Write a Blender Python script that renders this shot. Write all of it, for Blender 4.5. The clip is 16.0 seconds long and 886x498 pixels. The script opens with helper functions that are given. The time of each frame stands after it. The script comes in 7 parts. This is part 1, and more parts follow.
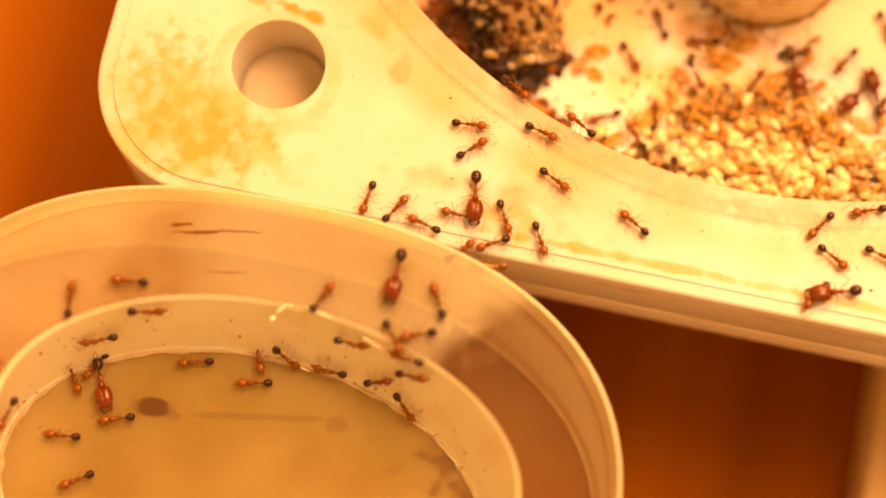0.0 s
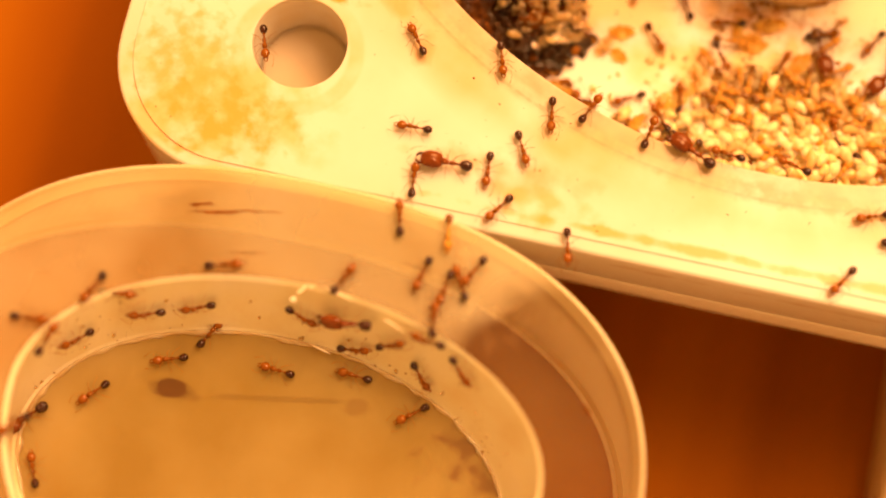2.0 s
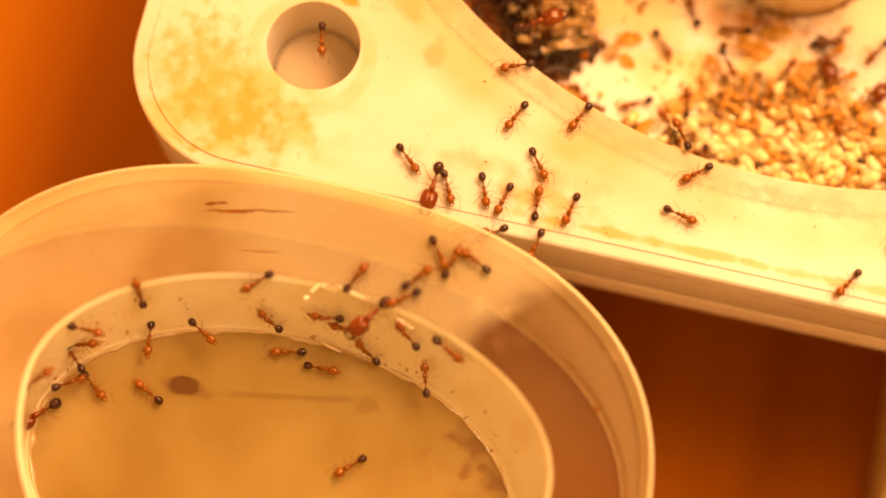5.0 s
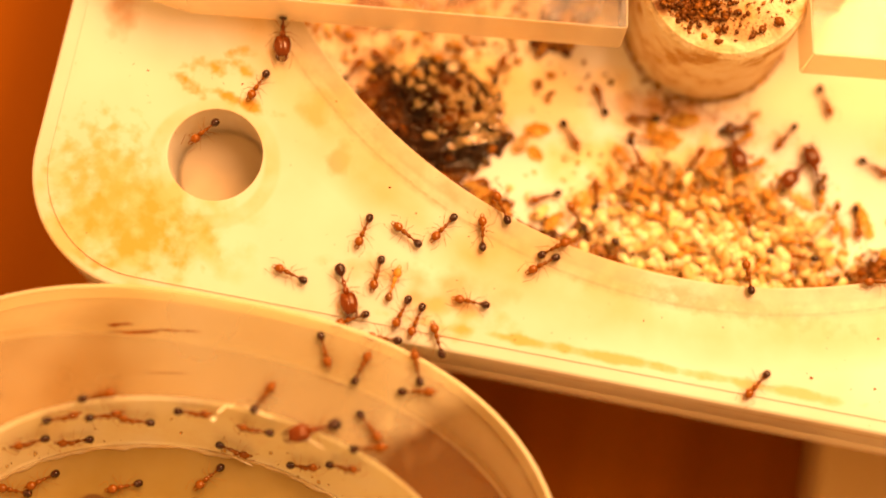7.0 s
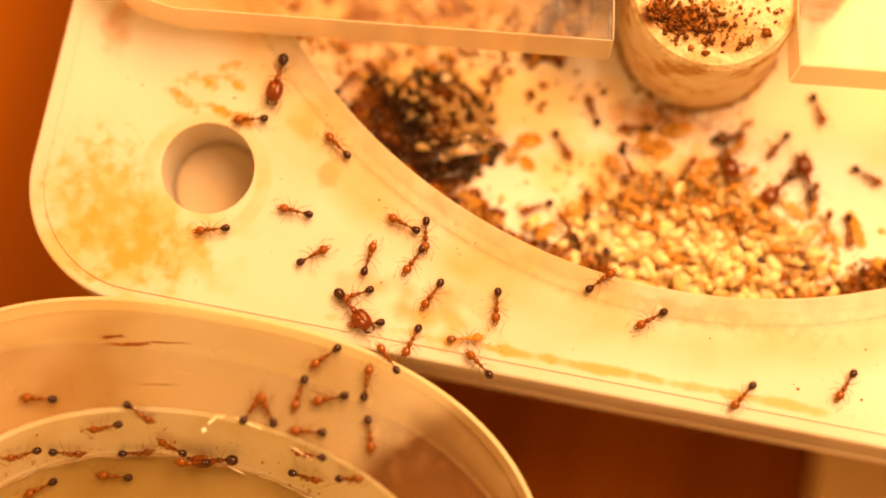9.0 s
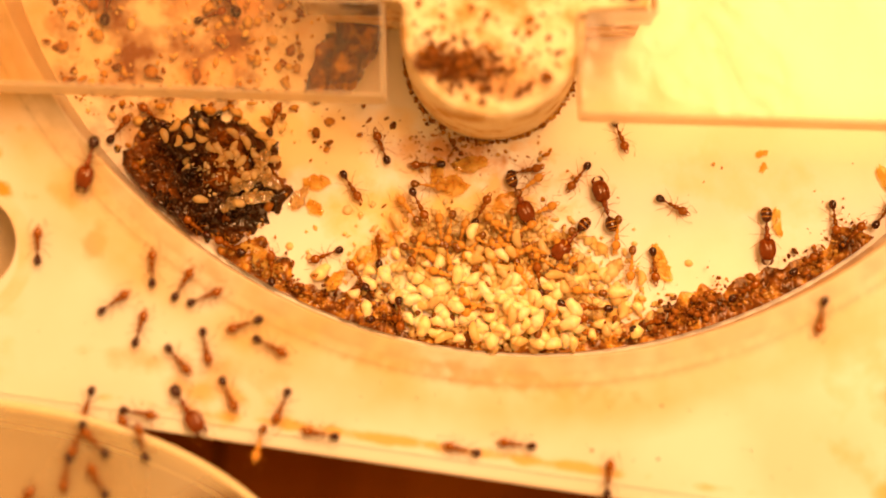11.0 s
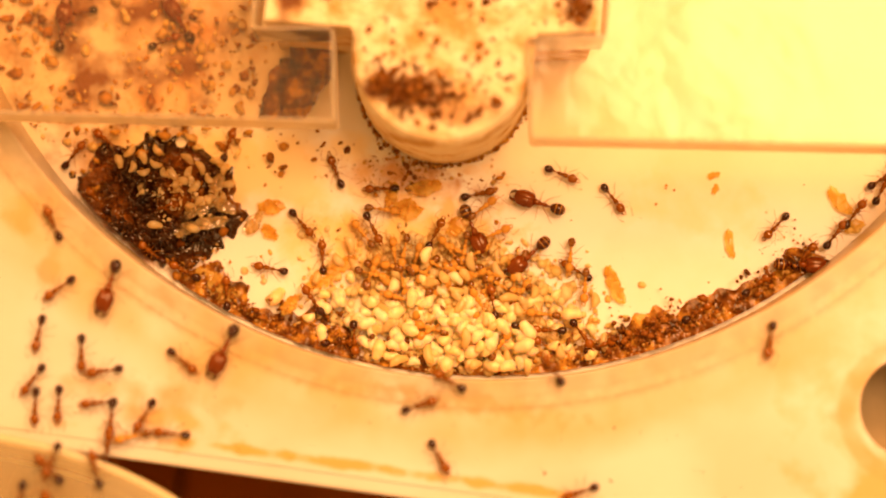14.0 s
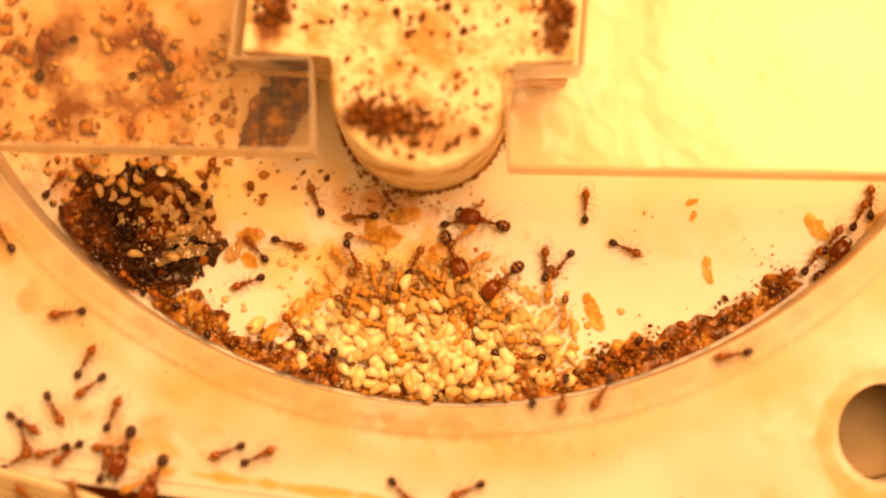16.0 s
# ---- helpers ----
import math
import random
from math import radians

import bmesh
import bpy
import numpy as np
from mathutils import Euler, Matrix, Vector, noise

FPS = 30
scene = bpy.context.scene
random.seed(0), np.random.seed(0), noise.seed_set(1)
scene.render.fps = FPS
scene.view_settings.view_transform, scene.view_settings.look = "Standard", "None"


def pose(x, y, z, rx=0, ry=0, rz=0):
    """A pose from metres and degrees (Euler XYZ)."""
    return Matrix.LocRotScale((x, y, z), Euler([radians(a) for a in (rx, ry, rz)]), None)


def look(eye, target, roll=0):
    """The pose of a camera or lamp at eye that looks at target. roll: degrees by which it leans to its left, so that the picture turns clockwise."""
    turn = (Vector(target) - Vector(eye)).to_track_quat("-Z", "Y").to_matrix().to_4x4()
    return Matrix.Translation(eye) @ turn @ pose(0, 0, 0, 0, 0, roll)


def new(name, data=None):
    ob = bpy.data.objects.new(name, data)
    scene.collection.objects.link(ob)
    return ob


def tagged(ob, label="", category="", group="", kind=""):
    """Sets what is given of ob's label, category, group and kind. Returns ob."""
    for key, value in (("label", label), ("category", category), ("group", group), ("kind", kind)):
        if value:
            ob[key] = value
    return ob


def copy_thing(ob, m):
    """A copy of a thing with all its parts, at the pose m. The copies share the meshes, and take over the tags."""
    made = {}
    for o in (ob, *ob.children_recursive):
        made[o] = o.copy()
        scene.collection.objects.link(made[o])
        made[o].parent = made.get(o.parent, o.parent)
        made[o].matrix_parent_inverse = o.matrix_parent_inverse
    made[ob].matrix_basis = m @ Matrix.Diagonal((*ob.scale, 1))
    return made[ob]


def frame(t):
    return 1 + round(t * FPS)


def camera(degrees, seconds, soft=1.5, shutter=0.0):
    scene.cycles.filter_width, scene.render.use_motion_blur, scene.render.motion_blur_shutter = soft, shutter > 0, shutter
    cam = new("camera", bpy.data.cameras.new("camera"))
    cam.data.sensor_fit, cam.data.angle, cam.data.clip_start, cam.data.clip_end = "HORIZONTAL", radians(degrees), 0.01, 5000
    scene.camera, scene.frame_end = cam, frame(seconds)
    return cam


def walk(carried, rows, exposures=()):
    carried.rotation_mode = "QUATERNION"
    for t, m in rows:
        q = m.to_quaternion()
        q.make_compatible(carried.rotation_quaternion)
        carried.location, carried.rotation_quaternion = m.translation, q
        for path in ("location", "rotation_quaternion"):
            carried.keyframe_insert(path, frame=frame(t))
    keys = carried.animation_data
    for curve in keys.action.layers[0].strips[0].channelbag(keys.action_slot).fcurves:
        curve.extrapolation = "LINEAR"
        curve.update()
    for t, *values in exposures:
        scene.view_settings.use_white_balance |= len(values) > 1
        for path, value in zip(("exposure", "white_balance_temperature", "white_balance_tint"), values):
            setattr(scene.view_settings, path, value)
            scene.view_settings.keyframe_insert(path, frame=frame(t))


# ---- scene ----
cam = camera(30.66, 16.0, soft=1.9)
cam.data.dof.use_dof = True
cam.data.dof.focus_distance = 0.1350
cam.data.dof.aperture_fstop = 7.6
PATH = [
    (0, (0.02454, -0.04493, 0.12900), (14.278, 0.294, 12.039)),
    (0.5, (0.02424, -0.04478, 0.12927), (14.300, 0.145, 12.125)),
    (1, (0.02352, -0.04611, 0.12790), (14.242, 0.141, 12.531)),
    (1.5, (0.02327, -0.04555, 0.12780), (13.962, 0.145, 12.389)),
    (2, (0.02331, -0.04506, 0.12759), (13.728, 0.443, 12.504)),
    (2.5, (0.02253, -0.04601, 0.12765), (13.885, 0.410, 12.579)),
    (3, (0.02265, -0.04624, 0.12766), (13.943, 0.470, 12.651)),
    (3.5, (0.02406, -0.04700, 0.12728), (14.004, 1.007, 12.837)),
    (3.7, (0.02430, -0.04759, 0.12757), (14.472, 0.815, 12.717)),
    (5.8, (0.02074, -0.04684, 0.13123), (14.437, -0.180, 12.834)),
    (6, (0.02168, -0.04254, 0.13239), (14.329, -0.053, 12.777)),
    (6.5, (0.02470, -0.03375, 0.13018), (12.901, -0.762, 11.198)),
    (7, (0.02321, -0.03278, 0.13122), (12.263, -1.092, 10.843)),
    (7.5, (0.02767, -0.03161, 0.13390), (11.777, 0.833, 11.344)),
    (8, (0.02859, -0.03094, 0.13338), (11.884, 0.884, 11.276)),
    (10.3, (0.02966, -0.01474, 0.13290), (7.031, 1.717, 9.787)),
    (10.5, (0.03361, -0.01059, 0.13157), (5.515, 1.662, 9.181)),
    (11, (0.04193, -0.00390, 0.12887), (4.160, 1.143, 8.310)),
    (11.5, (0.04355, -0.00151, 0.12801), (3.927, 0.693, 7.987)),
    (12, (0.04466, -0.00295, 0.12908), (4.293, 0.383, 7.892)),
    (12.5, (0.04555, -0.00142, 0.12911), (4.009, 0.347, 7.962)),
    (13, (0.04554, -0.00211, 0.12966), (4.360, 0.567, 7.945)),
    (13.5, (0.04490, -0.00243, 0.12978), (4.336, 0.723, 7.871)),
    (14, (0.04459, -0.00232, 0.12950), (4.464, 0.746, 7.869)),
    (14.5, (0.04511, -0.00167, 0.12950), (5.201, 0.758, 7.830)),
    (15, (0.04555, -0.00107, 0.12964), (5.153, 0.624, 7.693)),
    (15.5, (0.04501, -0.00128, 0.12997), (5.005, 0.726, 7.625)),
    (16, (0.04535, -0.00126, 0.13012), (5.019, 0.417, 7.614)),
]
walk(cam, [(t, pose(*p, *r)) for t, p, r in PATH], exposures=[(0, 0.24), (8, 0.16), (10.3, -0.02), (16, -0.08)])

# ---- light ----
world = bpy.data.worlds.new("room")
scene.world = world
world.use_nodes = True
bg = world.node_tree.nodes["Background"]
bg.inputs[0].default_value = (1.0, 0.45, 0.120, 1)
bg.inputs[1].default_value = 0.85


def area_lamp(name, eye, target, size, power, color):
    data = bpy.data.lights.new(name, "AREA")
    data.shape, data.size, data.size_y = "RECTANGLE", size[0], size[1]
    data.energy, data.color = power, color
    ob = new(name, data)
    ob.matrix_world = look(eye, target)
    return ob


area_lamp("desk_lamp", (0.07, 0.30, 0.36), (0.04, 0.02, 0.0), (0.30, 0.22), 2.7, (1.0, 0.437, 0.145))
area_lamp("ceiling_lamp", (0.185, 0.135, 0.42), (0.06, 0.03, 0.0), (0.20, 0.20), 2.35, (1.0, 0.535, 0.245))

MM = 0.001
# ---- materials ----


def material(name, color, rough=0.5, alpha_mix=0.0, var=(), scale=200.0, bump=0.0, coat=0.0, stretch=(1, 1, 1), tint=(1.0, 0.93, 0.80), trans=0.0, spread=None, island=None):
    """A surface with noise at two scales; var: a darker and a lighter colour; alpha_mix: share of light let straight through."""
    m = bpy.data.materials.new(name)
    m.use_nodes = True
    nt = m.node_tree
    b = nt.nodes["Principled BSDF"]
    b.inputs["Base Color"].default_value = (*color, 1)
    b.inputs["Roughness"].default_value = rough
    b.inputs["Coat Weight"].default_value = coat
    b.inputs["Coat Roughness"].default_value = 0.08
    geo = nt.nodes.new("ShaderNodeTexCoord")
    mp = nt.nodes.new("ShaderNodeMapping")
    mp.inputs["Scale"].default_value = stretch
    nt.links.new(geo.outputs["Object"], mp.inputs["Vector"])
    if var:
        n1 = nt.nodes.new("ShaderNodeTexNoise")
        n1.inputs["Scale"].default_value, n1.inputs["Detail"].default_value = scale, 6
        nt.links.new(mp.outputs[0], n1.inputs["Vector"])
        ramp = nt.nodes.new("ShaderNodeValToRGB")
        ramp.color_ramp.elements[0].position, ramp.color_ramp.elements[1].position = 0.35, 0.65
        ramp.color_ramp.elements[0].color, ramp.color_ramp.elements[1].color = (*var[0], 1), (*var[1], 1)
        ramp.color_ramp.elements.new(0.5).color = (*color, 1)
        nt.links.new(n1.outputs[0], ramp.inputs[0])
        nt.links.new(ramp.outputs[0], b.inputs["Base Color"])
    if bump:
        n2 = nt.nodes.new("ShaderNodeTexNoise")
        n2.inputs["Scale"].default_value, n2.inputs["Detail"].default_value = scale * 4, 4
        nt.links.new(mp.outputs[0], n2.inputs["Vector"])
        bm_ = nt.nodes.new("ShaderNodeBump")
        bm_.inputs["Strength"].default_value, bm_.inputs["Distance"].default_value = bump, 0.0003
        nt.links.new(n2.outputs[0], bm_.inputs["Height"])
        nt.links.new(bm_.outputs[0], b.inputs["Normal"])
    out = b.outputs[0]
    if spread:
        info = nt.nodes.new("ShaderNodeObjectInfo")
        mx = nt.nodes.new("ShaderNodeMix")
        mx.data_type = "RGBA"
        mx.inputs[7].default_value = (*spread, 1)
        nt.links.new(info.outputs["Random"], mx.inputs[0])
        nt.links.new(b.inputs["Base Color"].links[0].from_socket, mx.inputs[6])
        nt.links.new(mx.outputs[2], b.inputs["Base Color"])
    if island:
        gi = nt.nodes.new("ShaderNodeNewGeometry")
        ir = nt.nodes.new("ShaderNodeValToRGB")
        for e in range(len(island) - 2):
            ir.color_ramp.elements.new((e + 1) / (len(island) - 1))
        for e, c in zip(ir.color_ramp.elements, island):
            e.color = (*c, 1)
        nt.links.new(gi.outputs["Random Per Island"], ir.inputs[0])
        im = nt.nodes.new("ShaderNodeMix")
        im.data_type = "RGBA"
        im.inputs[0].default_value = 0.7
        nt.links.new(b.inputs["Base Color"].links[0].from_socket, im.inputs[6])
        nt.links.new(ir.outputs[0], im.inputs[7])
        nt.links.new(im.outputs[2], b.inputs["Base Color"])
    if trans:
        tl = nt.nodes.new("ShaderNodeBsdfTranslucent")
        tl.inputs[0].default_value = (*color, 1)
        tm = nt.nodes.new("ShaderNodeMixShader")
        tm.inputs[0].default_value = trans
        nt.links.new(out, tm.inputs[1])
        nt.links.new(tl.outputs[0], tm.inputs[2])
        out = tm.outputs[0]
        nt.links.new(out, nt.nodes["Material Output"].inputs[0])
    if alpha_mix:
        tr = nt.nodes.new("ShaderNodeBsdfTransparent")
        tr.inputs[0].default_value = (*tint, 1)
        mix = nt.nodes.new("ShaderNodeMixShader")
        mix.name = "clear"
        mix.inputs[0].default_value = alpha_mix
        nt.links.new(out, mix.inputs[1])
        nt.links.new(tr.outputs[0], mix.inputs[2])
        nt.links.new(mix.outputs[0], nt.nodes["Material Output"].inputs[0])
    return m


def polish(m, rough, wavy=0.0):
    """A clear gloss over a see-through material, stronger at flat angles; wavy: how uneven the surface is."""
    nt = m.node_tree
    last = nt.nodes["clear"]
    gl = nt.nodes.new("ShaderNodeBsdfGlossy")
    gl.inputs["Roughness"].default_value = rough
    if wavy:
        tc = nt.nodes.new("ShaderNodeTexCoord")
        ns = nt.nodes.new("ShaderNodeTexNoise")
        ns.inputs["Scale"].default_value, ns.inputs["Detail"].default_value = 160, 5
        bp = nt.nodes.new("ShaderNodeBump")
        bp.inputs["Strength"].default_value, bp.inputs["Distance"].default_value = wavy, 0.001
        nt.links.new(tc.outputs["Object"], ns.inputs["Vector"])
        nt.links.new(ns.outputs[0], bp.inputs["Height"])
        nt.links.new(bp.outputs[0], gl.inputs["Normal"])
    fr = nt.nodes.new("ShaderNodeFresnel")
    fr.inputs[0].default_value = 1.49
    mix = nt.nodes.new("ShaderNodeMixShader")
    nt.links.new(fr.outputs[0], mix.inputs[0])
    nt.links.new(last.outputs[0], mix.inputs[1])
    nt.links.new(gl.outputs[0], mix.inputs[2])
    nt.links.new(mix.outputs[0], nt.nodes["Material Output"].inputs[0])


def math_node(nt, op, a, b=None, c=None):
    n = nt.nodes.new("ShaderNodeMath")
    n.operation = op
    n.use_clamp = op == "MULTIPLY_ADD"
    for i, v in enumerate((a, b, c)):
        if v is None:
            continue
        if hasattr(v, "is_linked"):
            nt.links.new(v, n.inputs[i])
        else:
            n.inputs[i].default_value = v
    return n.outputs[0]


def stain(m, color, center, size, scale, cut, strength=1.0, solid=False, turn=0.0):
    """A stain with ragged edges on the material m: an oval round center (mm) of half-axes size (mm), broken up by noise above cut."""
    nt = m.node_tree
    b = nt.nodes["Principled BSDF"]
    tc = nt.nodes.new("ShaderNodeTexCoord")
    mp = nt.nodes.new("ShaderNodeMapping")
    mp.vector_type = "TEXTURE"
    mp.inputs["Location"].default_value = [c * MM for c in center]
    mp.inputs["Scale"].default_value = [s * MM for s in size]
    mp.inputs["Rotation"].default_value = (0, 0, radians(turn))
    nt.links.new(tc.outputs["Object"], mp.inputs["Vector"])
    ln = nt.nodes.new("ShaderNodeVectorMath")
    ln.operation = "LENGTH"
    nt.links.new(mp.outputs[0], ln.inputs[0])
    ns = nt.nodes.new("ShaderNodeTexNoise")
    ns.inputs["Scale"].default_value, ns.inputs["Detail"].default_value = scale, 8
    nt.links.new(tc.outputs["Object"], ns.inputs["Vector"])
    fall = math_node(nt, "MULTIPLY_ADD", ln.outputs["Value"], -1.4, 1.4)
    v = math_node(nt, "ADD", ns.outputs[0], math_node(nt, "MULTIPLY", fall, 0.35))
    f = math_node(nt, "MULTIPLY_ADD", math_node(nt, "SUBTRACT", v, cut + 0.2), 4.5, 0.0)
    f = math_node(nt, "MULTIPLY", f, math_node(nt, "MULTIPLY", math_node(nt, "MINIMUM", math_node(nt, "MULTIPLY", fall, 3.0), 1.0), strength))
    mx = nt.nodes.new("ShaderNodeMix")
    mx.data_type = "RGBA"
    mx.inputs[7].default_value = (*color, 1)
    old = b.inputs["Base Color"]
    if old.is_linked:
        nt.links.new(old.links[0].from_socket, mx.inputs[6])
    else:
        mx.inputs[6].default_value = old.default_value
    nt.links.new(f, mx.inputs[0])
    nt.links.new(mx.outputs[2], b.inputs["Base Color"])
    if solid:
        s = nt.nodes["clear"].inputs[0]
        keep = math_node(nt, "SUBTRACT", 1.0, f)
        if s.is_linked:
            nt.links.new(math_node(nt, "MULTIPLY", s.links[0].from_socket, keep), s)
        else:
            nt.links.new(math_node(nt, "MULTIPLY", keep, s.default_value), s)


M_SLAB = material("milky_plastic", (0.82, 0.78, 0.70), 0.28, trans=0.22, var=((0.78, 0.70, 0.57), (0.85, 0.83, 0.78)), scale=70)
M_BASE = material("milky_base", (0.81, 0.77, 0.70), 0.35, var=((0.78, 0.70, 0.56), (0.84, 0.81, 0.76)), scale=70)
M_DISH = material("clear_plastic", (0.85, 0.73, 0.42), 0.14, alpha_mix=0.68, var=((0.60, 0.44, 0.18), (0.90, 0.82, 0.56)), scale=60, tint=(0.99, 0.94, 0.74))
M_UNDER = material("cloudy_base", (0.52, 0.30, 0.08), 0.3, alpha_mix=0.5, trans=0.2, var=((0.36, 0.17, 0.03), (0.62, 0.42, 0.16)), scale=70, tint=(1.0, 0.84, 0.5))
M_WALL = material("frosted_plastic", (0.92, 0.88, 0.62), 0.25, alpha_mix=0.18, trans=0.3, var=((0.86, 0.76, 0.46), (0.95, 0.91, 0.70)), scale=90, tint=(1.0, 0.94, 0.82))
M_INNER = material("milky_wall", (0.94, 0.90, 0.64), 0.22, alpha_mix=0.08, trans=0.2, var=((0.86, 0.76, 0.48), (0.95, 0.92, 0.74)), scale=160, bump=0.25, coat=0.5)
M_BOWL = material("cloudy_floor", (0.54, 0.43, 0.16), 0.2, alpha_mix=0.40, trans=0.3, var=((0.41, 0.30, 0.08), (0.66, 0.54, 0.25)), scale=50)
M_COVER = material("clear_cover", (0.85, 0.80, 0.65), 0.20, alpha_mix=0.985)
M_EDGE = material("frosted_cut_edge", (0.88, 0.85, 0.76), 0.35, alpha_mix=0.45, trans=0.3, var=((0.88, 0.78, 0.58), (0.90, 0.87, 0.78)), scale=120)
M_TAN = material("tan_hole_shade", (0.22, 0.165, 0.075), 0.6, var=((0.17, 0.12, 0.05), (0.27, 0.20, 0.095)), scale=120)
M_GREY = material("grey_hole_shade", (0.50, 0.40, 0.26), 0.6, var=((0.40, 0.30, 0.18), (0.58, 0.48, 0.33)), scale=90)
polish(M_COVER, 0.2, 0.5)
polish(M_DISH, 0.12)
M_FOOT = material("dark_foot", (0.30, 0.13, 0.04), 0.5, var=((0.24, 0.10, 0.03), (0.36, 0.16, 0.05)), scale=80)
M_TABLE = material("varnished_wood", (0.27, 0.080, 0.002), 0.7, var=((0.18, 0.048, 0.001), (0.33, 0.110, 0.003)), scale=45, stretch=(1, 0.06, 1))
M_TABLE.node_tree.nodes["Principled BSDF"].inputs["Specular IOR Level"].default_value = 0.04
M_PALEWOOD = material("pale_wood", (0.60, 0.41, 0.17), 0.6, var=((0.52, 0.34, 0.13), (0.66, 0.47, 0.21)), scale=60, stretch=(1, 0.1, 1))
M_PLASTER = material("plaster", (0.80, 0.66, 0.42), 0.85, var=((0.55, 0.33, 0.12), (0.86, 0.76, 0.56)), scale=420, bump=0.9)
M_MUD = material("brown_mud", (0.13, 0.040, 0.006), 0.25, var=((0.04, 0.012, 0.002), (0.30, 0.12, 0.02)), scale=500, bump=0.6, coat=0.25, island=((0.045, 0.012, 0.001), (0.10, 0.028, 0.003), (0.20, 0.06, 0.006), (0.40, 0.16, 0.02)))
M_SOIL = material("dark_wet_soil", (0.045, 0.012, 0.0008), 0.22, var=((0.012, 0.003, 0.0003), (0.21, 0.062, 0.004)), scale=260, bump=0.7, coat=1.0)
M_SOIL.node_tree.nodes["Principled BSDF"].inputs["Coat Roughness"].default_value = 0.04
M_RIDGE = material("damp_brown_soil", (0.18, 0.056, 0.005), 0.2, var=((0.05, 0.013, 0.0015), (0.56, 0.28, 0.035)), scale=750, bump=0.5, coat=0.5)
M_RIDGE.node_tree.nodes["Principled BSDF"].inputs["Coat Roughness"].default_value = 0.04
M_DEBRIS = material("brown_debris", (0.38, 0.15, 0.018), 0.25, var=((0.16, 0.045, 0.005), (0.66, 0.36, 0.08)), scale=700, bump=0.3, coat=0.25, trans=0.25, island=((0.07, 0.018, 0.002), (0.22, 0.06, 0.005), (0.46, 0.17, 0.015), (0.66, 0.34, 0.05), (0.80, 0.60, 0.24)))
M_SCRAP = material("litter_scraps", (0.45, 0.20, 0.03), 0.3, var=((0.25, 0.08, 0.008), (0.70, 0.42, 0.12)), scale=600, coat=0.25, trans=0.25, island=((0.10, 0.03, 0.004), (0.30, 0.10, 0.010), (0.60, 0.28, 0.04), (0.76, 0.48, 0.12), (0.84, 0.66, 0.32)))
M_HUSK = material("orange_husk", (0.74, 0.50, 0.11), 0.15, alpha_mix=0.55, var=((0.50, 0.24, 0.03), (0.86, 0.68, 0.26)), scale=600, tint=(1.0, 0.80, 0.34), coat=0.4)
M_BROOD = material("waxy_brood", (0.84, 0.72, 0.50), 0.35, var=((0.79, 0.62, 0.36), (0.87, 0.78, 0.60)), scale=500, coat=0.1, spread=(0.83, 0.62, 0.30))
b_ = M_BROOD.node_tree.nodes["Principled BSDF"]
b_.inputs["Subsurface Weight"].default_value = 0.7
b_.inputs["Subsurface Radius"].default_value = (1.0, 0.6, 0.3)
b_.inputs["Subsurface Scale"].default_value = 0.0009
M_GRUB = material("clear_grub", (0.88, 0.74, 0.42), 0.2, alpha_mix=0.15, trans=0.4, var=((0.82, 0.60, 0.26), (0.90, 0.80, 0.54)), scale=500, coat=0.4, tint=(1.0, 0.84, 0.5), spread=(0.86, 0.66, 0.26))
M_EGG = material("amber_eggs", (0.90, 0.72, 0.32), 0.25, trans=0.4, var=((0.84, 0.56, 0.15), (0.91, 0.82, 0.52)), scale=300, coat=0.2)
M_CLEAR = material("glassy_pupa", (0.84, 0.70, 0.38), 0.12, alpha_mix=0.48, trans=0.3, var=((0.66, 0.46, 0.18), (0.88, 0.78, 0.54)), scale=700, coat=0.8, tint=(1.0, 0.86, 0.55))
M_GLASSY = material("glassy_scrap", (0.62, 0.46, 0.20), 0.08, alpha_mix=0.74, var=((0.4, 0.22, 0.06), (0.75, 0.62, 0.36)), scale=900, tint=(1.0, 0.85, 0.6))
polish(M_GLASSY, 0.06, 0.6)
M_BEAD = material("glossy_bead", (0.85, 0.70, 0.42), 0.1, alpha_mix=0.55, var=((0.8, 0.6, 0.3), (0.88, 0.8, 0.55)), scale=600, coat=1.0)
polish(M_BEAD, 0.1, 0.4)
M_WING = material("amber_wing", (0.82, 0.60, 0.16), 0.2, alpha_mix=0.5, var=((0.66, 0.40, 0.07), (0.86, 0.70, 0.3)), scale=500, tint=(1.0, 0.88, 0.5))
M_RED = material("ant_red", (0.165, 0.047, 0.0012), 0.25, var=((0.09, 0.021, 0.0006), (0.24, 0.075, 0.002)), scale=900, coat=0.25)
M_HEAD = material("ant_head", (0.225, 0.064, 0.0015), 0.25, var=((0.14, 0.034, 0.001), (0.31, 0.10, 0.003)), scale=700, coat=0.35)
M_DEEP = material("soldier_red", (0.145, 0.027, 0.0008), 0.22, var=((0.08, 0.012, 0.0005), (0.22, 0.050, 0.002)), scale=500, coat=0.5)
M_GASTER = material("ant_gaster", (0.050, 0.008, 0.0003), 0.16, var=((0.022, 0.003, 0.0001), (0.09, 0.018, 0.0006)), scale=700, coat=0.8)
M_BAND = material("ant_gaster_membrane", (0.40, 0.17, 0.018), 0.14, var=((0.26, 0.09, 0.006), (0.52, 0.26, 0.04)), scale=900, coat=1.0)
M_TERGITE = material("ant_gaster_shell", (0.055, 0.010, 0.0005), 0.14, var=((0.025, 0.004, 0.0003), (0.10, 0.025, 0.001)), scale=900, coat=0.8)
M_EYE = material("ant_eye", (0.012, 0.006, 0.003), 0.2)
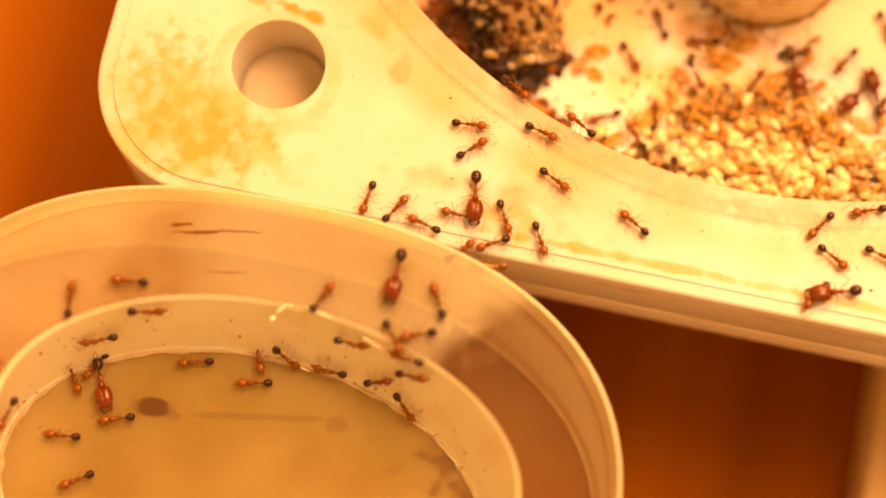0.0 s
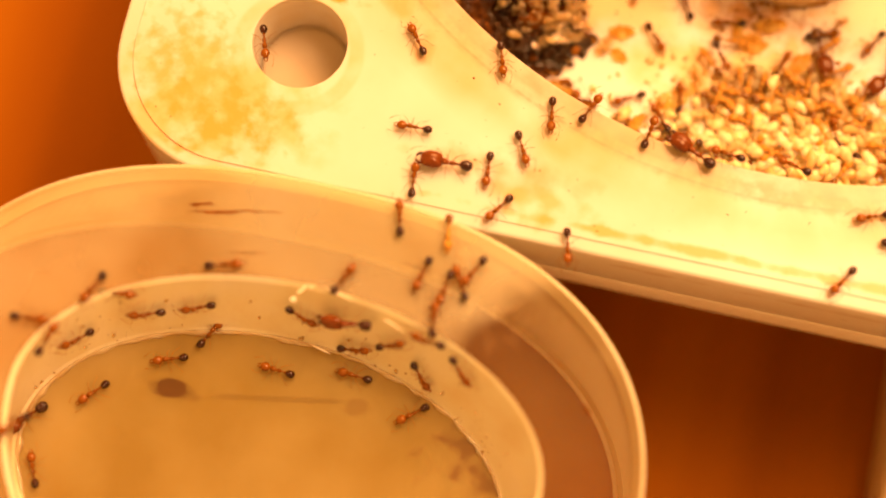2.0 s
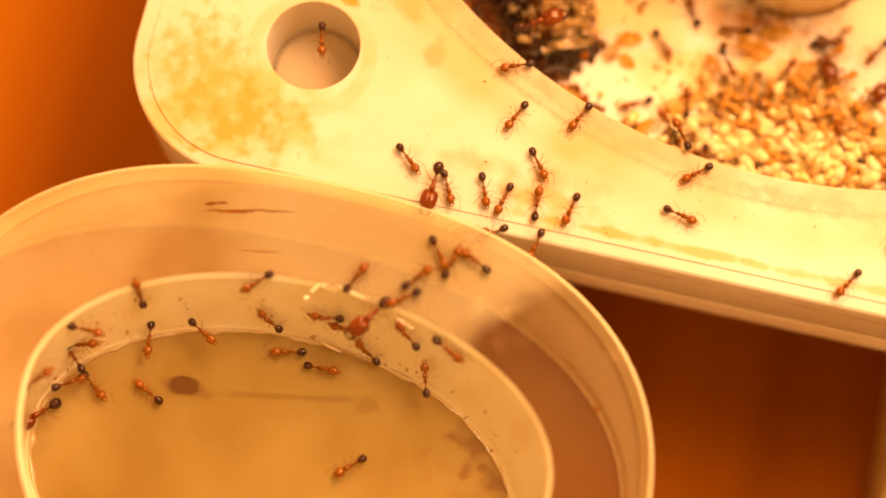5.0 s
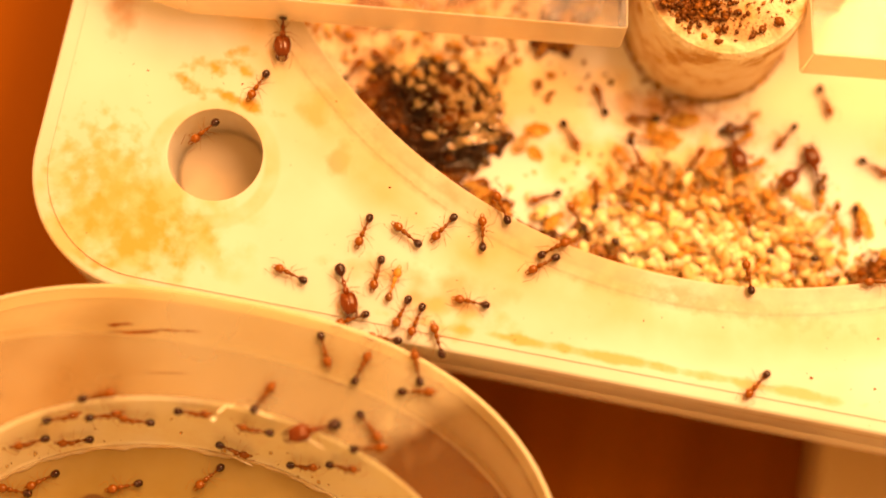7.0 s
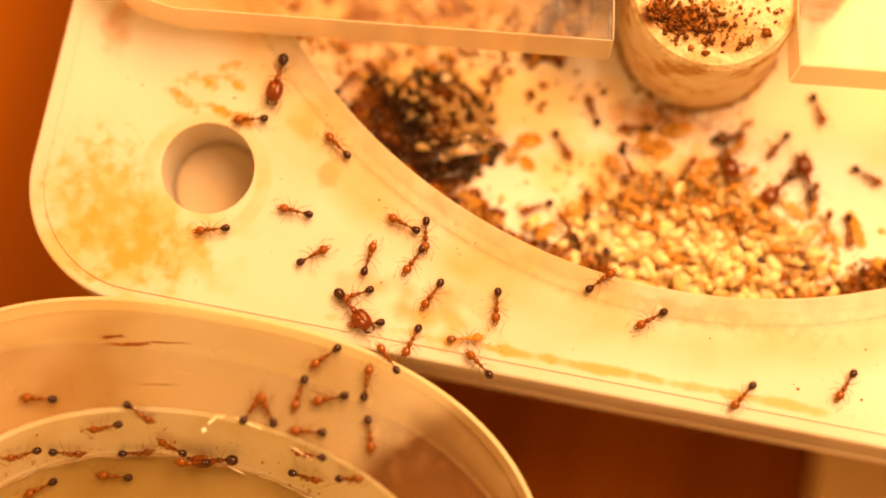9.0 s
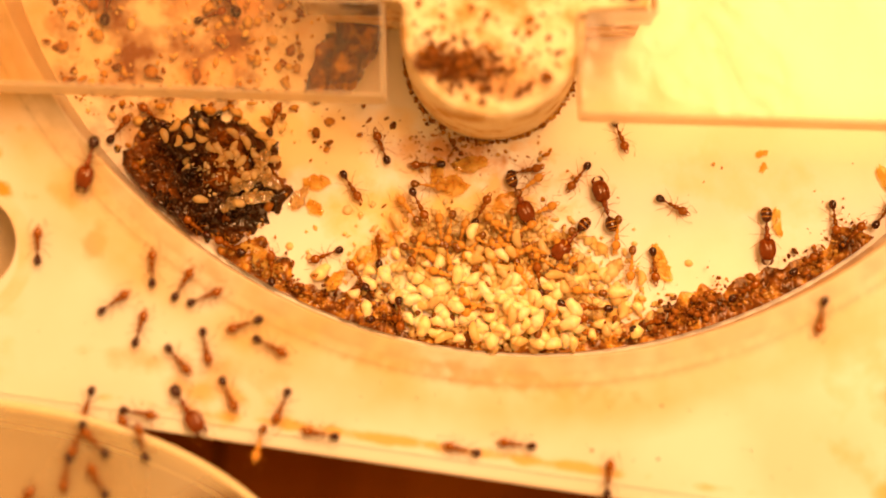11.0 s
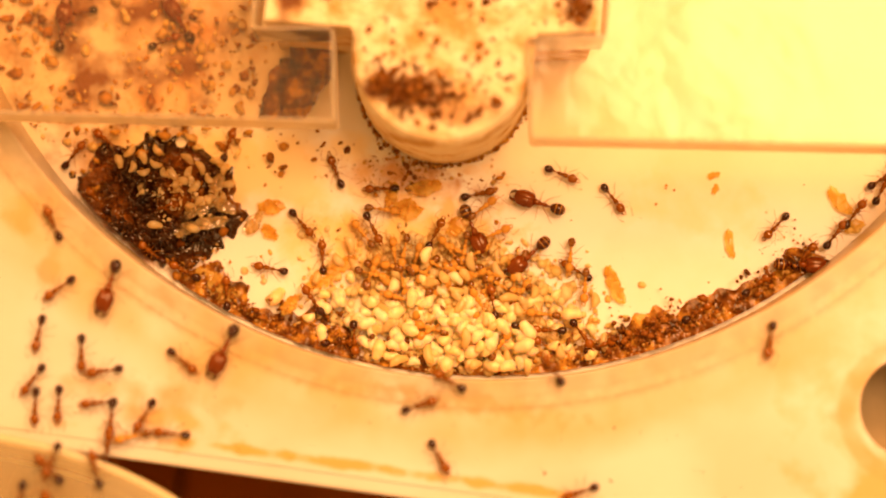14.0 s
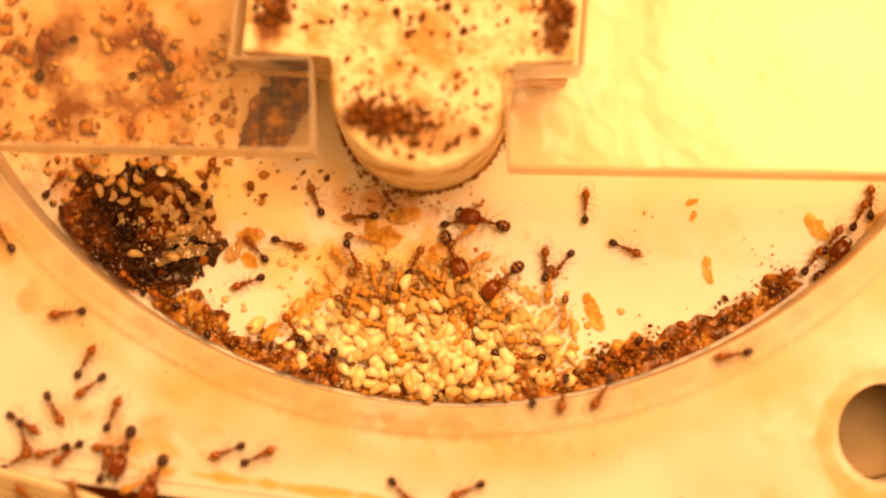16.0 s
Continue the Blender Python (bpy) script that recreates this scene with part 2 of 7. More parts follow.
M_LEG = material("ant_leg", (0.42, 0.17, 0.014), 0.4, trans=0.5)
M_PALE = material("young_ant", (0.68, 0.35, 0.06), 0.3, var=((0.56, 0.24, 0.03), (0.76, 0.44, 0.10)), scale=700, coat=0.2, trans=0.3)
M_YOUNG_SHELL = material("young_gaster", (0.20, 0.075, 0.007), 0.15, var=((0.10, 0.03, 0.003), (0.32, 0.13, 0.02)), scale=900, coat=0.8)
for m_, gloss in ((M_RED, 0.3), (M_HEAD, 0.35), (M_DEEP, 0.4), (M_GASTER, 0.05), (M_BAND, 0.1), (M_TERGITE, 0.05), (M_YOUNG_SHELL, 0.1)):
    m_.node_tree.nodes["Principled BSDF"].inputs["Specular IOR Level"].default_value = gloss
    m_.node_tree.nodes["Principled BSDF"].inputs["Coat Roughness"].default_value = 0.06
    m_.node_tree.nodes["Principled BSDF"].inputs["Coat IOR"].default_value = 1.55
for m_ in (M_EGG, M_PLASTER):
    m_.node_tree.nodes["Principled BSDF"].inputs["Specular IOR Level"].default_value = 0.2
for m_, gloss in ((M_SOIL, 0.15), (M_DEBRIS, 0.2), (M_SCRAP, 0.2), (M_RIDGE, 0.25), (M_MUD, 0.2), (M_HUSK, 0.3), (M_PALE, 0.3), (M_LEG, 0.15), (M_RED, 0.25), (M_HEAD, 0.3), (M_DEEP, 0.3)):
    b_ = m_.node_tree.nodes["Principled BSDF"]
    b_.inputs["Specular IOR Level"].default_value = gloss
    b_.inputs["Specular Tint"].default_value = (1.0, 0.7, 0.3, 1)
M_CHIP = material("white_chip_glint", (0.85, 0.78, 0.62), 0.25, var=((0.75, 0.62, 0.42), (0.88, 0.84, 0.74)), scale=900)

YEL, ORA, GREY = (0.80, 0.47, 0.12), (0.60, 0.26, 0.045), (0.50, 0.38, 0.20)
stain(M_SLAB, (0.80, 0.56, 0.20), (-5, -6.6, 0), (12, 7.5, 4), 260, 0.38, 0.8)
stain(M_SLAB, (0.76, 0.44, 0.09), (-5, -7.4, 0), (10, 5.5, 4), 600, 0.475, 1.0)
stain(M_SLAB, YEL, (-9, -3, 0), (7, 8, 4), 700, 0.50, 0.8)
stain(M_SLAB, (0.66, 0.38, 0.05), (-1.0, 7.6, 0), (6.5, 1.6, 1), 750, 0.52, 1.0, False, 6)
stain(M_SLAB, (0.62, 0.33, 0.04), (-3.6, 5.6, 0), (2.6, 1.1, 1), 800, 0.46, 1.0, False, -25)
stain(M_SLAB, (0.66, 0.38, 0.05), (1.0, 9.4, 0), (5.5, 0.9, 1), 800, 0.53, 0.9, False, 10)
stain(M_SLAB, (0.64, 0.34, 0.04), (1.4, 4.9, 0), (4.4, 0.9, 1), 700, 0.42, 1.0, False, -10)
stain(M_SLAB, ORA, (-10.5, 11.5, 0), (2.2, 5, 1), 300, 0.42, 0.6)
stain(M_SLAB, ORA, (10.2, 1.6, 0), (1.6, 2.4, 1), 500, 0.42, 0.6)
stain(M_SLAB, (0.78, 0.46, 0.10), (38, -10.6, 0), (36, 0.7, 1.5), 420, 0.46, 0.9)
stain(M_SLAB, (0.66, 0.38, 0.10), (20, -7.6, 0), (14, 3.5, 1.5), 260, 0.53, 0.7)
stain(M_SLAB, (0.66, 0.36, 0.08), (8.5, 6.0, 0), (5, 5, 1.5), 300, 0.53, 0.8)
stain(M_SLAB, YEL, (23, -9.8, 0), (8, 3.0, 1.5), 420, 0.52, 0.7)
stain(M_SLAB, YEL, (74, 2, 0), (10, 13, 2), 340, 0.53, 0.55)
stain(M_SLAB, YEL, (80, -7, 0), (12, 6, 3), 300, 0.46, 0.9)
stain(M_SLAB, (0.66, 0.40, 0.12), (80, 1, 0), (9, 8, 3), 420, 0.50, 0.8)
stain(M_SLAB, GREY, (44, -4.6, 0), (18, 1.6, 1), 900, 0.47, 0.8)
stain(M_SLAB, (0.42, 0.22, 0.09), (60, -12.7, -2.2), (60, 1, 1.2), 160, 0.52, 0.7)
def shade_scuff_band(m, color, cx, cy, radius, width, strength, dusty=0.0, grain=350):
    """Scuffs and painted shade in a band round a round mouth, with fine dust."""
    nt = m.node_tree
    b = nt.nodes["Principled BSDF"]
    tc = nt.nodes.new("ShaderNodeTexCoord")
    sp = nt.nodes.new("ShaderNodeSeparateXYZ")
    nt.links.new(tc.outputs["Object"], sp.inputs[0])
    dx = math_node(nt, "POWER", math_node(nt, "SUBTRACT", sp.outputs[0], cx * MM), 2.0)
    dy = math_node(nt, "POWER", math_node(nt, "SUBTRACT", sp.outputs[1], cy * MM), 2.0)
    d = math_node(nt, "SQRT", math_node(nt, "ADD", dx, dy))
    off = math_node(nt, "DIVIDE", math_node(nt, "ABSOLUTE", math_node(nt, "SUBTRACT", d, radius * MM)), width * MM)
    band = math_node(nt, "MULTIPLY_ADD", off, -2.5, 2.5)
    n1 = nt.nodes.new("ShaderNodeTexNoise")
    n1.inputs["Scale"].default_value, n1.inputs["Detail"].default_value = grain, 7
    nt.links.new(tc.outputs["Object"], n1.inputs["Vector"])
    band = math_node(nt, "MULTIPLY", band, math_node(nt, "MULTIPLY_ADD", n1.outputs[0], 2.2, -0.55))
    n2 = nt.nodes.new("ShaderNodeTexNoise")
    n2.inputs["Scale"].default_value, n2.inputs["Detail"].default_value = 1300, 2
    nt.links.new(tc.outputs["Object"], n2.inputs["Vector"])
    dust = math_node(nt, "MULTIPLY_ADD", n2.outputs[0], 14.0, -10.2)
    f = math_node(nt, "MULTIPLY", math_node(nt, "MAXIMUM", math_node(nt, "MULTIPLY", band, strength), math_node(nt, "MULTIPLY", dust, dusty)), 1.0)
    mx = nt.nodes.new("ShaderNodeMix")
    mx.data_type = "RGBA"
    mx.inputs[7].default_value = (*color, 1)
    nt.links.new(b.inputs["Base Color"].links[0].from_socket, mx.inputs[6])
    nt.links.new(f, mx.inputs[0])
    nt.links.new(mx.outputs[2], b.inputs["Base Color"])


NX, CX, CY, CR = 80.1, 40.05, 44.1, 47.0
# broad tan band: shade of the chamber wall within the milky slab, painted on
shade_scuff_band(M_SLAB, (0.72, 0.50, 0.20), CX, CY, CR + 0.3, 7.0, 1.0, 0.0, 120)
shade_scuff_band(M_SLAB, (0.36, 0.25, 0.09), CX, CY, CR + 2.0, 0.9, 0.38, 0.55, 1100)
# dull edge strip: wear, with the wall seen through the plastic painted in
shade_scuff_band(M_SLAB, (0.44, 0.33, 0.16), CX, CY, CR + 0.75, 0.85, 0.75, 0.0, 420)
shade_scuff_band(M_SLAB, (0.34, 0.26, 0.11), CX, CY, CR + 2.3, 0.16, 0.55, 0.0, 1600)
# rings round the holes: their deeper walls, refracted through the slab, painted on
shade_scuff_band(M_SLAB, (0.74, 0.52, 0.18), 0, -0.8, 5.0, 0.8, 0.6)
shade_scuff_band(M_SLAB, (0.66, 0.44, 0.15), NX, -0.5, 5.0, 0.9, 1.0)
# soil film on the rim's right, with the shaded table below painted in
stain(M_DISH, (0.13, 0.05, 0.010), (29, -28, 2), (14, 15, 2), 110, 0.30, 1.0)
stain(M_DISH, (0.55, 0.38, 0.16), (22.5, -20.5, 2), (7, 4.5, 1.5), 700, 0.58, 0.22, True)
stain(M_BOWL, (0.18, 0.08, 0.025), (22.5, -30.5, -5), (9, 6, 2), 600, 0.50, 0.8, True)
stain(M_BOWL, (0.10, 0.04, 0.012), (-4.0, -30.18, -5), (3.0, 1.1, 1.2), 300, 0.30, 0.95, True, -4)
stain(M_BOWL, (0.10, 0.05, 0.012), (3.9, -29.2, -5), (8.4, 0.45, 1.2), 300, 0.40, 0.45, True, 10)
stain(M_BOWL, (0.16, 0.07, 0.02), (11.27, -28.26, -5), (1.6, 1.0, 1.2), 400, 0.40, 0.5, True, 10)
stain(M_INNER, (0.80, 0.70, 0.50), (6, -23.5, -2), (16, 4, 3.6), 900, 0.58, 0.7, True)
stain(M_PLASTER, (0.14, 0.045, 0.010), (36.4, 19.0, 4.2), (3.6, 1.5, 2), 500, 0.36, 0.95)
stain(M_PLASTER, (0.45, 0.20, 0.05), (39.5, 18.8, 4.2), (7, 2.8, 2), 420, 0.42, 0.8)
stain(M_PLASTER, (0.16, 0.05, 0.012), (27.2, 26.6, 4.2), (2.2, 4.6, 2), 400, 0.38, 0.95)
stain(M_PLASTER, (0.16, 0.05, 0.012), (49.6, 28.4, 4.2), (1.7, 4.0, 2), 400, 0.38, 0.95)
stain(M_PLASTER, (0.55, 0.30, 0.10), (38, 26, 4.2), (12, 8, 3), 900, 0.54, 0.8)
stain(M_BASE, (0.74, 0.42, 0.07), (40, 8, -7.5), (16, 11, 3), 500, 0.50, 0.8)
stain(M_BASE, (0.60, 0.29, 0.06), (12, 22, -7.5), (20, 17, 3), 180, 0.52, 0.9)
stain(M_BASE, (0.20, 0.065, 0.010), (11, 21, -7.5), (18, 15, 3), 300, 0.535, 1.0)
stain(M_BASE, (0.30, 0.10, 0.016), (16, 7.5, -7.5), (10, 8, 3), 260, 0.40, 0.9)
stain(M_BASE, (0.42, 0.16, 0.02), (38, 14.2, -7.5), (9, 2.6, 3), 600, 0.50, 0.9)
stain(M_BASE, (0.82, 0.60, 0.18), (41, 8, -7.5), (9, 5, 3), 300, 0.42, 0.8)
stain(M_BASE, (0.84, 0.60, 0.22), (24, 12, -7.5), (18, 8, 3), 220, 0.44, 0.7)
stain(M_BASE, (0.62, 0.28, 0.05), (37, 13.6, -7.5), (10, 2.4, 3), 380, 0.46, 0.8)
stain(M_BASE, (0.80, 0.55, 0.16), (33, 7, -7.5), (12, 6, 3), 300, 0.48, 0.7)
stain(M_BASE, (0.82, 0.62, 0.30), (62, 15, -7.5), (14, 7, 3), 260, 0.56, 0.6)

# ---- building helpers ----


def finish(name, me, mat, parent=None, label="", smooth=True):
    me.materials.append(mat)
    if smooth:
        me.polygons.foreach_set("use_smooth", [True] * len(me.polygons))
    ob = new(name, me)
    if parent:
        ob.parent = parent
    return tagged(ob, label)


def part(name, bm, mat, parent=None, label="", smooth=True):
    me = bpy.data.meshes.new(name)
    bm.to_mesh(me)
    bm.free()
    return finish(name, me, mat, parent, label, smooth)


def empty(name, m=None):
    ob = new(name)
    ob.empty_display_size = 0.002
    if m is not None:
        ob.matrix_basis = m
    return ob


def plate(name, loops, z0, z1, mat, bevel=0.25, parent=None, label=""):
    """A plate with holes from closed outlines in millimetres, with rounded edges."""
    cu = bpy.data.curves.new(name, "CURVE")
    cu.dimensions, cu.fill_mode = "2D", "BOTH"
    cu.extrude = (z1 - z0) / 2 * MM - bevel * MM
    cu.bevel_depth, cu.bevel_resolution = bevel * MM, 2
    cu.offset = -bevel * MM
    for pts in loops:
        sp = cu.splines.new("POLY")
        sp.points.add(len(pts) - 1)
        for p, (x, y) in zip(sp.points, pts):
            p.co = (x * MM, y * MM, 0, 1)
        sp.use_cyclic_u = True
    tmp = bpy.data.objects.new(name + "_tmp", cu)
    scene.collection.objects.link(tmp)
    dg = bpy.context.evaluated_depsgraph_get()
    me = bpy.data.meshes.new_from_object(tmp.evaluated_get(dg))
    bpy.data.objects.remove(tmp)
    bm = bmesh.new()
    bm.from_mesh(me)
    bmesh.ops.remove_doubles(bm, verts=bm.verts, dist=1e-6)
    bmesh.ops.translate(bm, verts=bm.verts, vec=(0, 0, (z0 + z1) / 2 * MM))
    return part(name, bm, mat, parent, label, False)


def arc(cx, cy, r, a0, a1, n):
    return [(cx + r * math.cos(radians(a0 + (a1 - a0) * i / n)), cy + r * math.sin(radians(a0 + (a1 - a0) * i / n))) for i in range(n + 1)]


def circle(cx, cy, r, n=96):
    return arc(cx, cy, r, 0, 360 - 360 / n, n - 1)


def rounded(x0, y0, x1, y1, r, n=16):
    return arc(x1 - r, y0 + r, r, -90, 0, n) + arc(x1 - r, y1 - r, r, 0, 90, n) + arc(x0 + r, y1 - r, r, 90, 180, n) + arc(x0 + r, y0 + r, r, 180, 270, n)


def oval(cx, cy, a, far, near, n=2.0, count=160):
    """A rounded outline with one half-width and its own reach to the far and the near side."""
    pts = []
    for i in range(count):
        u = 2 * math.pi * i / count
        c, s = math.cos(u), math.sin(u)
        b = far if s > 0 else near
        pts.append((cx + a * math.copysign(abs(c) ** (2 / n), c), cy + b * math.copysign(abs(s) ** (2 / n), s)))
    return pts


def loft(bm, rings, cap_first=True, cap_last=True):
    rows = [[bm.verts.new((x * MM, y * MM, z * MM)) for x, y in pts] for pts, z in rings]
    n = len(rows[0])
    for a, b in zip(rows, rows[1:]):
        for i in range(n):
            bm.faces.new((a[i], a[(i + 1) % n], b[(i + 1) % n], b[i]))
    if cap_first:
        bm.faces.new(rows[0][::-1])
    if cap_last:
        bm.faces.new(rows[-1])


def ball(bm, c, r, u=12, v=8, turn=None):
    m = Matrix.Translation([q * MM for q in c]) @ (turn or Matrix()) @ Matrix.Diagonal([q * MM for q in r] + [1])
    return bmesh.ops.create_uvsphere(bm, u_segments=u, v_segments=v, radius=1.0, matrix=m)["verts"]


def tube(bm, pts, radii, sides=5):
    rows = []
    for i, p in enumerate(pts):
        a, b = Vector(pts[max(i - 1, 0)]), Vector(pts[min(i + 1, len(pts) - 1)])
        q = (b - a).to_track_quat("Z", "Y")
        rows.append([bm.verts.new([c * MM for c in Vector(p) + q @ Vector((radii[i] * math.cos(k * 2 * math.pi / sides), radii[i] * math.sin(k * 2 * math.pi / sides), 0))]) for k in range(sides)])
    for a, b in zip(rows, rows[1:]):
        for i in range(sides):
            bm.faces.new((a[i], a[(i + 1) % sides], b[(i + 1) % sides], b[i]))
    bm.faces.new(rows[0][::-1])
    bm.faces.new(rows[-1])


ICO = bmesh.new()
bmesh.ops.create_icosphere(ICO, subdivisions=1, radius=1.0)
ICO_V = np.array([v.co[:] for v in ICO.verts])
ICO_F = np.array([[v.index for v in f.verts] for f in ICO.faces])
ICO.free()


def crumbs(name, places, sizes, mat, label, category, seed, rough=0.35, parent=None):
    """Many loose irregular grains as one object; places (n, 3) and sizes (n,) in millimetres."""
    rng = np.random.default_rng(seed)
    n = len(places)
    v = ICO_V[None] * (1 + rng.uniform(-rough, rough, (n, len(ICO_V), 1))) * rng.uniform(0.5, 1.7, (n, 1, 3)) * np.array([1.0, 1.0, 0.6]) * np.asarray(sizes)[:, None, None]
    a = rng.uniform(0, 6.28, n)
    c, s = np.cos(a)[:, None], np.sin(a)[:, None]
    v = np.stack([c * v[..., 0] - s * v[..., 1], s * v[..., 0] + c * v[..., 1], v[..., 2]], -1) + np.asarray(places)[:, None, :]
    f = ICO_F[None] + (np.arange(n) * len(ICO_V))[:, None, None]
    me = bpy.data.meshes.new(name)
    me.from_pydata((v.reshape(-1, 3) * MM).tolist(), [], f.reshape(-1, 3).tolist())
    ob = finish(name, me, mat, parent)
    return tagged(ob, label, category, kind="stuff")


# ---- the nest ----
FLOOR, BASE, TABLE = -7.5, -11.4, -34.0
holes = [circle(x, y, 4.0, 64) for x in (0, NX) for y in (0, 88.2)]
outline = rounded(-15.0, -12.66, NX + 15.0, 100.9, 10.5)
nest = empty("ant_nest")
tagged(nest, "thick milky plastic ant nest with round chamber and stained corners", "ant nest")
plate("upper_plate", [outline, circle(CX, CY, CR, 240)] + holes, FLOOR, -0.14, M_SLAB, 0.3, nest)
# shallow step, added to imitate the side wall refracted along the edge
raised = rounded(-13.6, -11.5, NX + 13.6, 99.6, 9.3)
plate("raised_face", [raised, circle(CX, CY, CR, 240)] + holes, -0.142, 0.0, M_SLAB, 0.05, nest)
plate("base_plate", [outline], BASE, FLOOR - 0.01, M_BASE, 0.3, nest)
# discs added in the holes; their tan and grey stand in for shade
for x, mat, label in ((NX, M_TAN, "tan disc put in for the shaded bottom of the hole"), (0, M_GREY, "dull grey disc put in for the shaded bottom of the hole")):
    bm = bmesh.new()
    loft(bm, [(circle(x, 0, 3.95, 40), FLOOR), (circle(x, 0, 3.95, 40), FLOOR + 1.0), (circle(x, 0, 3.7, 40), FLOOR + 1.2)])
    part("hole_shade_disc", bm, mat, nest, label, False)
for x in (12, NX - 12):
    for y in (12, 76):
        bm = bmesh.new()
        loft(bm, [(circle(x, y, 6, 24), TABLE), (circle(x, y, 5, 24), BASE - 0.01)])
        part("foot", bm, M_FOOT, nest, "", False)

# ---- table ----
table = empty("table")
tagged(table, "warm orange varnished wooden table top of broad boards", "table", kind="structure")
for i in range(9):
    x = -230 + i * 62.0
    bm = bmesh.new()
    loft(bm, [(rounded(x, -300, x + 61.4, 400, 1.5, 3), TABLE - 18), (rounded(x, -300, x + 61.4, 400, 1.5, 3), TABLE - 0.4), (rounded(x + 0.4, -299.6, x + 61.0, 399.6, 1.2, 3), TABLE)])
    part("board", bm, M_TABLE, table, "", False)

# a pale board that lies beside the nest's foot
bm = bmesh.new()
loft(bm, [(rounded(60.2, -90, 93, -4, 1.2, 4), TABLE + 0.01), (rounded(60.2, -90, 93, -4, 1.2, 4), TABLE + 5.4), (rounded(60.6, -89.6, 92.6, -4.4, 1.0, 4), TABLE + 5.8)])
board = part("wood_strip", bm, M_PALEWOOD, None, "", False)
tagged(board, "pale beige wooden strip lying on the dark table", "wood strip")

# ---- feeding dish ----
DTOP, DFLOOR, DBASE = 2.0, -5.0, -10.0
dish = empty("feeding_dish")
tagged(dish, "thick cloudy plastic oval dish, scratched and soiled, beside the nest", "dish")
bm = bmesh.new()
OUT = (5.0, -34.0, 30.2, 22.1, 22.1, 2.4)
LOW = (2.3, -34.5, 32.6, 20.5, 21.0, 2.24)
INN = (6.0, -32.8, 21.0, 12.0, 18.0, 2.0)
FLO = (4.8, -36.0, 20.2, 12.0, 13.0, 2.0)


def grow(o, d):
    return oval(o[0], o[1], o[2] + d, o[3] + d, o[4] + d, o[5])


loft(bm, [(grow(LOW, -0.4), DBASE), (grow(LOW, 0), DBASE + 0.4), (grow(OUT, -0.9), -0.3), (grow(OUT, -0.85), 0.12), (grow(OUT, -0.1), 0.2), (grow(OUT, 0), 0.5), (grow(OUT, 0), DTOP - 0.4), (grow(OUT, -0.35), DTOP - 0.02)], False, False)
part("outer_wall", bm, M_WALL, dish, "", False)
# thin pale ring added to imitate the highlight along the base edge
bm = bmesh.new()
loft(bm, [(grow(LOW, -0.5), DBASE + 0.5), (grow(LOW, -0.5), DBASE + 0.75), (grow(LOW, -0.85), DBASE + 0.75), (grow(LOW, -0.85), DBASE + 0.5), (grow(LOW, -0.5), DBASE + 0.5)], False, False)
part("base_highlight", bm, M_EDGE, dish, "pale strip standing in for the highlight on the base edge", False)
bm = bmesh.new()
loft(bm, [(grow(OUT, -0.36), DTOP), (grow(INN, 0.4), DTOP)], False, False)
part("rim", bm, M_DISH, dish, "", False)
bm = bmesh.new()
bm.faces.new([bm.verts.new((x * MM, y * MM, DBASE * MM)) for x, y in grow(LOW, -0.42)][::-1])
part("underside", bm, M_UNDER, dish, "", False)
bm = bmesh.new()
loft(bm, [(grow(INN, 0.38), DTOP - 0.01), (grow(INN, 0), DTOP - 0.4), (grow(FLO, 0.3), DFLOOR + 0.4), (grow(FLO, 0), DFLOOR)], False, False)
part("inner_wall", bm, M_INNER, dish, "", False)
bm = bmesh.new()
loft(bm, [(grow(FLO, -0.01), DFLOOR), (grow(FLO, -0.01), DFLOOR - 1.5)])
part("dish_floor", bm, M_BOWL, dish, "", False)
bm = bmesh.new()
loft(bm, [(oval(5, -37, 19, 13, 13), TABLE), (oval(5, -37, 17, 11, 11), DBASE - 0.01)])
part("foot", bm, M_FOOT, dish, "", False)
rng = random.Random(5)
# white slivers: chips in the rim, their glints painted as bright colour
for k, (x, y, w, h, a) in enumerate([(5.5, -21.0, 0.25, 1.2, -34), (6.2, -20.6, 0.7, 0.35, 30), (8.5, -20.7, 3.4, 0.16, -12), (7.2, -24.3, 2.6, 0.2, -14), (13.2, -22.2, 2.2, 0.16, -20), (5.0, -21.9, 0.5, 0.4, 10)]):
    bm = bmesh.new()
    pts = []
    for i in range(14):
        u = 2 * math.pi * i / 14
        r = rng.uniform(0.55, 1.1)
        px, py = w / 2 * r * math.cos(u), h / 2 * r * math.sin(u)
        c, s = math.cos(radians(a)), math.sin(radians(a))
        pts.append((x + c * px - s * py, y + s * px + c * py))
    z = DTOP if k != 3 else DFLOOR + 0.6
    loft(bm, [(pts, z - 0.1), (pts, z + 0.12)])
    part("chip_glint", bm, M_CHIP, dish, "chipped edge with its bright glint painted white", False)

# uneven glossy bead added for the glints where inner wall meets floor
bm = bmesh.new()
ring = grow(FLO, 0.12)
rows = []
for i, (x, y) in enumerate(ring):
    w = 0.22 + 0.16 * noise.noise((x * 0.9, y * 0.9, 2.0)) + 0.12 * noise.noise((x * 3.1, y * 3.1, 5.0))
    a_ = math.atan2(y - FLO[1], x - FLO[0])
    rows.append([bm.verts.new(((x - math.cos(a_) * w * (1 - math.cos(u)) * 0.9) * MM, (y - math.sin(a_) * w * (1 - math.cos(u)) * 0.9) * MM, (DFLOOR + 0.02 + w * 1.3 * math.sin(u)) * MM)) for u in [math.pi * j / 6 for j in range(7)]])
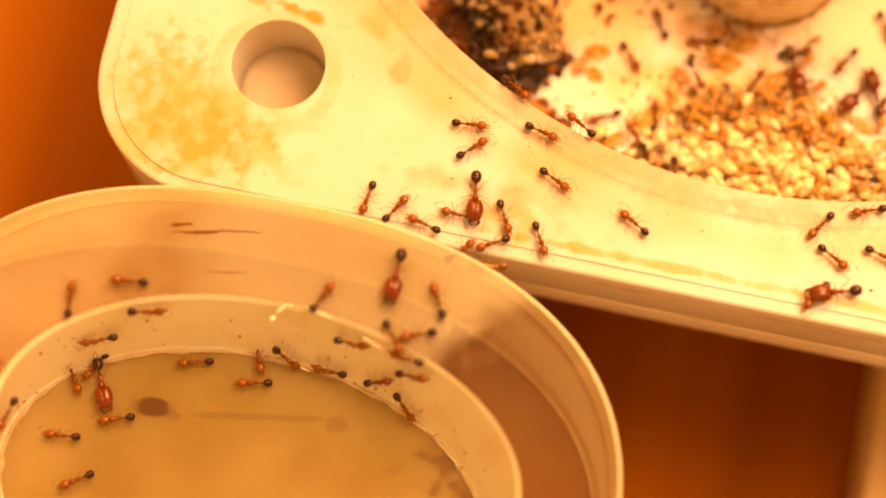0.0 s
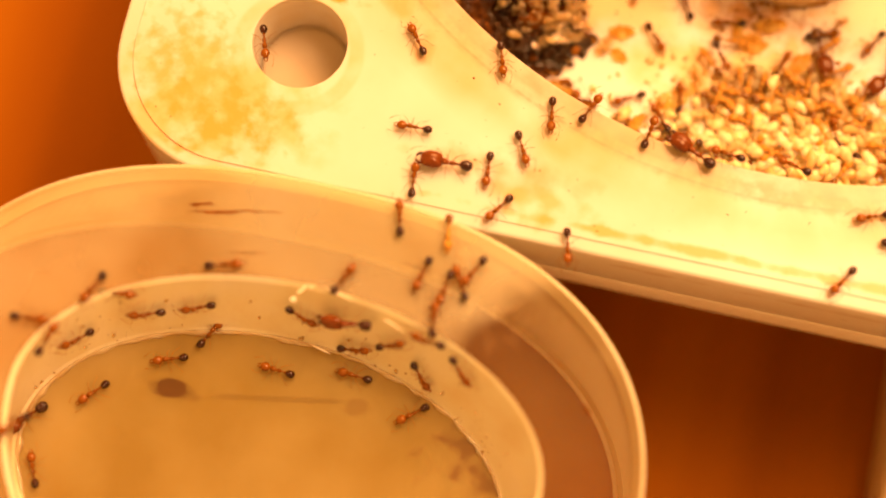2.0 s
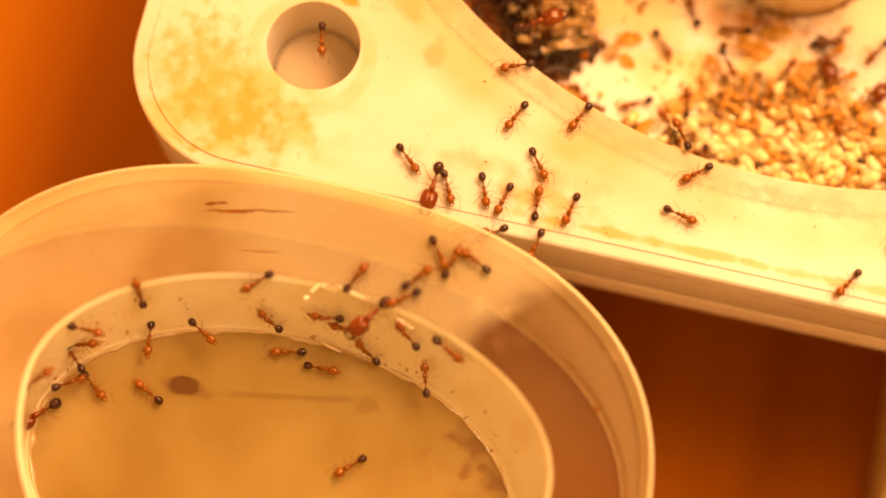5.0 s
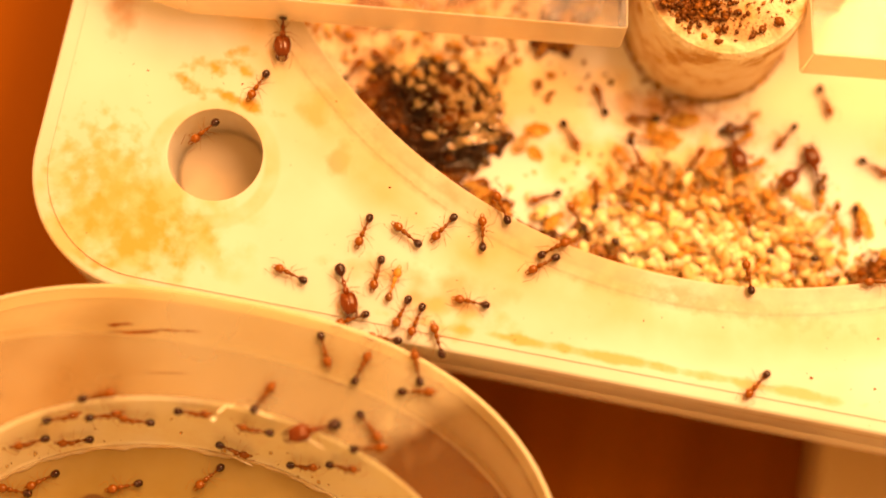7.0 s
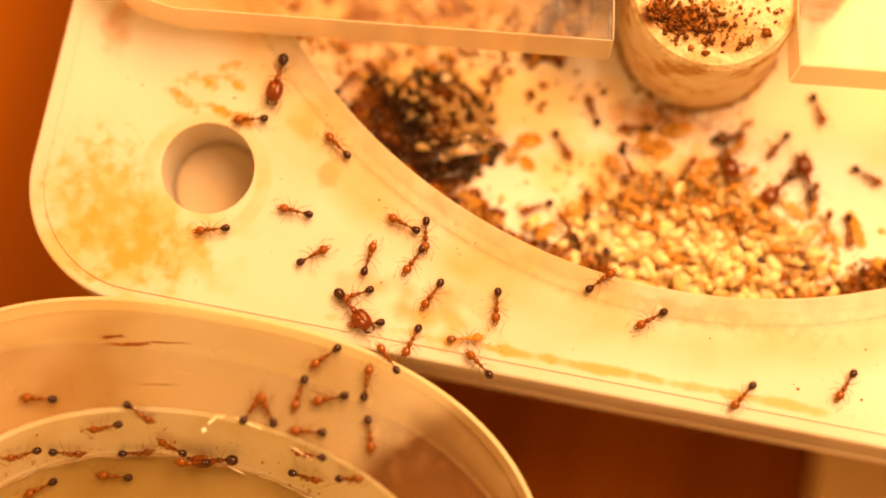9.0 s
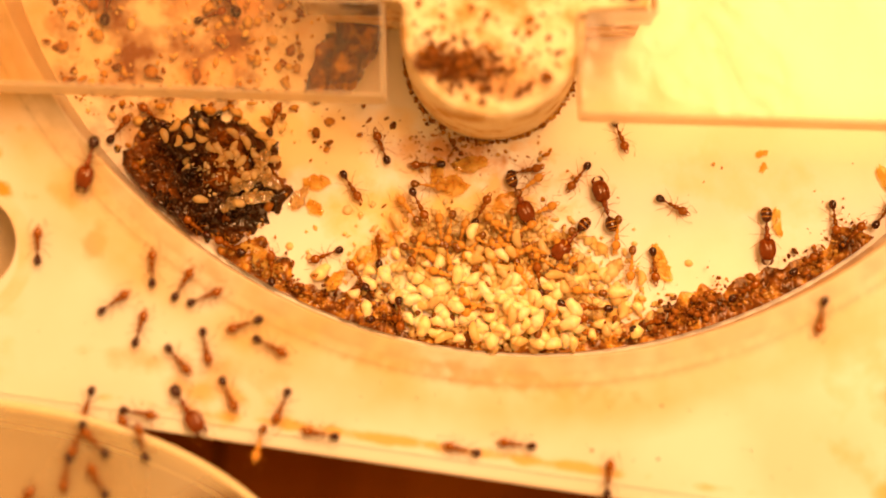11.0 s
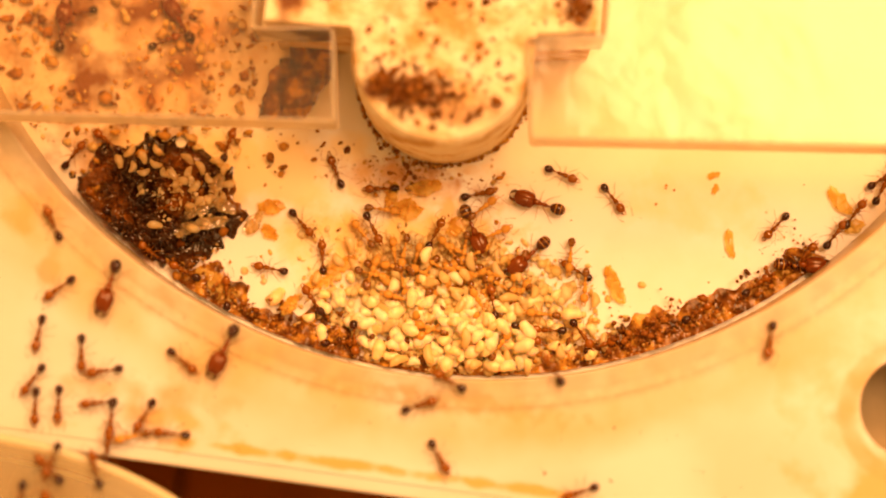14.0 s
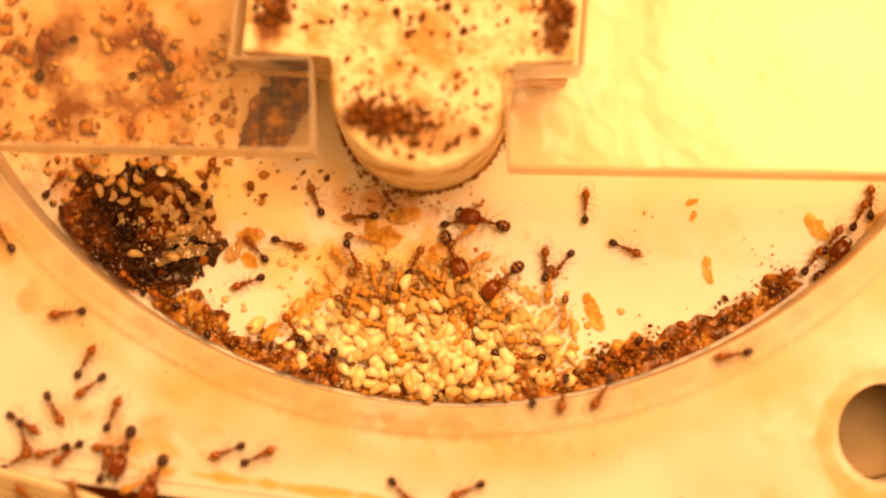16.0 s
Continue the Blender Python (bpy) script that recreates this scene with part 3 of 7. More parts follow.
for p_, q_ in zip(rows, rows[1:] + rows[:1]):
    for j in range(6):
        bm.faces.new((p_[j], q_[j], q_[j + 1], p_[j + 1]))
bmesh.ops.recalc_face_normals(bm, faces=bm.faces)
part("glint_bead", bm, M_BEAD, dish, "shiny bead added for the glints along the floor's edge")

rc = np.random.default_rng(77)
u = np.radians(rc.uniform(20, 165, 150))
w = rc.uniform(0, 1, 150) ** 2
px = (FLO[0] + (FLO[2] + w * 0.9) * np.cos(u))
py = (FLO[1] + (FLO[3] + w * 2.6) * np.sin(u))
crumbs("dish_crumbs", np.stack([px, py, DFLOOR + 0.1 + w * 5.5], 1), 0.03 + 0.13 * rc.random(150) ** 3, M_GLASSY, "pale crumbs stuck to the inner wall of the dish", "crumbs", 31)

for x, y, w, h, a in [(-4.2, -15.9, 3.0, 0.30, 15), (-2.6, -16.2, 5.2, 0.34, 11), (-0.2, -15.6, 2.6, 0.16, 9), (1.6, -15.3, 2.2, 0.10, 8), (0.4, -19.0, 3.6, 0.10, 10), (26.5, -22.4, 2.2, 0.12, -26), (13.8, -17.2, 2.4, 0.08, -8), (29.5, -25.6, 1.4, 0.5, -50)]:
    bm = bmesh.new()
    pts = []
    for i in range(18):
        u = 2 * math.pi * i / 18
        r = rng.uniform(0.45, 1.1)
        px, py = w / 2 * r * math.cos(u), h / 2 * r * math.sin(u)
        c, s = math.cos(radians(a)), math.sin(radians(a))
        pts.append((x + c * px - s * py, y + s * px + c * py))
    loft(bm, [(pts, DTOP + 0.01), (pts, DTOP + 0.03)])
    part("scratch", bm, M_MUD, dish, "dark dirty scratch", False)

# specks of dirt on the plastic
rc = np.random.default_rng(91)
px = np.concatenate([rc.uniform(5, 26, 46), rc.uniform(26, 70, 40), rc.uniform(-12, 5, 20)])
py = np.concatenate([rc.uniform(-8, 12, 46), rc.uniform(-11, -4.5, 40), rc.uniform(-9, 12, 20)])
k = (px - CX) ** 2 + (py - CY) ** 2 > (CR + 0.4) ** 2
k &= px ** 2 + py ** 2 > 4.4 ** 2
px, py = px[k], py[k]
crumbs("dirt_specks", np.stack([px, py, 0.03 + 0 * px], 1), 0.03 + 0.06 * rc.random(px.size) ** 3, M_MUD, "tiny brown specks of dirt on the plastic", "dirt", 61)

# ---- cover and plaster block ----
cover = empty("cover")
tagged(cover, "clear plastic cover with a stepped slot, lying on the nest", "cover")
EDGE = [(-13.6, 19.0), (-12.8, 15.6), (-11.2, 13.6), (-8.6, 12.5), (-4.7, 12.0), (31.7, 16.0), (30.6, 23.0), (24.3, 22.2), (23.0, 60), (50.2, 60), (52.0, 25.3), (46.0, 24.3), (47.4, 16.8), (75.0, 19.9), (91, 21.8), (91, 97), (-13.6, 97)]
plate("cover_plate", [EDGE], 0.12, 5.0, M_COVER, 0.05, cover)
for (x0, y0), (x1, y1) in list(zip(EDGE, EDGE[1:]))[:14]:
    d_ = Vector((x1 - x0, y1 - y0, 0)).normalized() * 0.04
    n_ = Vector((d_.y, -d_.x, 0))
    bm = bmesh.new()
    loft(bm, [([(x0 + n_.x, y0 + n_.y), (x1 + n_.x, y1 + n_.y), (x1 + n_.x * 4, y1 + n_.y * 4), (x0 + n_.x * 4, y0 + n_.y * 4)][::-1], z) for z in (0.16, 4.96)])
    bmesh.ops.recalc_face_normals(bm, faces=bm.faces)
    part("cut_edge", bm, M_EDGE, cover, "frosted saw-cut edge", False)
plug = empty("plaster_block")
tagged(plug, "damp white plaster block with crumbs of dark soil", "plaster block")
stem = arc(39.5, 22.5, 7.3, 180, 360, 40)
bm = bmesh.new()
loft(bm, [([(39.5 + (x - 39.5) * k, 22.5 + (y - 22.5) * k) for x, y in stem] + [(46.6, 25.0), (51.3, 25.8), (49.8, 59), (24, 59), (25.2, 23.2), (32.0, 23.6)], z) for k, z in ((1.0, FLOOR + 0.02), (1.0, 2.6), (0.985, 3.4), (0.94, 4.0), (0.86, 4.2))])
part("block", bm, M_PLASTER, plug, "", False)

# ---- litter in the chamber ----
rs = np.random.default_rng(11)


def within(x, y, m=0.6):
    return (x - CX) ** 2 + (y - CY) ** 2 < (CR - m) ** 2


# ridge of soil along the wall: a damp lumpy bank with grains on it
bm = bmesh.new()
grid = []
for i in range(361):
    a_ = 243.0 + 73.0 * i / 360
    wid = 1.25 + 1.7 * noise.noise((a_ * 0.16, 0, 0)) + 0.6 * noise.noise((a_ * 0.55, 4.0, 0)) + 0.5 * math.exp(-((a_ - 295) / 5) ** 2)
    wid *= 0.75 if 268 < a_ < 279 else 1.0
    wid = max(0.3, wid) * min(1.0, (a_ - 242.9) / 2, (316.1 - a_) / 3)
    row = []
    for j in range(15):
        u = j / 14
        r_ = CR - 0.35 - u * wid * 1.9
        c_, s_ = math.cos(radians(a_)), math.sin(radians(a_))
        x, y = CX + r_ * c_, CY + r_ * s_
        h = max(0.0, min(wid, 2.0) * 0.40 * (1 - u ** 1.6)) * (1 + 0.7 * noise.noise((x * 1.1, y * 1.1, 1.0)) + 0.5 * noise.noise((x * 3.1, y * 3.1, 7.0)))
        row.append(bm.verts.new((x * MM, y * MM, (FLOOR + h - 0.05 * u) * MM)))
    grid.append(row)
for p_, q_ in zip(grid, grid[1:]):
    for j in range(14):
        bm.faces.new((p_[j], p_[j + 1], q_[j + 1], q_[j]))
bmesh.ops.recalc_face_normals(bm, faces=bm.faces)
bank = part("soil_bank", bm, M_RIDGE)
tagged(bank, "damp brown soil bank pushed along the chamber wall", "soil bank", kind="stuff")
a = np.radians(rs.uniform(243, 316, 1700))
ridge = np.clip(0.9 + 1.2 * np.sin(a * 21) + 0.8 * np.sin(a * 47 + 1), 0.35, 3)
r = CR - 0.5 - np.abs(rs.normal(0, 0.8, a.size)) * ridge - rs.uniform(0, 0.6, a.size)
px, py = CX + r * np.cos(a), CY + r * np.sin(a)
d = np.degrees(a)
keep = within(px, py, 0.4) & ~((d > 262) & (d < 280) & (rs.random(a.size) < 0.75))
px, py = px[keep], py[keep]
crumbs("soil_ridge", np.stack([px, py, FLOOR + rs.uniform(0.05, 0.8, px.size)], 1), 0.03 + 0.15 * rs.random(px.size) ** 2, M_DEBRIS, "brown damp soil grains heaped along the chamber wall", "soil", 1)
a = np.radians(np.concatenate([rs.normal(295, 4.0, 200), rs.normal(256, 5, 80), rs.normal(311, 3, 50), rs.normal(265, 6, 60)]))
r = CR - 1.0 - np.abs(rs.normal(0.6, 1.0, a.size))
px, py = CX + r * np.cos(a), CY + r * np.sin(a)
crumbs("dark_grains", np.stack([px, py, FLOOR + rs.uniform(0.3, 1.2, px.size)], 1), 0.05 + 0.26 * rs.random(px.size) ** 2, M_MUD, "dark wet soil grains on the ridge", "soil", 2)

# dark refuse heap: a wet lumpy mound with grains on it
bm = bmesh.new()
bmesh.ops.create_grid(bm, x_segments=170, y_segments=140, size=1.0, matrix=Matrix.Diagonal((8.2 * MM, 6.6 * MM, 1, 1)))
for v in bm.verts:
    x, y = v.co.x / MM, v.co.y / MM
    e = math.hypot(x / 7.2, y / 5.6) + 0.22 * noise.noise((x * 0.35, y * 0.35, 2.0))
    e += 0.16 * noise.noise((x * 1.1, y * 1.1, 8.0))
    h = max(0.0, 1 - e ** 2.0) * 1.9 + 1.9 * max(0.0, 1 - e * 0.9) * noise.noise((x * 0.9, y * 0.9, 5.0)) + 1.2 * max(0.0, 1.05 - e) * noise.noise((x * 2.3, y * 2.3, 9.0)) + 0.22 * max(0.0, 1.05 - e) * noise.noise((x * 5.5, y * 5.5, 3.0))
    v.co = ((x + 16.6) * MM, (y + 8.6) * MM, (FLOOR + h - 0.06) * MM)
bmesh.ops.delete(bm, geom=[f for f in bm.faces if not within(f.calc_center_median().x / MM, f.calc_center_median().y / MM, 0.4) or f.calc_center_median().z < (FLOOR - 0.05) * MM], context="FACES")
mound = part("refuse_mound", bm, M_SOIL)
tagged(mound, "black wet glossy mound of ant refuse on the chamber floor", "refuse mound")
q = rs.normal(0, 1, (110, 2))
q = q[(q ** 2).sum(1) < 4.2]
hx, hy = 17.0 + q[:, 0] * 3.6, 8.2 + q[:, 1] * 2.7
k = within(hx, hy, 0.5)
hx, hy, q = hx[k], hy[k], q[k]
hz = FLOOR + np.exp(-(q ** 2).sum(1) / 2) * 2.9 * rs.uniform(0.75, 1.0, hx.size)
crumbs("refuse_heap", np.stack([hx, hy, hz], 1), 0.06 + 0.34 * rs.random(hx.size) ** 3, M_SOIL, "glossy black heap of wet refuse and soil", "refuse heap", 3)
q = rs.normal(0, 1, (460, 2))
q = q[(q ** 2).sum(1) < 3.0]
hx, hy = 15.2 + q[:, 0] * 4.4, 7.6 + q[:, 1] * 3.6
k = within(hx, hy, 0.5)
hx, hy = hx[k], hy[k]
crumbs("refuse_rim", np.stack([hx, hy, FLOOR + rs.uniform(0, 0.7, hx.size)], 1), 0.05 + 0.30 * rs.random(hx.size) ** 2, M_DEBRIS, "reddish brown crumbs scattered round the dark heap", "refuse", 4)
q = rs.normal(0, 1, (120, 2))
q = q[(q ** 2).sum(1) < 3.4]
hx, hy = 19.2 + q[:, 0] * 2.2, 9.2 + q[:, 1] * 1.7
crumbs("glassy_flakes", np.stack([hx, hy, FLOOR + 2.2 + rs.uniform(-0.6, 0.4, hx.size)], 1), 0.07 + 0.30 * rs.random(hx.size) ** 2, M_CLEAR, "glassy pale scraps on the wet dark heap", "scraps", 14, 0.5)
# brown layer at the back, under the cover
hx, hy = rs.uniform(-2, 27, 1700), rs.uniform(12.5, 40, 1700)
w = np.array([noise.noise((x * 0.16, y * 0.16, 0.0)) + 0.25 * noise.noise((x * 0.6, y * 0.6, 3.0)) for x, y in zip(hx, hy)])
k = within(hx, hy, 0.5) & (w + rs.normal(0, 0.12, hx.size) > 0.0)
hx, hy = hx[k], hy[k]
crumbs("brown_litter", np.stack([hx, hy, FLOOR + rs.uniform(0, 0.8, hx.size)], 1), 0.05 + 0.40 * rs.random(hx.size) ** 2.5, M_SCRAP, "brown soil litter under the clear cover", "litter", 5)
# pale grubs and amber scraps among the litter
hx, hy = rs.normal(17, 6, 170), rs.normal(21, 5, 170)
k = within(hx, hy, 0.5) & (hx < 24.5) & (hy > 12.5)
hx, hy = hx[k], hy[k]
crumbs("amber_litter", np.stack([hx, hy, FLOOR + rs.uniform(0.1, 0.7, hx.size)], 1), 0.10 + 0.28 * rs.random(hx.size) ** 2, M_EGG, "amber grubs and scraps under the clear cover", "litter", 41, 0.2)
# brown lump fitted to the view, for litter refracted in the cover's corner
bm = bmesh.new()
bmesh.ops.create_icosphere(bm, subdivisions=5, radius=1.0)
for v in bm.verts:
    d_ = v.co.normalized()
    r_ = 1 + 0.5 * noise.noise(d_ * 1.7) + 0.25 * noise.noise(d_ * 5.0) + 0.12 * noise.noise(d_ * 13.0)
    v.co = ((27.4 + d_.x * 2.3 * r_ + d_.y * 1.3) * MM, (20.4 + d_.y * 3.3 * r_) * MM, max(FLOOR, FLOOR + 0.4 + d_.z * 1.8 * r_) * MM)
clod = part("refracted_litter", bm, M_RIDGE)
tagged(clod, "brown lump standing in for litter refracted in the cover's corner", "mud clod")
# loose debris on the floor and before the block
hx, hy = np.concatenate([rs.normal(37, 4.0, 110), rs.uniform(24, 50, 60), rs.uniform(50, 76, 12)]), np.concatenate([rs.normal(13.8, 0.8, 110), rs.uniform(7, 17, 60), rs.uniform(8, 22, 12)])
k = within(hx, hy, 0.6)
hx, hy = hx[k], hy[k]
crumbs("loose_crumbs", np.stack([hx, hy, FLOOR + rs.uniform(0, 0.3, hx.size)], 1), 0.03 + 0.15 * rs.random(hx.size) ** 2.5, M_DEBRIS, "small reddish crumbs loose on the pale floor", "crumbs", 6)
hx = np.concatenate([rs.normal(34.5, 1.4, 14), rs.normal(38.4, 1.0, 50), rs.normal(43.0, 1.6, 8), rs.normal(30.5, 1.5, 10)])
hy = np.concatenate([rs.normal(14.2, 0.5, 14), rs.normal(13.4, 0.8, 50), rs.normal(14.2, 0.5, 8), rs.normal(15.4, 0.6, 10)])
crumbs("mud_crumbs", np.stack([hx, hy, FLOOR + rs.uniform(0, 0.5, hx.size)], 1), 0.05 + 0.24 * rs.random(hx.size) ** 2, M_DEBRIS, "dark brown mud crumbs at the foot of the plaster", "crumbs", 16)
# mud crumbs along the plaster's foot, doubling as its dark contact shadow
a = np.radians(rs.uniform(190, 350, 420))
r = 7.35 + np.abs(rs.normal(0, 0.14, a.size)) * (1 + 1.6 * (np.abs(np.degrees(a) - 250) < 22))
crumbs("contact_shadow_mud", np.stack([39.5 + r * np.cos(a), 22.5 + r * np.sin(a), FLOOR + rs.uniform(0.0, 0.35, a.size)], 1), 0.04 + 0.15 * rs.random(a.size) ** 2, M_DEBRIS, "mud crumbs doubling as the contact shadow along the plaster's foot", "mud", 52)
# soil on the plaster
hx = np.concatenate([rs.normal(36.2, 1.9, 700), rs.uniform(33, 46, 400), rs.normal(27.0, 1.2, 600), rs.normal(49.6, 0.9, 400), rs.uniform(27, 49, 700)])
hy = np.concatenate([rs.normal(19.0, 0.8, 700), rs.normal(18.8, 1.5, 400), rs.normal(26.6, 2.2, 600), rs.normal(28.8, 2.2, 400), rs.uniform(17, 34, 700)])
k = ((hy > 25.5) & (hx > 25.4) & (hx < 50.8)) | ((hx - 39.5) ** 2 + (hy - 22.5) ** 2 < 6.2 ** 2)
hx, hy = hx[k], hy[k]
crumbs("soil_on_plaster", np.stack([hx, hy, 4.2 + rs.uniform(0, 0.35, hx.size)], 1), 0.03 + 0.24 * rs.random(hx.size) ** 3, M_MUD, "dark soil crumbs stuck to the plaster", "soil", 7)

# ---- brood ----


def pupa_mesh(kind, length, width, mat):
    bm = bmesh.new()
    for v in ball(bm, (0, 0, 0), (length / 2, width / 2, width / 2), 12, 8):
        x = v.co.x / MM
        v.co.y += 0.26 * MM * (x / length * 2) ** 2 * (1 if kind else 0.3)
        k = 1 + 0.16 * math.sin(x * 5.2) * (0.4 if kind else 1.0) - 0.12 * x / length
        v.co.y *= k
        v.co.z *= k
    me = bpy.data.meshes.new("brood")
    bm.to_mesh(me)
    bm.free()
    me.materials.append(mat)
    me.polygons.foreach_set("use_smooth", [True] * len(me.polygons))
    return me


a = rs.normal(0, 1, (2600, 2))
hx, hy = 43.4 + a[:, 0] * 5.2, 3.0 + a[:, 1] * 3.0
k = within(hx, hy, 0.5) & (hy < 9.5)
hx, hy, a = hx[k], hy[k], a[k]
hz = FLOOR + rs.uniform(0.1, 1.0, hx.size) * np.exp(-(a ** 2).sum(1) / 4)
crumbs("egg_mass", np.stack([hx, hy, hz], 1), 0.12 + 0.34 * rs.random(hx.size) ** 2, M_EGG, "amber mass of eggs and small grubs", "eggs", 24, 0.15)
BROOD = [pupa_mesh(0, 1.75, 1.0, M_BROOD), pupa_mesh(1, 1.55, 0.9, M_BROOD), pupa_mesh(1, 1.2, 0.8, M_BROOD), pupa_mesh(0, 1.95, 1.15, M_BROOD)]
GRUBS = [pupa_mesh(1, 1.9, 0.8, M_GRUB), pupa_mesh(1, 1.5, 0.75, M_GRUB), pupa_mesh(0, 1.3, 0.8, M_GRUB)]
GLASSY = [pupa_mesh(1, 1.5, 0.66, M_CLEAR), pupa_mesh(1, 1.2, 0.6, M_CLEAR), pupa_mesh(0, 1.4, 0.7, M_CLEAR)]
rb = random.Random(21)
count = 0
while count < 290:
    x, y = rb.gauss(43.6, 4.9), rb.gauss(1.4, 2.5)
    if not within(x, y, 1.0) or y > 9 or y < -2.2 + (x - 43) ** 2 * 0.012:
        continue
    k = rb.choice((0, 1, 1, 2, 2, 3)) if y < 4 else rb.choice((1, 2, 2))
    grub = rb.random() < (0.25 if y < 3 else 0.6)
    ob = new("ant_grub", rb.choice(GRUBS)) if grub else new("ant_pupa", BROOD[k])
    ob.matrix_basis = pose(x * MM, y * MM, (FLOOR + 0.42 + abs(rb.gauss(0, 0.7)) * max(0.3, 1 - (abs(x - 43.6) / 9) ** 2)) * MM, rb.uniform(-40, 40), rb.uniform(-35, 35), rb.uniform(0, 360))
    if grub:
        tagged(ob, "translucent amber ant grub in the brood pile", "ant grub", "grubs in the brood pile")
    else:
        tagged(ob, "cream-white waxy ant pupa in the brood pile", "ant pupa", "brood pile")
    count += 1
heap = [(14.6, 11.2), (15.2, 12.2), (16.2, 12.9), (16.4, 11.6), (17.2, 11.0), (18.0, 11.0), (13.2, 11.6), (20.2, 12.0), (21.0, 11.0), (21.7, 10.3), (22.6, 10.9), (21.2, 9.4), (17.2, 6.6), (22.0, 12.2), (19.0, 12.6), (20.0, 10.2), (20.6, 9.2), (19.2, 11.2), (22.4, 9.6), (15.6, 10.8), (14.0, 12.6), (21.4, 12.8)]
for x, y in heap:
    z = FLOOR + 0.7 + 1.9 * max(0.0, 1 - math.hypot((x - 17.2) / 7.2, (y - 8.6) / 5.6) ** 2)
    ob = new("ant_pupa", rb.choice(GLASSY))
    ob.matrix_basis = pose(x * MM, y * MM, z * MM, rb.uniform(-25, 25), rb.uniform(-25, 25), rb.uniform(0, 360))
    tagged(ob, "pale glassy ant pupa lying on the dark heap", "ant pupa", "pupae on the heap")

# ---- husks and wings ----


rh = random.Random(33)


def husk(x, y, z, length, width, turn, mat, name, label, category, ribs=5):
    bm = bmesh.new()
    rings = []
    for i in range(ribs * 2 + 1):
        u = i / (ribs * 2)
        w = width / 2 * math.sin(math.pi * (0.12 + 0.8 * u)) * (1.0 if i % 2 else 0.86)
        rings.append([(length * (u - 0.5) + rh.uniform(-0.22, 0.22), w * math.cos(k) + rh.uniform(-0.16, 0.16), w * 0.42 * math.sin(k) + rh.uniform(-0.10, 0.10)) for k in [j * math.pi / 4 for j in range(8)]])
    rows = [[bm.verts.new([c * MM for c in p]) for p in rr] for rr in rings]
    for p, q_ in zip(rows, rows[1:]):
        for i in range(8):
            if rh.random() > 0.12:
                bm.faces.new((p[i], p[(i + 1) % 8], q_[(i + 1) % 8], q_[i]))
    ob = part(name, bm, mat, None, "", False)
    ob.matrix_basis = pose(x * MM, y * MM, (z + width * 0.27) * MM, 0, 0, turn)
    return tagged(ob, label, category)


for x, y, ln, wd, turn in [(31.7, 4.2, 3.6, 1.5, 40), (56.0, 7.4, 2.6, 1.1, -55), (22.4, 2.6, 3.2, 1.8, -25), (26.4, 9.6, 2.2, 1.4, 10), (26.6, 7.4, 1.6, 1.2, -40), (23.8, 1.6, 2.0, 1.4, 30), (29.2, 1.6, 2.0, 1.3, 60), (33.2, 5.6, 2.4, 1.2, 35), (38.0, 11.0, 2.4, 1.8, 0), (42.4, 10.2, 2.2, 1.5, 50), (39.2, 13.0, 2.8, 1.6, 20), (36.4, 12.0, 2.0, 1.2, 80)]:
    husk(x, y, FLOOR, ln, wd, turn, M_HUSK, "insect_husk", "ribbed orange husk of an insect on the chamber floor", "insect husk")
for x, y, ln, wd, turn in [(65.4, 11.8, 2.4, 0.8, -75), (74.2, 16.6, 2.8, 1.3, -40), (63.4, 17.4, 0.9, 0.5, 20), (63.6, 16.2, 0.7, 0.5, 80), (56.4, 6.4, 2.2, 1.2, -50), (75.6, 14.6, 1.8, 1.2, 30), (79.0, 17.8, 2.0, 1.0, 60)]:
    husk(x, y, FLOOR, ln, wd, turn, M_WING, "insect_wing", "small amber wing fragment on the pale floor", "insect wing", 3)

for x, y, ln, wd, turn in [(21.6, 7.4, 3.2, 1.3, 15), (22.6, 9.0, 2.2, 1.2, -20), (19.6, 6.6, 1.6, 1.0, 50), (20.6, 8.4, 2.6, 1.2, 35), (21.8, 10.6, 2.0, 1.2, 70)]:
    husk(x, y, FLOOR + 1.5, ln, wd, turn, M_GLASSY, "insect_wing", "shiny clear wing stuck to the wet dark heap", "insect wing", 3)

husk(25.1, 8.0, FLOOR, 2.2, 1.5, 60, M_GLASSY, "insect_wing", "crumpled clear wing that glints on the pale floor", "insect wing", 3)

# ---- ants ----


def spindle(bm, stations, sides=14):
    """A body lofted along x through (x, z, half-width, half-height), closed at both ends."""
    rows = []
    for x, z, ry, rz in stations:
        rows.append([bm.verts.new((x * MM, ry * math.cos(2 * math.pi * i / sides) * MM, (z + rz * math.sin(2 * math.pi * i / sides)) * MM)) for i in range(sides)])
    for p, q in zip(rows, rows[1:]):
        for i in range(sides):
            bm.faces.new((p[i], p[(i + 1) % sides], q[(i + 1) % sides], q[i]))
    bm.faces.new(rows[0][::-1])
    bm.faces.new(rows[-1])
    bmesh.ops.recalc_face_normals(bm, faces=bm.faces)


def belly(cx, cz, a, ry, rz, u0, u1, n, swell=1.0):
    """Stations of an egg-shaped rear body between two angles of its long axis, in degrees."""
    out = []
    for i in range(n + 1):
        u = radians(u0 + (u1 - u0) * i / n)
        e = math.sin(u) * (1 - 0.10 * math.cos(u)) * swell
        out.append((cx + a * math.cos(u), cz, max(0.012, ry * e), max(0.012, rz * e)))
    return out


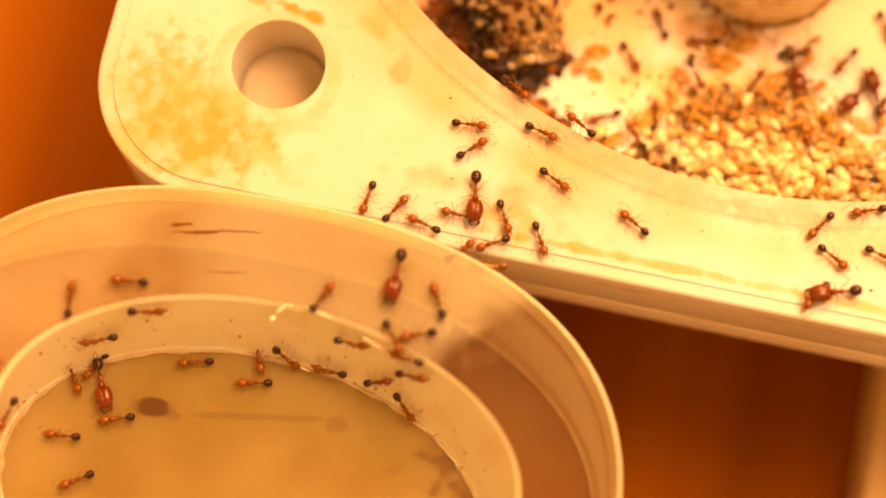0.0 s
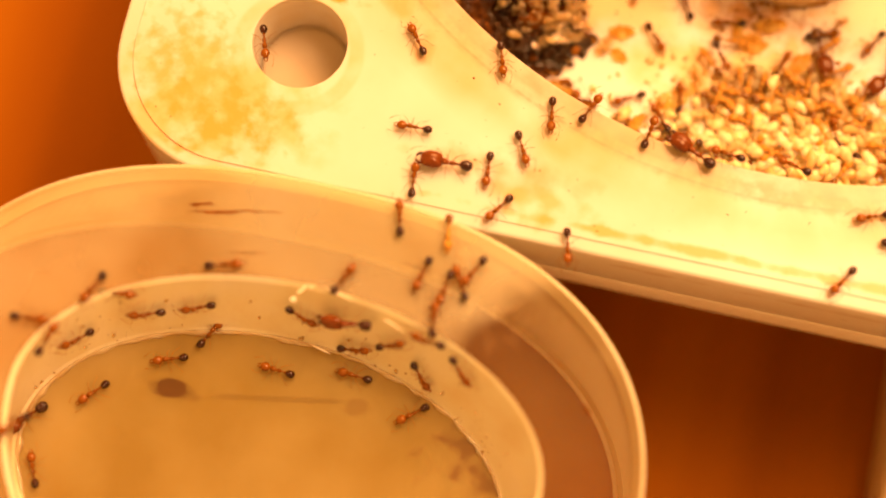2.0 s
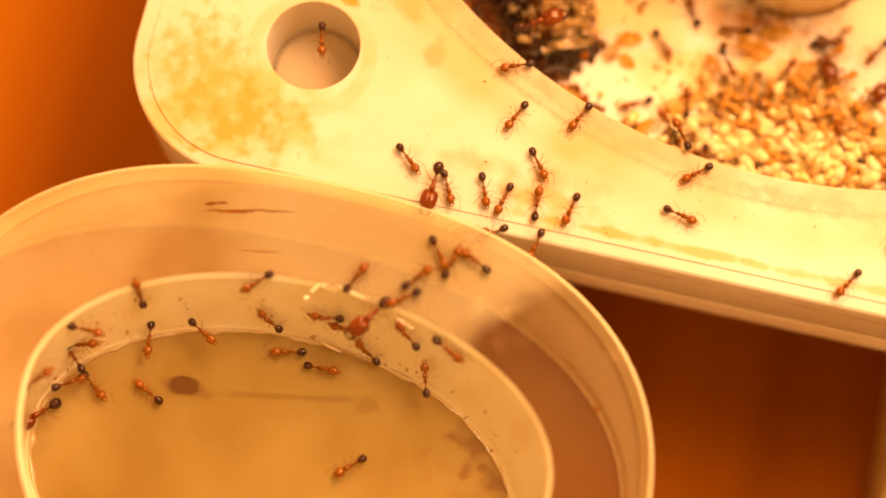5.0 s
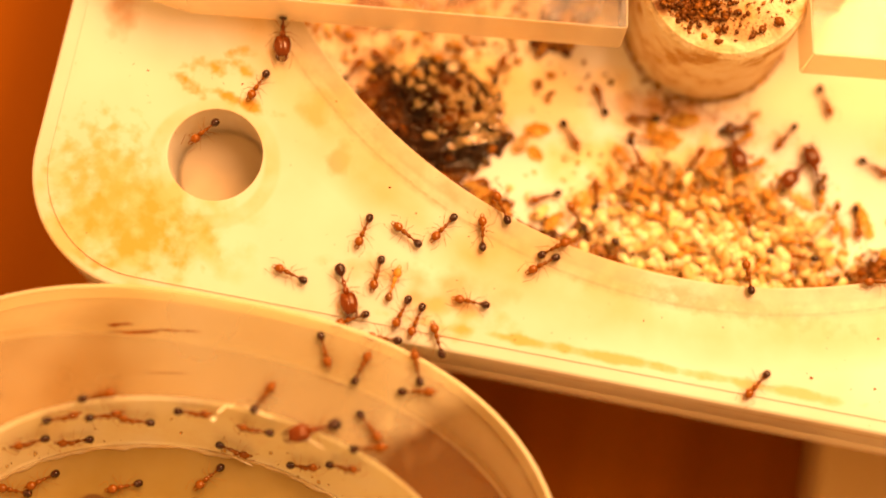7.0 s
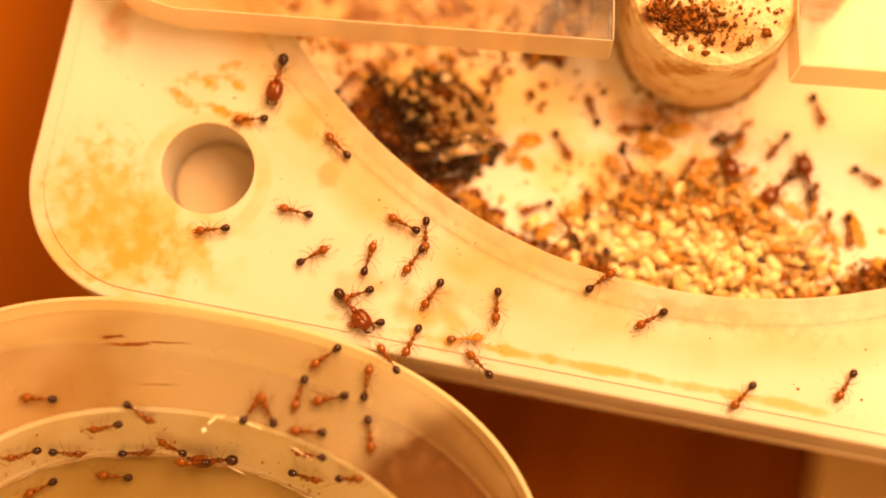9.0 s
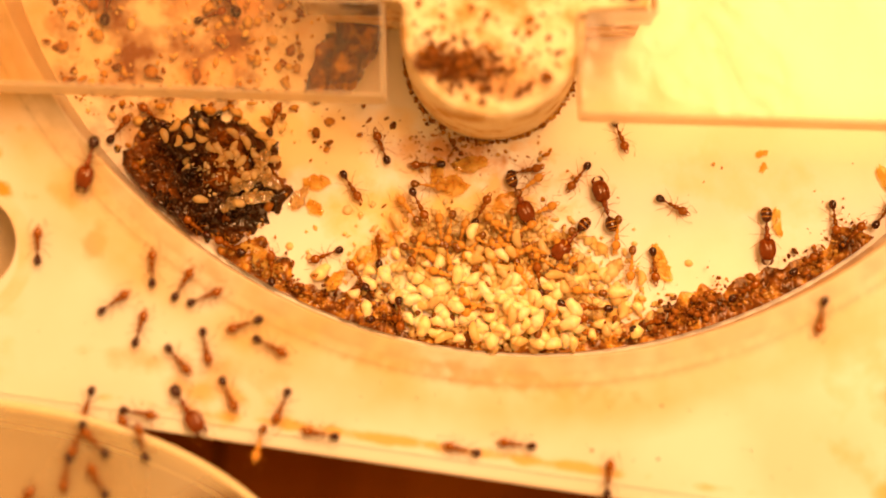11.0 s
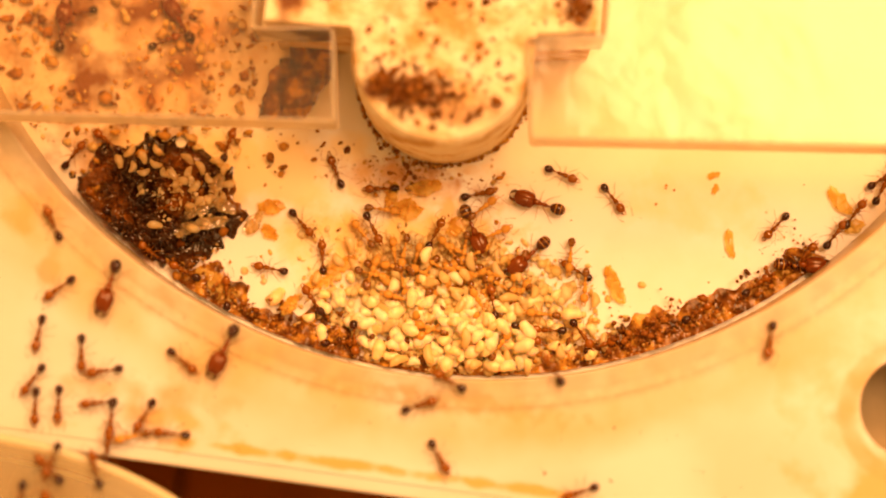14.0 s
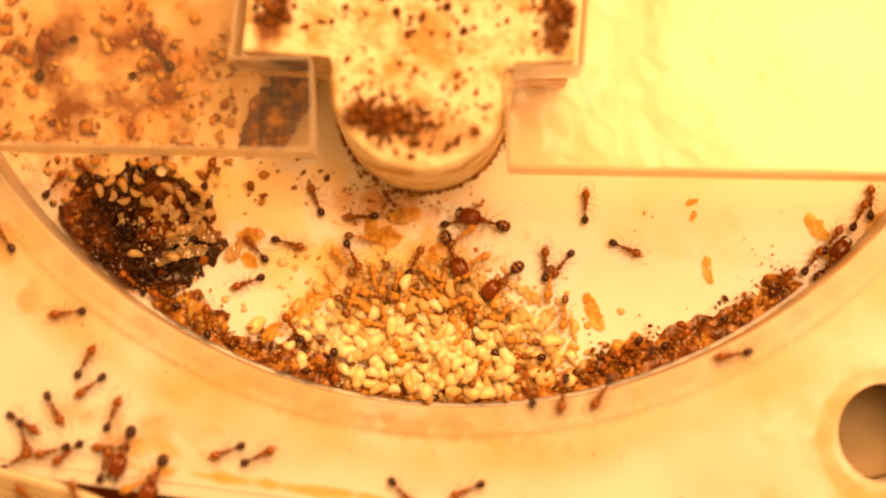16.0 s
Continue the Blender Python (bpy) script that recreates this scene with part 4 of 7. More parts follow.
def ant(kind, body, head_mat, gaster_mat, shell_mat, label):
    """An ant that faces +x and stands on z = 0, sizes in millimetres."""
    big = kind == "soldier_ant"
    k = 1.28 if big else 1.0
    root = empty(kind)
    tagged(root, label, "ant")
    bm = bmesh.new()
    spindle(bm, [(x * k, z * k, ry * k, rz * k) for x, z, ry, rz in [(-0.31, 0.55, 0.05, 0.06), (-0.25, 0.57, 0.11, 0.12), (-0.14, 0.61, 0.155, 0.16), (0.0, 0.63, 0.15, 0.16), (0.12, 0.61, 0.12, 0.14), (0.22, 0.65, 0.15, 0.17), (0.36, 0.70, 0.205, 0.21), (0.52, 0.70, 0.225, 0.21), (0.64, 0.67, 0.17, 0.16), (0.74, 0.63, 0.10, 0.10), (0.82, 0.61, 0.06, 0.06)]])
    part("thorax", bm, body, root)
    bm = bmesh.new()
    spindle(bm, [(x * k, z * k, ry * k, rz * k) for x, z, ry, rz in [(-0.72, 0.55, 0.05, 0.05), (-0.64, 0.57, 0.11, 0.12), (-0.56, 0.58, 0.13, 0.15), (-0.48, 0.55, 0.07, 0.07), (-0.42, 0.57, 0.07, 0.09), (-0.37, 0.62, 0.095, 0.16), (-0.32, 0.58, 0.06, 0.08), (-0.27, 0.55, 0.04, 0.04)]], 10)
    part("petiole", bm, body, root)
    swollen = gaster_mat is M_BAND
    gx, gz, ga, gy, gh = (-1.26, 0.76, 0.68, 0.52, 0.49) if big and swollen else (-1.22, 0.76, 0.56, 0.47, 0.45) if big else (-1.03, 0.56, 0.41, 0.335, 0.32)
    bm = bmesh.new()
    spindle(bm, belly(gx, gz, ga, gy, gh, 2, 178, 16, 0.965), 18)
    gaster = part("gaster", bm, gaster_mat, root, "glossy dark rear body")
    # the hard plates of the rear body overlap like tiles
    for u0, u1 in ((20, 72), (80, 108), (116, 136), (143, 158)) if swollen else ((9, 84), (88, 118), (121, 144), (147, 166)):
        bm = bmesh.new()
        spindle(bm, belly(gx, gz, ga * 1.01, gy, gh, u0, u1, 6, 1.0), 18)
        part("tergite", bm, shell_mat, gaster)
    bm = bmesh.new()
    if big:
        hx, hz = 1.62, 0.86
        for v in ball(bm, (hx, 0, hz), (0.98, 0.74, 0.50), 24, 16):
            x, y = v.co.x / MM - hx, v.co.y / MM
            v.co.y *= 1 + 0.16 * min(1.0, (abs(x) / 0.8) ** 3)
            if x < -0.3:
                v.co.x += 0.26 * MM * max(0.0, 1 - abs(y) / 0.32) * min(1.0, (-x - 0.3) / 0.4)
            if v.co.z > hz * MM:
                v.co.z -= 0.06 * MM * max(0.0, 1 - abs(y) / 0.12)
    else:
        hx, hz = 1.12, 0.60
        for v in ball(bm, (hx, 0, hz), (0.43, 0.365, 0.28), 18, 12):
            x = v.co.x / MM - hx
            v.co.y *= 1.06 - 0.22 * max(0.0, x / 0.43) ** 2
    head = part("head", bm, head_mat, root)
    reach = 0.9 if big else 0.36
    for s in (1, -1):
        bm = bmesh.new()
        ex, ey, ez = (hx + 0.22, 0.66, hz + 0.18) if big else (hx + 0.06, 0.315, hz + 0.11)
        ball(bm, (ex, s * ey, ez), (0.075, 0.045, 0.06), 8, 6)
        part("eye", bm, M_EYE, head, "black eye")
        bm = bmesh.new()
        w = 0.36 if big else 0.13
        tube(bm, [(hx + reach * 0.88, s * w * 1.05, hz - 0.06), (hx + reach + 0.12 * k, s * w * 1.1, hz - 0.10), (hx + reach + 0.26 * k, s * w * 0.75, hz - 0.13), (hx + reach + 0.36 * k, s * 0.04, hz - 0.14)], [0.12 * k if big else 0.07, 0.11 * k if big else 0.06, 0.08 * k if big else 0.045, 0.02], 7)
        part("mandible", bm, M_GASTER if big else body, head)
        bm = bmesh.new()
        tube(bm, [(hx + reach * 0.55, s * 0.14 * k, hz + 0.16), (hx + reach * 0.66, s * 0.40 * k, hz + 0.28), (hx + reach * 0.74, s * 0.66 * k, hz + 0.32), (hx + reach * 0.9 + 0.10 * k, s * 0.72 * k, hz + 0.22), (hx + reach + 0.42 * k, s * 0.64 * k, hz - 0.02), (hx + reach + 0.62 * k, s * 0.55 * k, hz - 0.20), (hx + reach + 0.80 * k, s * 0.48 * k, hz - 0.30)], [0.016, 0.013, 0.015, 0.012, 0.014, 0.024, 0.018], 5)
        part("antenna", bm, M_LEG, root)
        for x0, x1, x2 in ((0.52, 0.80, 1.15), (0.28, 0.30, 0.22), (0.05, -0.35, -0.85)):
            bm = bmesh.new()
            tube(bm, [(x0 * k, s * 0.10 * k, 0.52 * k), ((x0 * 0.75 + x1 * 0.25) * k, s * 0.20 * k, 0.52 * k), ((x0 * 0.4 + x1 * 0.6) * k, s * 0.38 * k, 0.68 * k), (x1 * k, s * 0.50 * k, 0.75 * k), ((x1 * 0.75 + x2 * 0.25) * k, s * 0.62 * k, 0.55 * k), ((x1 * 0.4 + x2 * 0.6) * k, s * 0.78 * k, 0.30 * k), (x2 * k, s * 0.93 * k, 0.03), (x2 * 1.10 * k, s * 1.08 * k, 0.015)], [0.036 * k, 0.020 * k, 0.027 * k, 0.017 * k, 0.019 * k, 0.013 * k, 0.009, 0.007], 6)
            part("leg", bm, M_LEG, root)
    return root


PROTO = {
    "worker": ant("worker_ant", M_RED, M_HEAD, M_GASTER, M_GASTER, "small reddish worker ant with a glossy dark gaster"),
    "young": ant("worker_ant", M_PALE, M_PALE, M_BAND, M_YOUNG_SHELL, "pale orange freshly hatched worker ant"),
    "soldier": ant("soldier_ant", M_DEEP, M_DEEP, M_GASTER, M_GASTER, "large-headed red soldier ant with a dark gaster"),
    "queen_guard": ant("soldier_ant", M_DEEP, M_DEEP, M_BAND, M_TERGITE, "large-headed soldier ant with a swollen banded gaster"),
}


def place_ant(kind, x, y, z, turn, group):
    """The first ant of a kind is the prototype itself; the others are copies of it."""
    m = pose(x * MM, y * MM, z * MM, 0, 0, turn)
    if PROTO[kind].get("group"):
        return tagged(copy_thing(PROTO[kind], m), group=group)
    PROTO[kind].matrix_basis = m
    return tagged(PROTO[kind], group=group)


ra = random.Random(8)
# young ants resting on the brood
for i in range(52):
    x, y = ra.gauss(42.5, 4.4), ra.gauss(5.2, 2.6)
    if within(x, y, 2.0):
        place_ant("young", x, y, FLOOR + (0.75 if y < 4 else 0.3), ra.uniform(0, 360), "young ants on the brood")
# workers that hardly stir, on the brood and the soil
for i in range(7):
    x, y = ra.gauss(43, 4.5), ra.gauss(4.2, 2.6)
    if within(x, y, 2.0):
        place_ant("worker", x, y, FLOOR + 0.7, ra.uniform(0, 360), "workers on the brood")
for d_, r_, t_ in [(240, 46, 150), (244, 45.6, 160), (249, 45.4, 100), (262, 45.6, 10), (290, 45.2, 30), (301, 45.0, 40), (308, 45.2, 45), (314, 45.4, 55), (318, 45.6, 60), (321, 45.4, 60), (325, 45.6, 70), (236, 45.8, 130), (232, 45.8, 140)]:
    place_ant("worker", CX + r_ * math.cos(radians(d_)), CY + r_ * math.sin(radians(d_)), FLOOR + 0.3, t_, "workers along the wall")
for x, y, t_ in [(31.5, 13.2, 120), (35.6, 12.4, 190), (43.6, 13.0, 20), (22.0, 14.2, 80), (9.0, 11.6, 60), (11.8, 13.2, 150), (26.8, 22.0, 40), (7.8, 24.0, 200), (15.2, 22.4, 30)]:
    place_ant("worker", x, y, FLOOR, t_, "workers on the floor")
place_ant("soldier", 16.6, 24.0, FLOOR, 130, "soldiers under the cover")
place_ant("soldier", 6.4, 22.0, FLOOR, 90, "soldiers under the cover")
# one that stays on the dish
place_ant("worker", 8.5, -19.6, 2.0, 65, "ants on the dish")


def on(x, y, z, turn, rx=0, ry=0):
    return pose(x * MM, y * MM, z * MM, rx, ry, turn)


ants = {
    "soldier_0": place_ant("soldier", 18.69, -7.76, 0.0, -81, "ants on the slab"),
    "soldier_1": place_ant("soldier", 49.44, -9.94, 0.0, -163, "ants on the slab"),
    "worker_2": place_ant("worker", 16.91, -2.12, 0.0, 5, "ants on the slab"),
    "worker_3": place_ant("worker", 17.56, -4.19, 0.0, 44, "ants on the slab"),
    "worker_4": place_ant("worker", 22.93, -1.48, 0.0, -14, "ants on the slab"),
    "worker_5": place_ant("worker", 24.81, -5.31, 0.0, -26, "ants on the slab"),
    "worker_6": place_ant("worker", 10.08, -10.00, 0.0, -98, "ants on the slab"),
    "worker_7": place_ant("worker", 12.47, -10.62, 0.0, 59, "ants on the slab"),
    "worker_8": place_ant("worker", 15.18, -11.36, 0.0, 166, "ants on the slab"),
    "worker_9": place_ant("worker", 17.77, -9.98, 0.0, 177, "ants on the slab"),
    "worker_10": place_ant("worker", 21.41, -9.27, 0.0, -62, "ants on the slab"),
    "worker_11": place_ant("worker", 24.64, -10.50, 0.0, -61, "ants on the slab"),
    "worker_12": place_ant("worker", 18.44, -13.04, 0.0, 48, "ants on the slab"),
    "worker_13": place_ant("worker", 21.05, -11.73, 0.0, -149, "ants on the slab"),
    "young_14": place_ant("young", 21.16, -13.73, 0.0, -168, "ants on the slab"),
    "worker_15": place_ant("worker", 32.09, -7.70, 0.0, 150, "ants on the slab"),
    "worker_16": place_ant("worker", 48.36, -7.09, 0.0, -29, "ants on the slab"),
    "worker_17": place_ant("worker", 52.25, -6.17, 0.0, -16, "ants on the slab"),
    "worker_18": place_ant("worker", 47.11, -4.61, 0.0, -124, "ants on the slab"),
    "worker_19": place_ant("worker", 50.84, -2.59, 0.0, -159, "ants on the slab"),
    "worker_20": place_ant("worker", 20.06, 1.98, 0.0, -30, "ants on the slab"),
    "worker_21": place_ant("worker", 26.22, -0.26, 0.0, 150, "ants on the slab"),
    "worker_22": place_ant("worker", 47.67, -10.53, 0.0, -122, "ants on the slab"),
    "worker_23": place_ant("worker", 68.46, 4.17, 0.0, -94, "ants on the slab"),
    "soldier_24": place_ant("soldier", 13.98, -16.05, 2.0, -91, "ants on the dish"),
    "soldier_25": place_ant("soldier", -8.84, -28.73, -5.0, -64, "ants on the dish"),
    "worker_26": place_ant("worker", -6.83, -21.41, 2.0, -173, "ants on the dish"),
    "worker_27": place_ant("worker", -5.43, -22.95, 1.3, 5, "ants on the dish"),
    "worker_28": place_ant("worker", -11.19, -23.98, 2.0, 97, "ants on the dish"),
    "worker_29": place_ant("worker", -9.10, -25.62, -1.1, -172, "ants on the dish"),
    "worker_30": place_ant("worker", -11.18, -28.98, -5.0, -56, "ants on the dish"),
    "worker_31": place_ant("worker", -1.35, -25.71, -5.0, -165, "ants on the dish"),
    "worker_32": place_ant("worker", 3.55, -24.05, -5.0, -66, "ants on the dish"),
    "worker_33": place_ant("worker", 5.99, -23.42, -3.8, -61, "ants on the dish"),
    "worker_34": place_ant("worker", 11.47, -21.88, 0.6, 20, "ants on the dish"),
    "worker_35": place_ant("worker", 14.75, -21.38, 2.0, -51, "ants on the dish"),
    "worker_36": place_ant("worker", 16.81, -20.83, 2.0, -158, "ants on the dish"),
    "worker_37": place_ant("worker", 9.96, -23.80, -3.8, -171, "ants on the dish"),
    "worker_38": place_ant("worker", 14.09, -24.08, -2.6, 50, "ants on the dish"),
    "worker_39": place_ant("worker", 16.85, -23.45, 0.1, 33, "ants on the dish"),
    "worker_40": place_ant("worker", 3.88, -26.39, -5.0, -168, "ants on the dish"),
    "worker_41": place_ant("worker", -10.66, -33.98, -5.0, -174, "ants on the dish"),
    "worker_42": place_ant("worker", 16.69, -25.47, -3.6, -77, "ants on the dish"),
    "worker_43": place_ant("worker", -9.52, -27.62, -5.0, -118, "ants on the dish"),
    "worker_44": place_ant("worker", -6.61, -31.67, -5.0, -160, "ants on the dish"),
    "worker_45": place_ant("worker", 17.75, -17.93, 2.0, 120, "ants on the dish"),
    "worker_46": place_ant("worker", 16.40, -22.41, 1.8, -168, "ants on the dish"),
    "queen_guard_47": place_ant("queen_guard", 43.75, 11.69, -7.5, -66, "ants on the chamber floor"),
    "queen_guard_48": place_ant("queen_guard", 51.39, 10.21, -7.5, 114, "ants on the chamber floor"),
    "queen_guard_49": place_ant("queen_guard", 49.99, 10.59, -7.5, -125, "ants on the chamber floor"),
    "queen_guard_50": place_ant("queen_guard", 62.98, 15.03, -7.5, -102, "ants on the chamber floor"),
    "worker_51": place_ant("worker", 29.26, 9.75, -7.5, -49, "ants on the chamber floor"),
    "worker_52": place_ant("worker", 28.25, 3.64, -7.5, -151, "ants on the chamber floor"),
    "worker_53": place_ant("worker", 56.29, 11.94, -7.5, -21, "ants on the chamber floor"),
    "worker_54": place_ant("worker", 69.97, 12.88, -7.5, -75, "ants on the chamber floor"),
    "worker_55": place_ant("worker", 55.55, 6.78, -7.5, -76, "ants on the chamber floor"),
    "worker_56": place_ant("worker", 48.34, 13.29, -7.5, -120, "ants on the chamber floor"),
    "worker_57": place_ant("worker", 51.17, 17.30, -7.5, -60, "ants on the chamber floor"),
    "worker_58": place_ant("worker", 75.64, 18.50, -7.5, 48, "ants on the chamber floor"),
    "worker_59": place_ant("worker", 32.52, 4.47, -7.5, 98, "ants on the chamber floor"),
    "worker_60": place_ant("worker", -14.23, -33.57, -0.18, -103, "ants on the dish"),
    "worker_61": place_ant("worker", -8.56, -37.23, -5.0, -145, "ants on the dish"),
    "worker_62": place_ant("worker", -16.82, -30.12, 2.0, 4, "ants on the dish"),
    "worker_63": place_ant("worker", -18.28, -26.67, 2.0, -41, "ants on the dish"),
}


def motions():
    walk(ants["soldier_0"], [(0, on(18.69, -7.76, 0.0, -81)), (0.5, on(18.80, -8.62, 0.0, -92)), (1, on(18.27, -8.21, 0.0, -140)), (1.5, on(15.72, -8.37, 0.0, -179)), (2, on(14.75, -7.80, 0.0, -178)), (2.5, on(15.11, -9.60, 0.0, -104)), (3, on(15.08, -12.44, 0.0, -79)), (3.5, on(14.91, -13.89, 2.0, -87)), (6, on(11.92, -7.82, 0.0, -94)), (6.5, on(12.74, -8.88, 0.0, -68)), (7, on(12.88, -8.90, 0.0, -64)), (7.5, on(12.37, -9.20, 0.0, -60)), (8, on(12.96, -9.74, 0.0, -34)), (10.5, on(18.01, -8.79, 0.0, -46)), (11, on(19.51, -10.16, 0.0, -49)), (11.5, on(18.48, -11.64, 0.0, -88)), (12, on(16.52, -11.69, 0.0, -130)), (12.5, on(14.18, -13.62, 2.0, -127)), (14, on(25.52, -2.49, 0.0, -108)), (14.5, on(24.73, -3.24, 0.0, -118)), (15, on(22.88, -6.67, 0.0, -114)), (15.5, on(22.41, -8.65, 0.0, -126)), (16, on(22.73, -10.98, 0.0, -106))])
    walk(ants["soldier_1"], [(0, on(49.44, -9.94, 0.0, -163)), (0.5, on(44.95, -8.95, 0.0, -208)), (1, on(38.75, -5.70, 0.0, -221)), (1.5, on(35.88, -2.42, 0.0, -230)), (2, on(34.25, -2.75, 0.0, -205)), (2.5, on(33.54, -2.44, 0.0, -221)), (3, on(33.28, -2.02, 0.0, -215)), (3.5, on(32.62, -1.84, 0.0, -220)), (4.33, on(24.59, 2.32, 0.0, -280)), (5.17, on(16.55, 6.49, 0.0, -339)), (6, on(8.52, 10.65, 0.0, -399)), (6.5, on(2.61, 14.07, 0.0, -436)), (7, on(3.35, 11.83, 0.0, -440)), (7.5, on(2.26, 9.24, 0.0, -478)), (8, on(2.69, 9.21, 0.0, -452)), (14, on(15.57, 1.27, 0.0, -459)), (14.5, on(16.63, -2.65, 0.0, -425)), (15, on(18.62, -5.43, 0.0, -434)), (15.5, on(19.68, -6.19, 0.0, -434)), (16, on(19.91, -9.10, 0.0, -463))])
    walk(ants["worker_2"], [(0, on(16.91, -2.12, 0.0, 5)), (1, on(14.28, 2.43, 0.0, -60)), (1.17, on(13.33, 2.20, 0.0, -9)), (1.33, on(12.39, 1.97, 0.0, 42)), (1.5, on(11.44, 1.75, 0.0, 93)), (3, on(8.72, 3.87, 0.0, 144)), (4.5, on(6.00, 5.99, 0.0, 195)), (6, on(3.29, 8.11, 0.0, 247)), (6.5, on(1.02, 7.59, 0.0, 186)), (7, on(2.38, 6.62, 0.0, 248)), (7.5, on(2.69, 4.19, 0.0, 274)), (7.75, on(3.57, 4.88, 0.0, 225)), (8, on(4.44, 5.58, 0.0, 177)), (10.5, on(-0.03, 1.97, 0.0, 227)), (10.8, on(2.94, 1.23, 0.0, 163)), (11, on(5.91, 0.48, 0.0, 99)), (11.8, on(7.13, -2.07, 0.0, 157)), (12.7, on(8.36, -4.63, 0.0, 215)), (13.5, on(9.59, -7.18, 0.0, 273)), (14, on(10.60, -7.28, 0.0, 242)), (14.5, on(11.32, -6.14, 0.0, 298)), (15, on(11.99, -6.27, 0.0, 304)), (15.5, on(10.98, -7.75, 0.0, 343)), (16, on(11.39, -8.31, 0.0, 337))])
    walk(ants["worker_3"], [(0, on(17.56, -4.19, 0.0, 44)), (1, on(15.84, -1.59, 0.0, 89)), (1.17, on(15.67, -1.65, 0.0, 35)), (1.33, on(15.51, -1.71, 0.0, -19)), (1.5, on(15.34, -1.77, 0.0, -73)), (2, on(16.86, 2.12, 0.0, -73)), (2.5, on(17.73, 2.27, 0.0, -42)), (3, on(18.78, 1.98, 0.0, -11)), (3.25, on(17.77, 2.15, 0.0, -70)), (3.5, on(16.75, 2.33, 0.0, -129)), (6, on(17.70, 0.11, 0.0, -159)), (6.5, on(13.59, -2.37, 0.0, -151)), (7, on(13.61, -4.03, 0.0, -102)), (7.5, on(13.14, -4.11, 0.0, -100)), (8, on(10.14, -1.83, 0.0, -129)), (9.25, on(8.13, -2.52, 0.0, -195)), (10.5, on(6.12, -3.20, 0.0, -260)), (11, on(15.04, -4.86, 0.0, -278)), (11.2, on(16.02, -5.40, 0.0, -209)), (11.5, on(17.00, -5.94, 0.0, -141)), (12, on(18.83, -5.47, 0.0, -194)), (12.5, on(19.07, -3.95, 0.0, -145)), (13, on(16.68, -9.09, 0.0, -98)), (13.5, on(14.79, -11.12, 0.0, -127)), (14, on(13.55, -13.20, 2.0, -104)), (15.5, on(12.35, -12.94, 2.0, -55)), (15.8, on(11.54, -12.31, 0.0, -7)), (16, on(11.25, -11.50, 0.0, 40))])
    walk(ants["worker_4"], [(0, on(22.93, -1.48, 0.0, -14)), (0.5, on(22.79, -0.65, 0.0, 38)), (1, on(24.30, 0.10, 0.0, 30)), (2, on(24.91, -0.76, 0.0, 65)), (2.5, on(24.80, -0.99, 0.0, 122)), (3, on(24.68, -1.22, 0.0, 180)), (3.5, on(24.56, -1.45, 0.0, 237)), (6, on(22.39, -1.02, 0.0, 250)), (6.5, on(21.59, -0.24, 0.0, 284)), (7, on(20.12, -2.50, 0.0, 238)), (7.5, on(19.29, -3.69, 0.0, 223)), (8, on(17.44, -4.04, 0.0, 204)), (9.25, on(19.61, -4.61, 0.0, 258)), (10.5, on(21.79, -5.17, 0.0, 312)), (10.8, on(19.82, -3.02, 0.0, 370)), (11, on(17.86, -0.88, 0.0, 427)), (11.5, on(15.86, -3.67, 0.0, 418)), (11.7, on(15.34, -4.69, 0.0, 359)), (11.8, on(14.83, -5.72, 0.0, 299)), (12, on(14.32, -6.74, 0.0, 239)), (12.5, on(15.16, -5.90, 0.0, 181)), (13, on(14.89, -6.20, 0.0, 218)), (13.5, on(13.12, -7.71, 0.0, 243)), (14, on(12.87, -8.89, 0.0, 276)), (14.5, on(14.06, -8.53, 0.0, 224)), (15, on(14.26, -8.92, 0.0, 238)), (15.5, on(13.78, -10.22, 0.0, 244)), (16, on(14.25, -10.19, 0.0, 204))])
    walk(ants["worker_5"], [(0, on(24.81, -5.31, 0.0, -26)), (0.5, on(24.59, -7.62, 0.0, -92)), (0.75, on(26.12, -8.49, 0.0, -37)), (1, on(27.66, -9.37, 0.0, 19)), (1.25, on(26.31, -9.59, 0.0, -42)), (1.5, on(24.95, -9.81, 0.0, -102)), (2, on(25.39, -12.47, 0.0, -77)), (2.5, on(24.80, -11.09, 0.0, -112)), (3, on(23.82, -10.53, 0.0, -157)), (3.5, on(21.80, -10.32, 0.0, -174)), (4.33, on(21.60, -10.01, 0.0, -227)), (5.17, on(21.40, -9.70, 0.0, -279)), (6, on(21.20, -9.38, 0.0, -332)), (6.5, on(23.49, -4.67, 0.0, -270)), (7, on(23.30, -2.58, 0.0, -259)), (7.5, on(16.21, -3.35, 0.0, -256)), (8, on(10.36, -5.11, 0.0, -324)), (10.5, on(10.64, -6.70, 0.0, -264)), (10.7, on(10.94, -9.15, 0.0, -210)), (10.8, on(11.23, -11.59, 0.0, -156)), (11, on(12.00, -13.88, 2.0, -102)), (11.5, on(13.16, -14.35, 2.0, -171)), (12, on(14.30, -14.88, 2.0, -240)), (12.2, on(13.75, -12.30, 0.0, -179)), (12.5, on(13.68, -9.54, 0.0, -117)), (13, on(10.95, -10.16, 0.0, -102)), (13.5, on(11.25, -9.68, 0.0, -81)), (14.5, on(10.89, -9.26, 0.0, -86)), (15, on(11.71, -9.36, 0.0, -66)), (16, on(11.71, -9.36, 0.0, -66))])
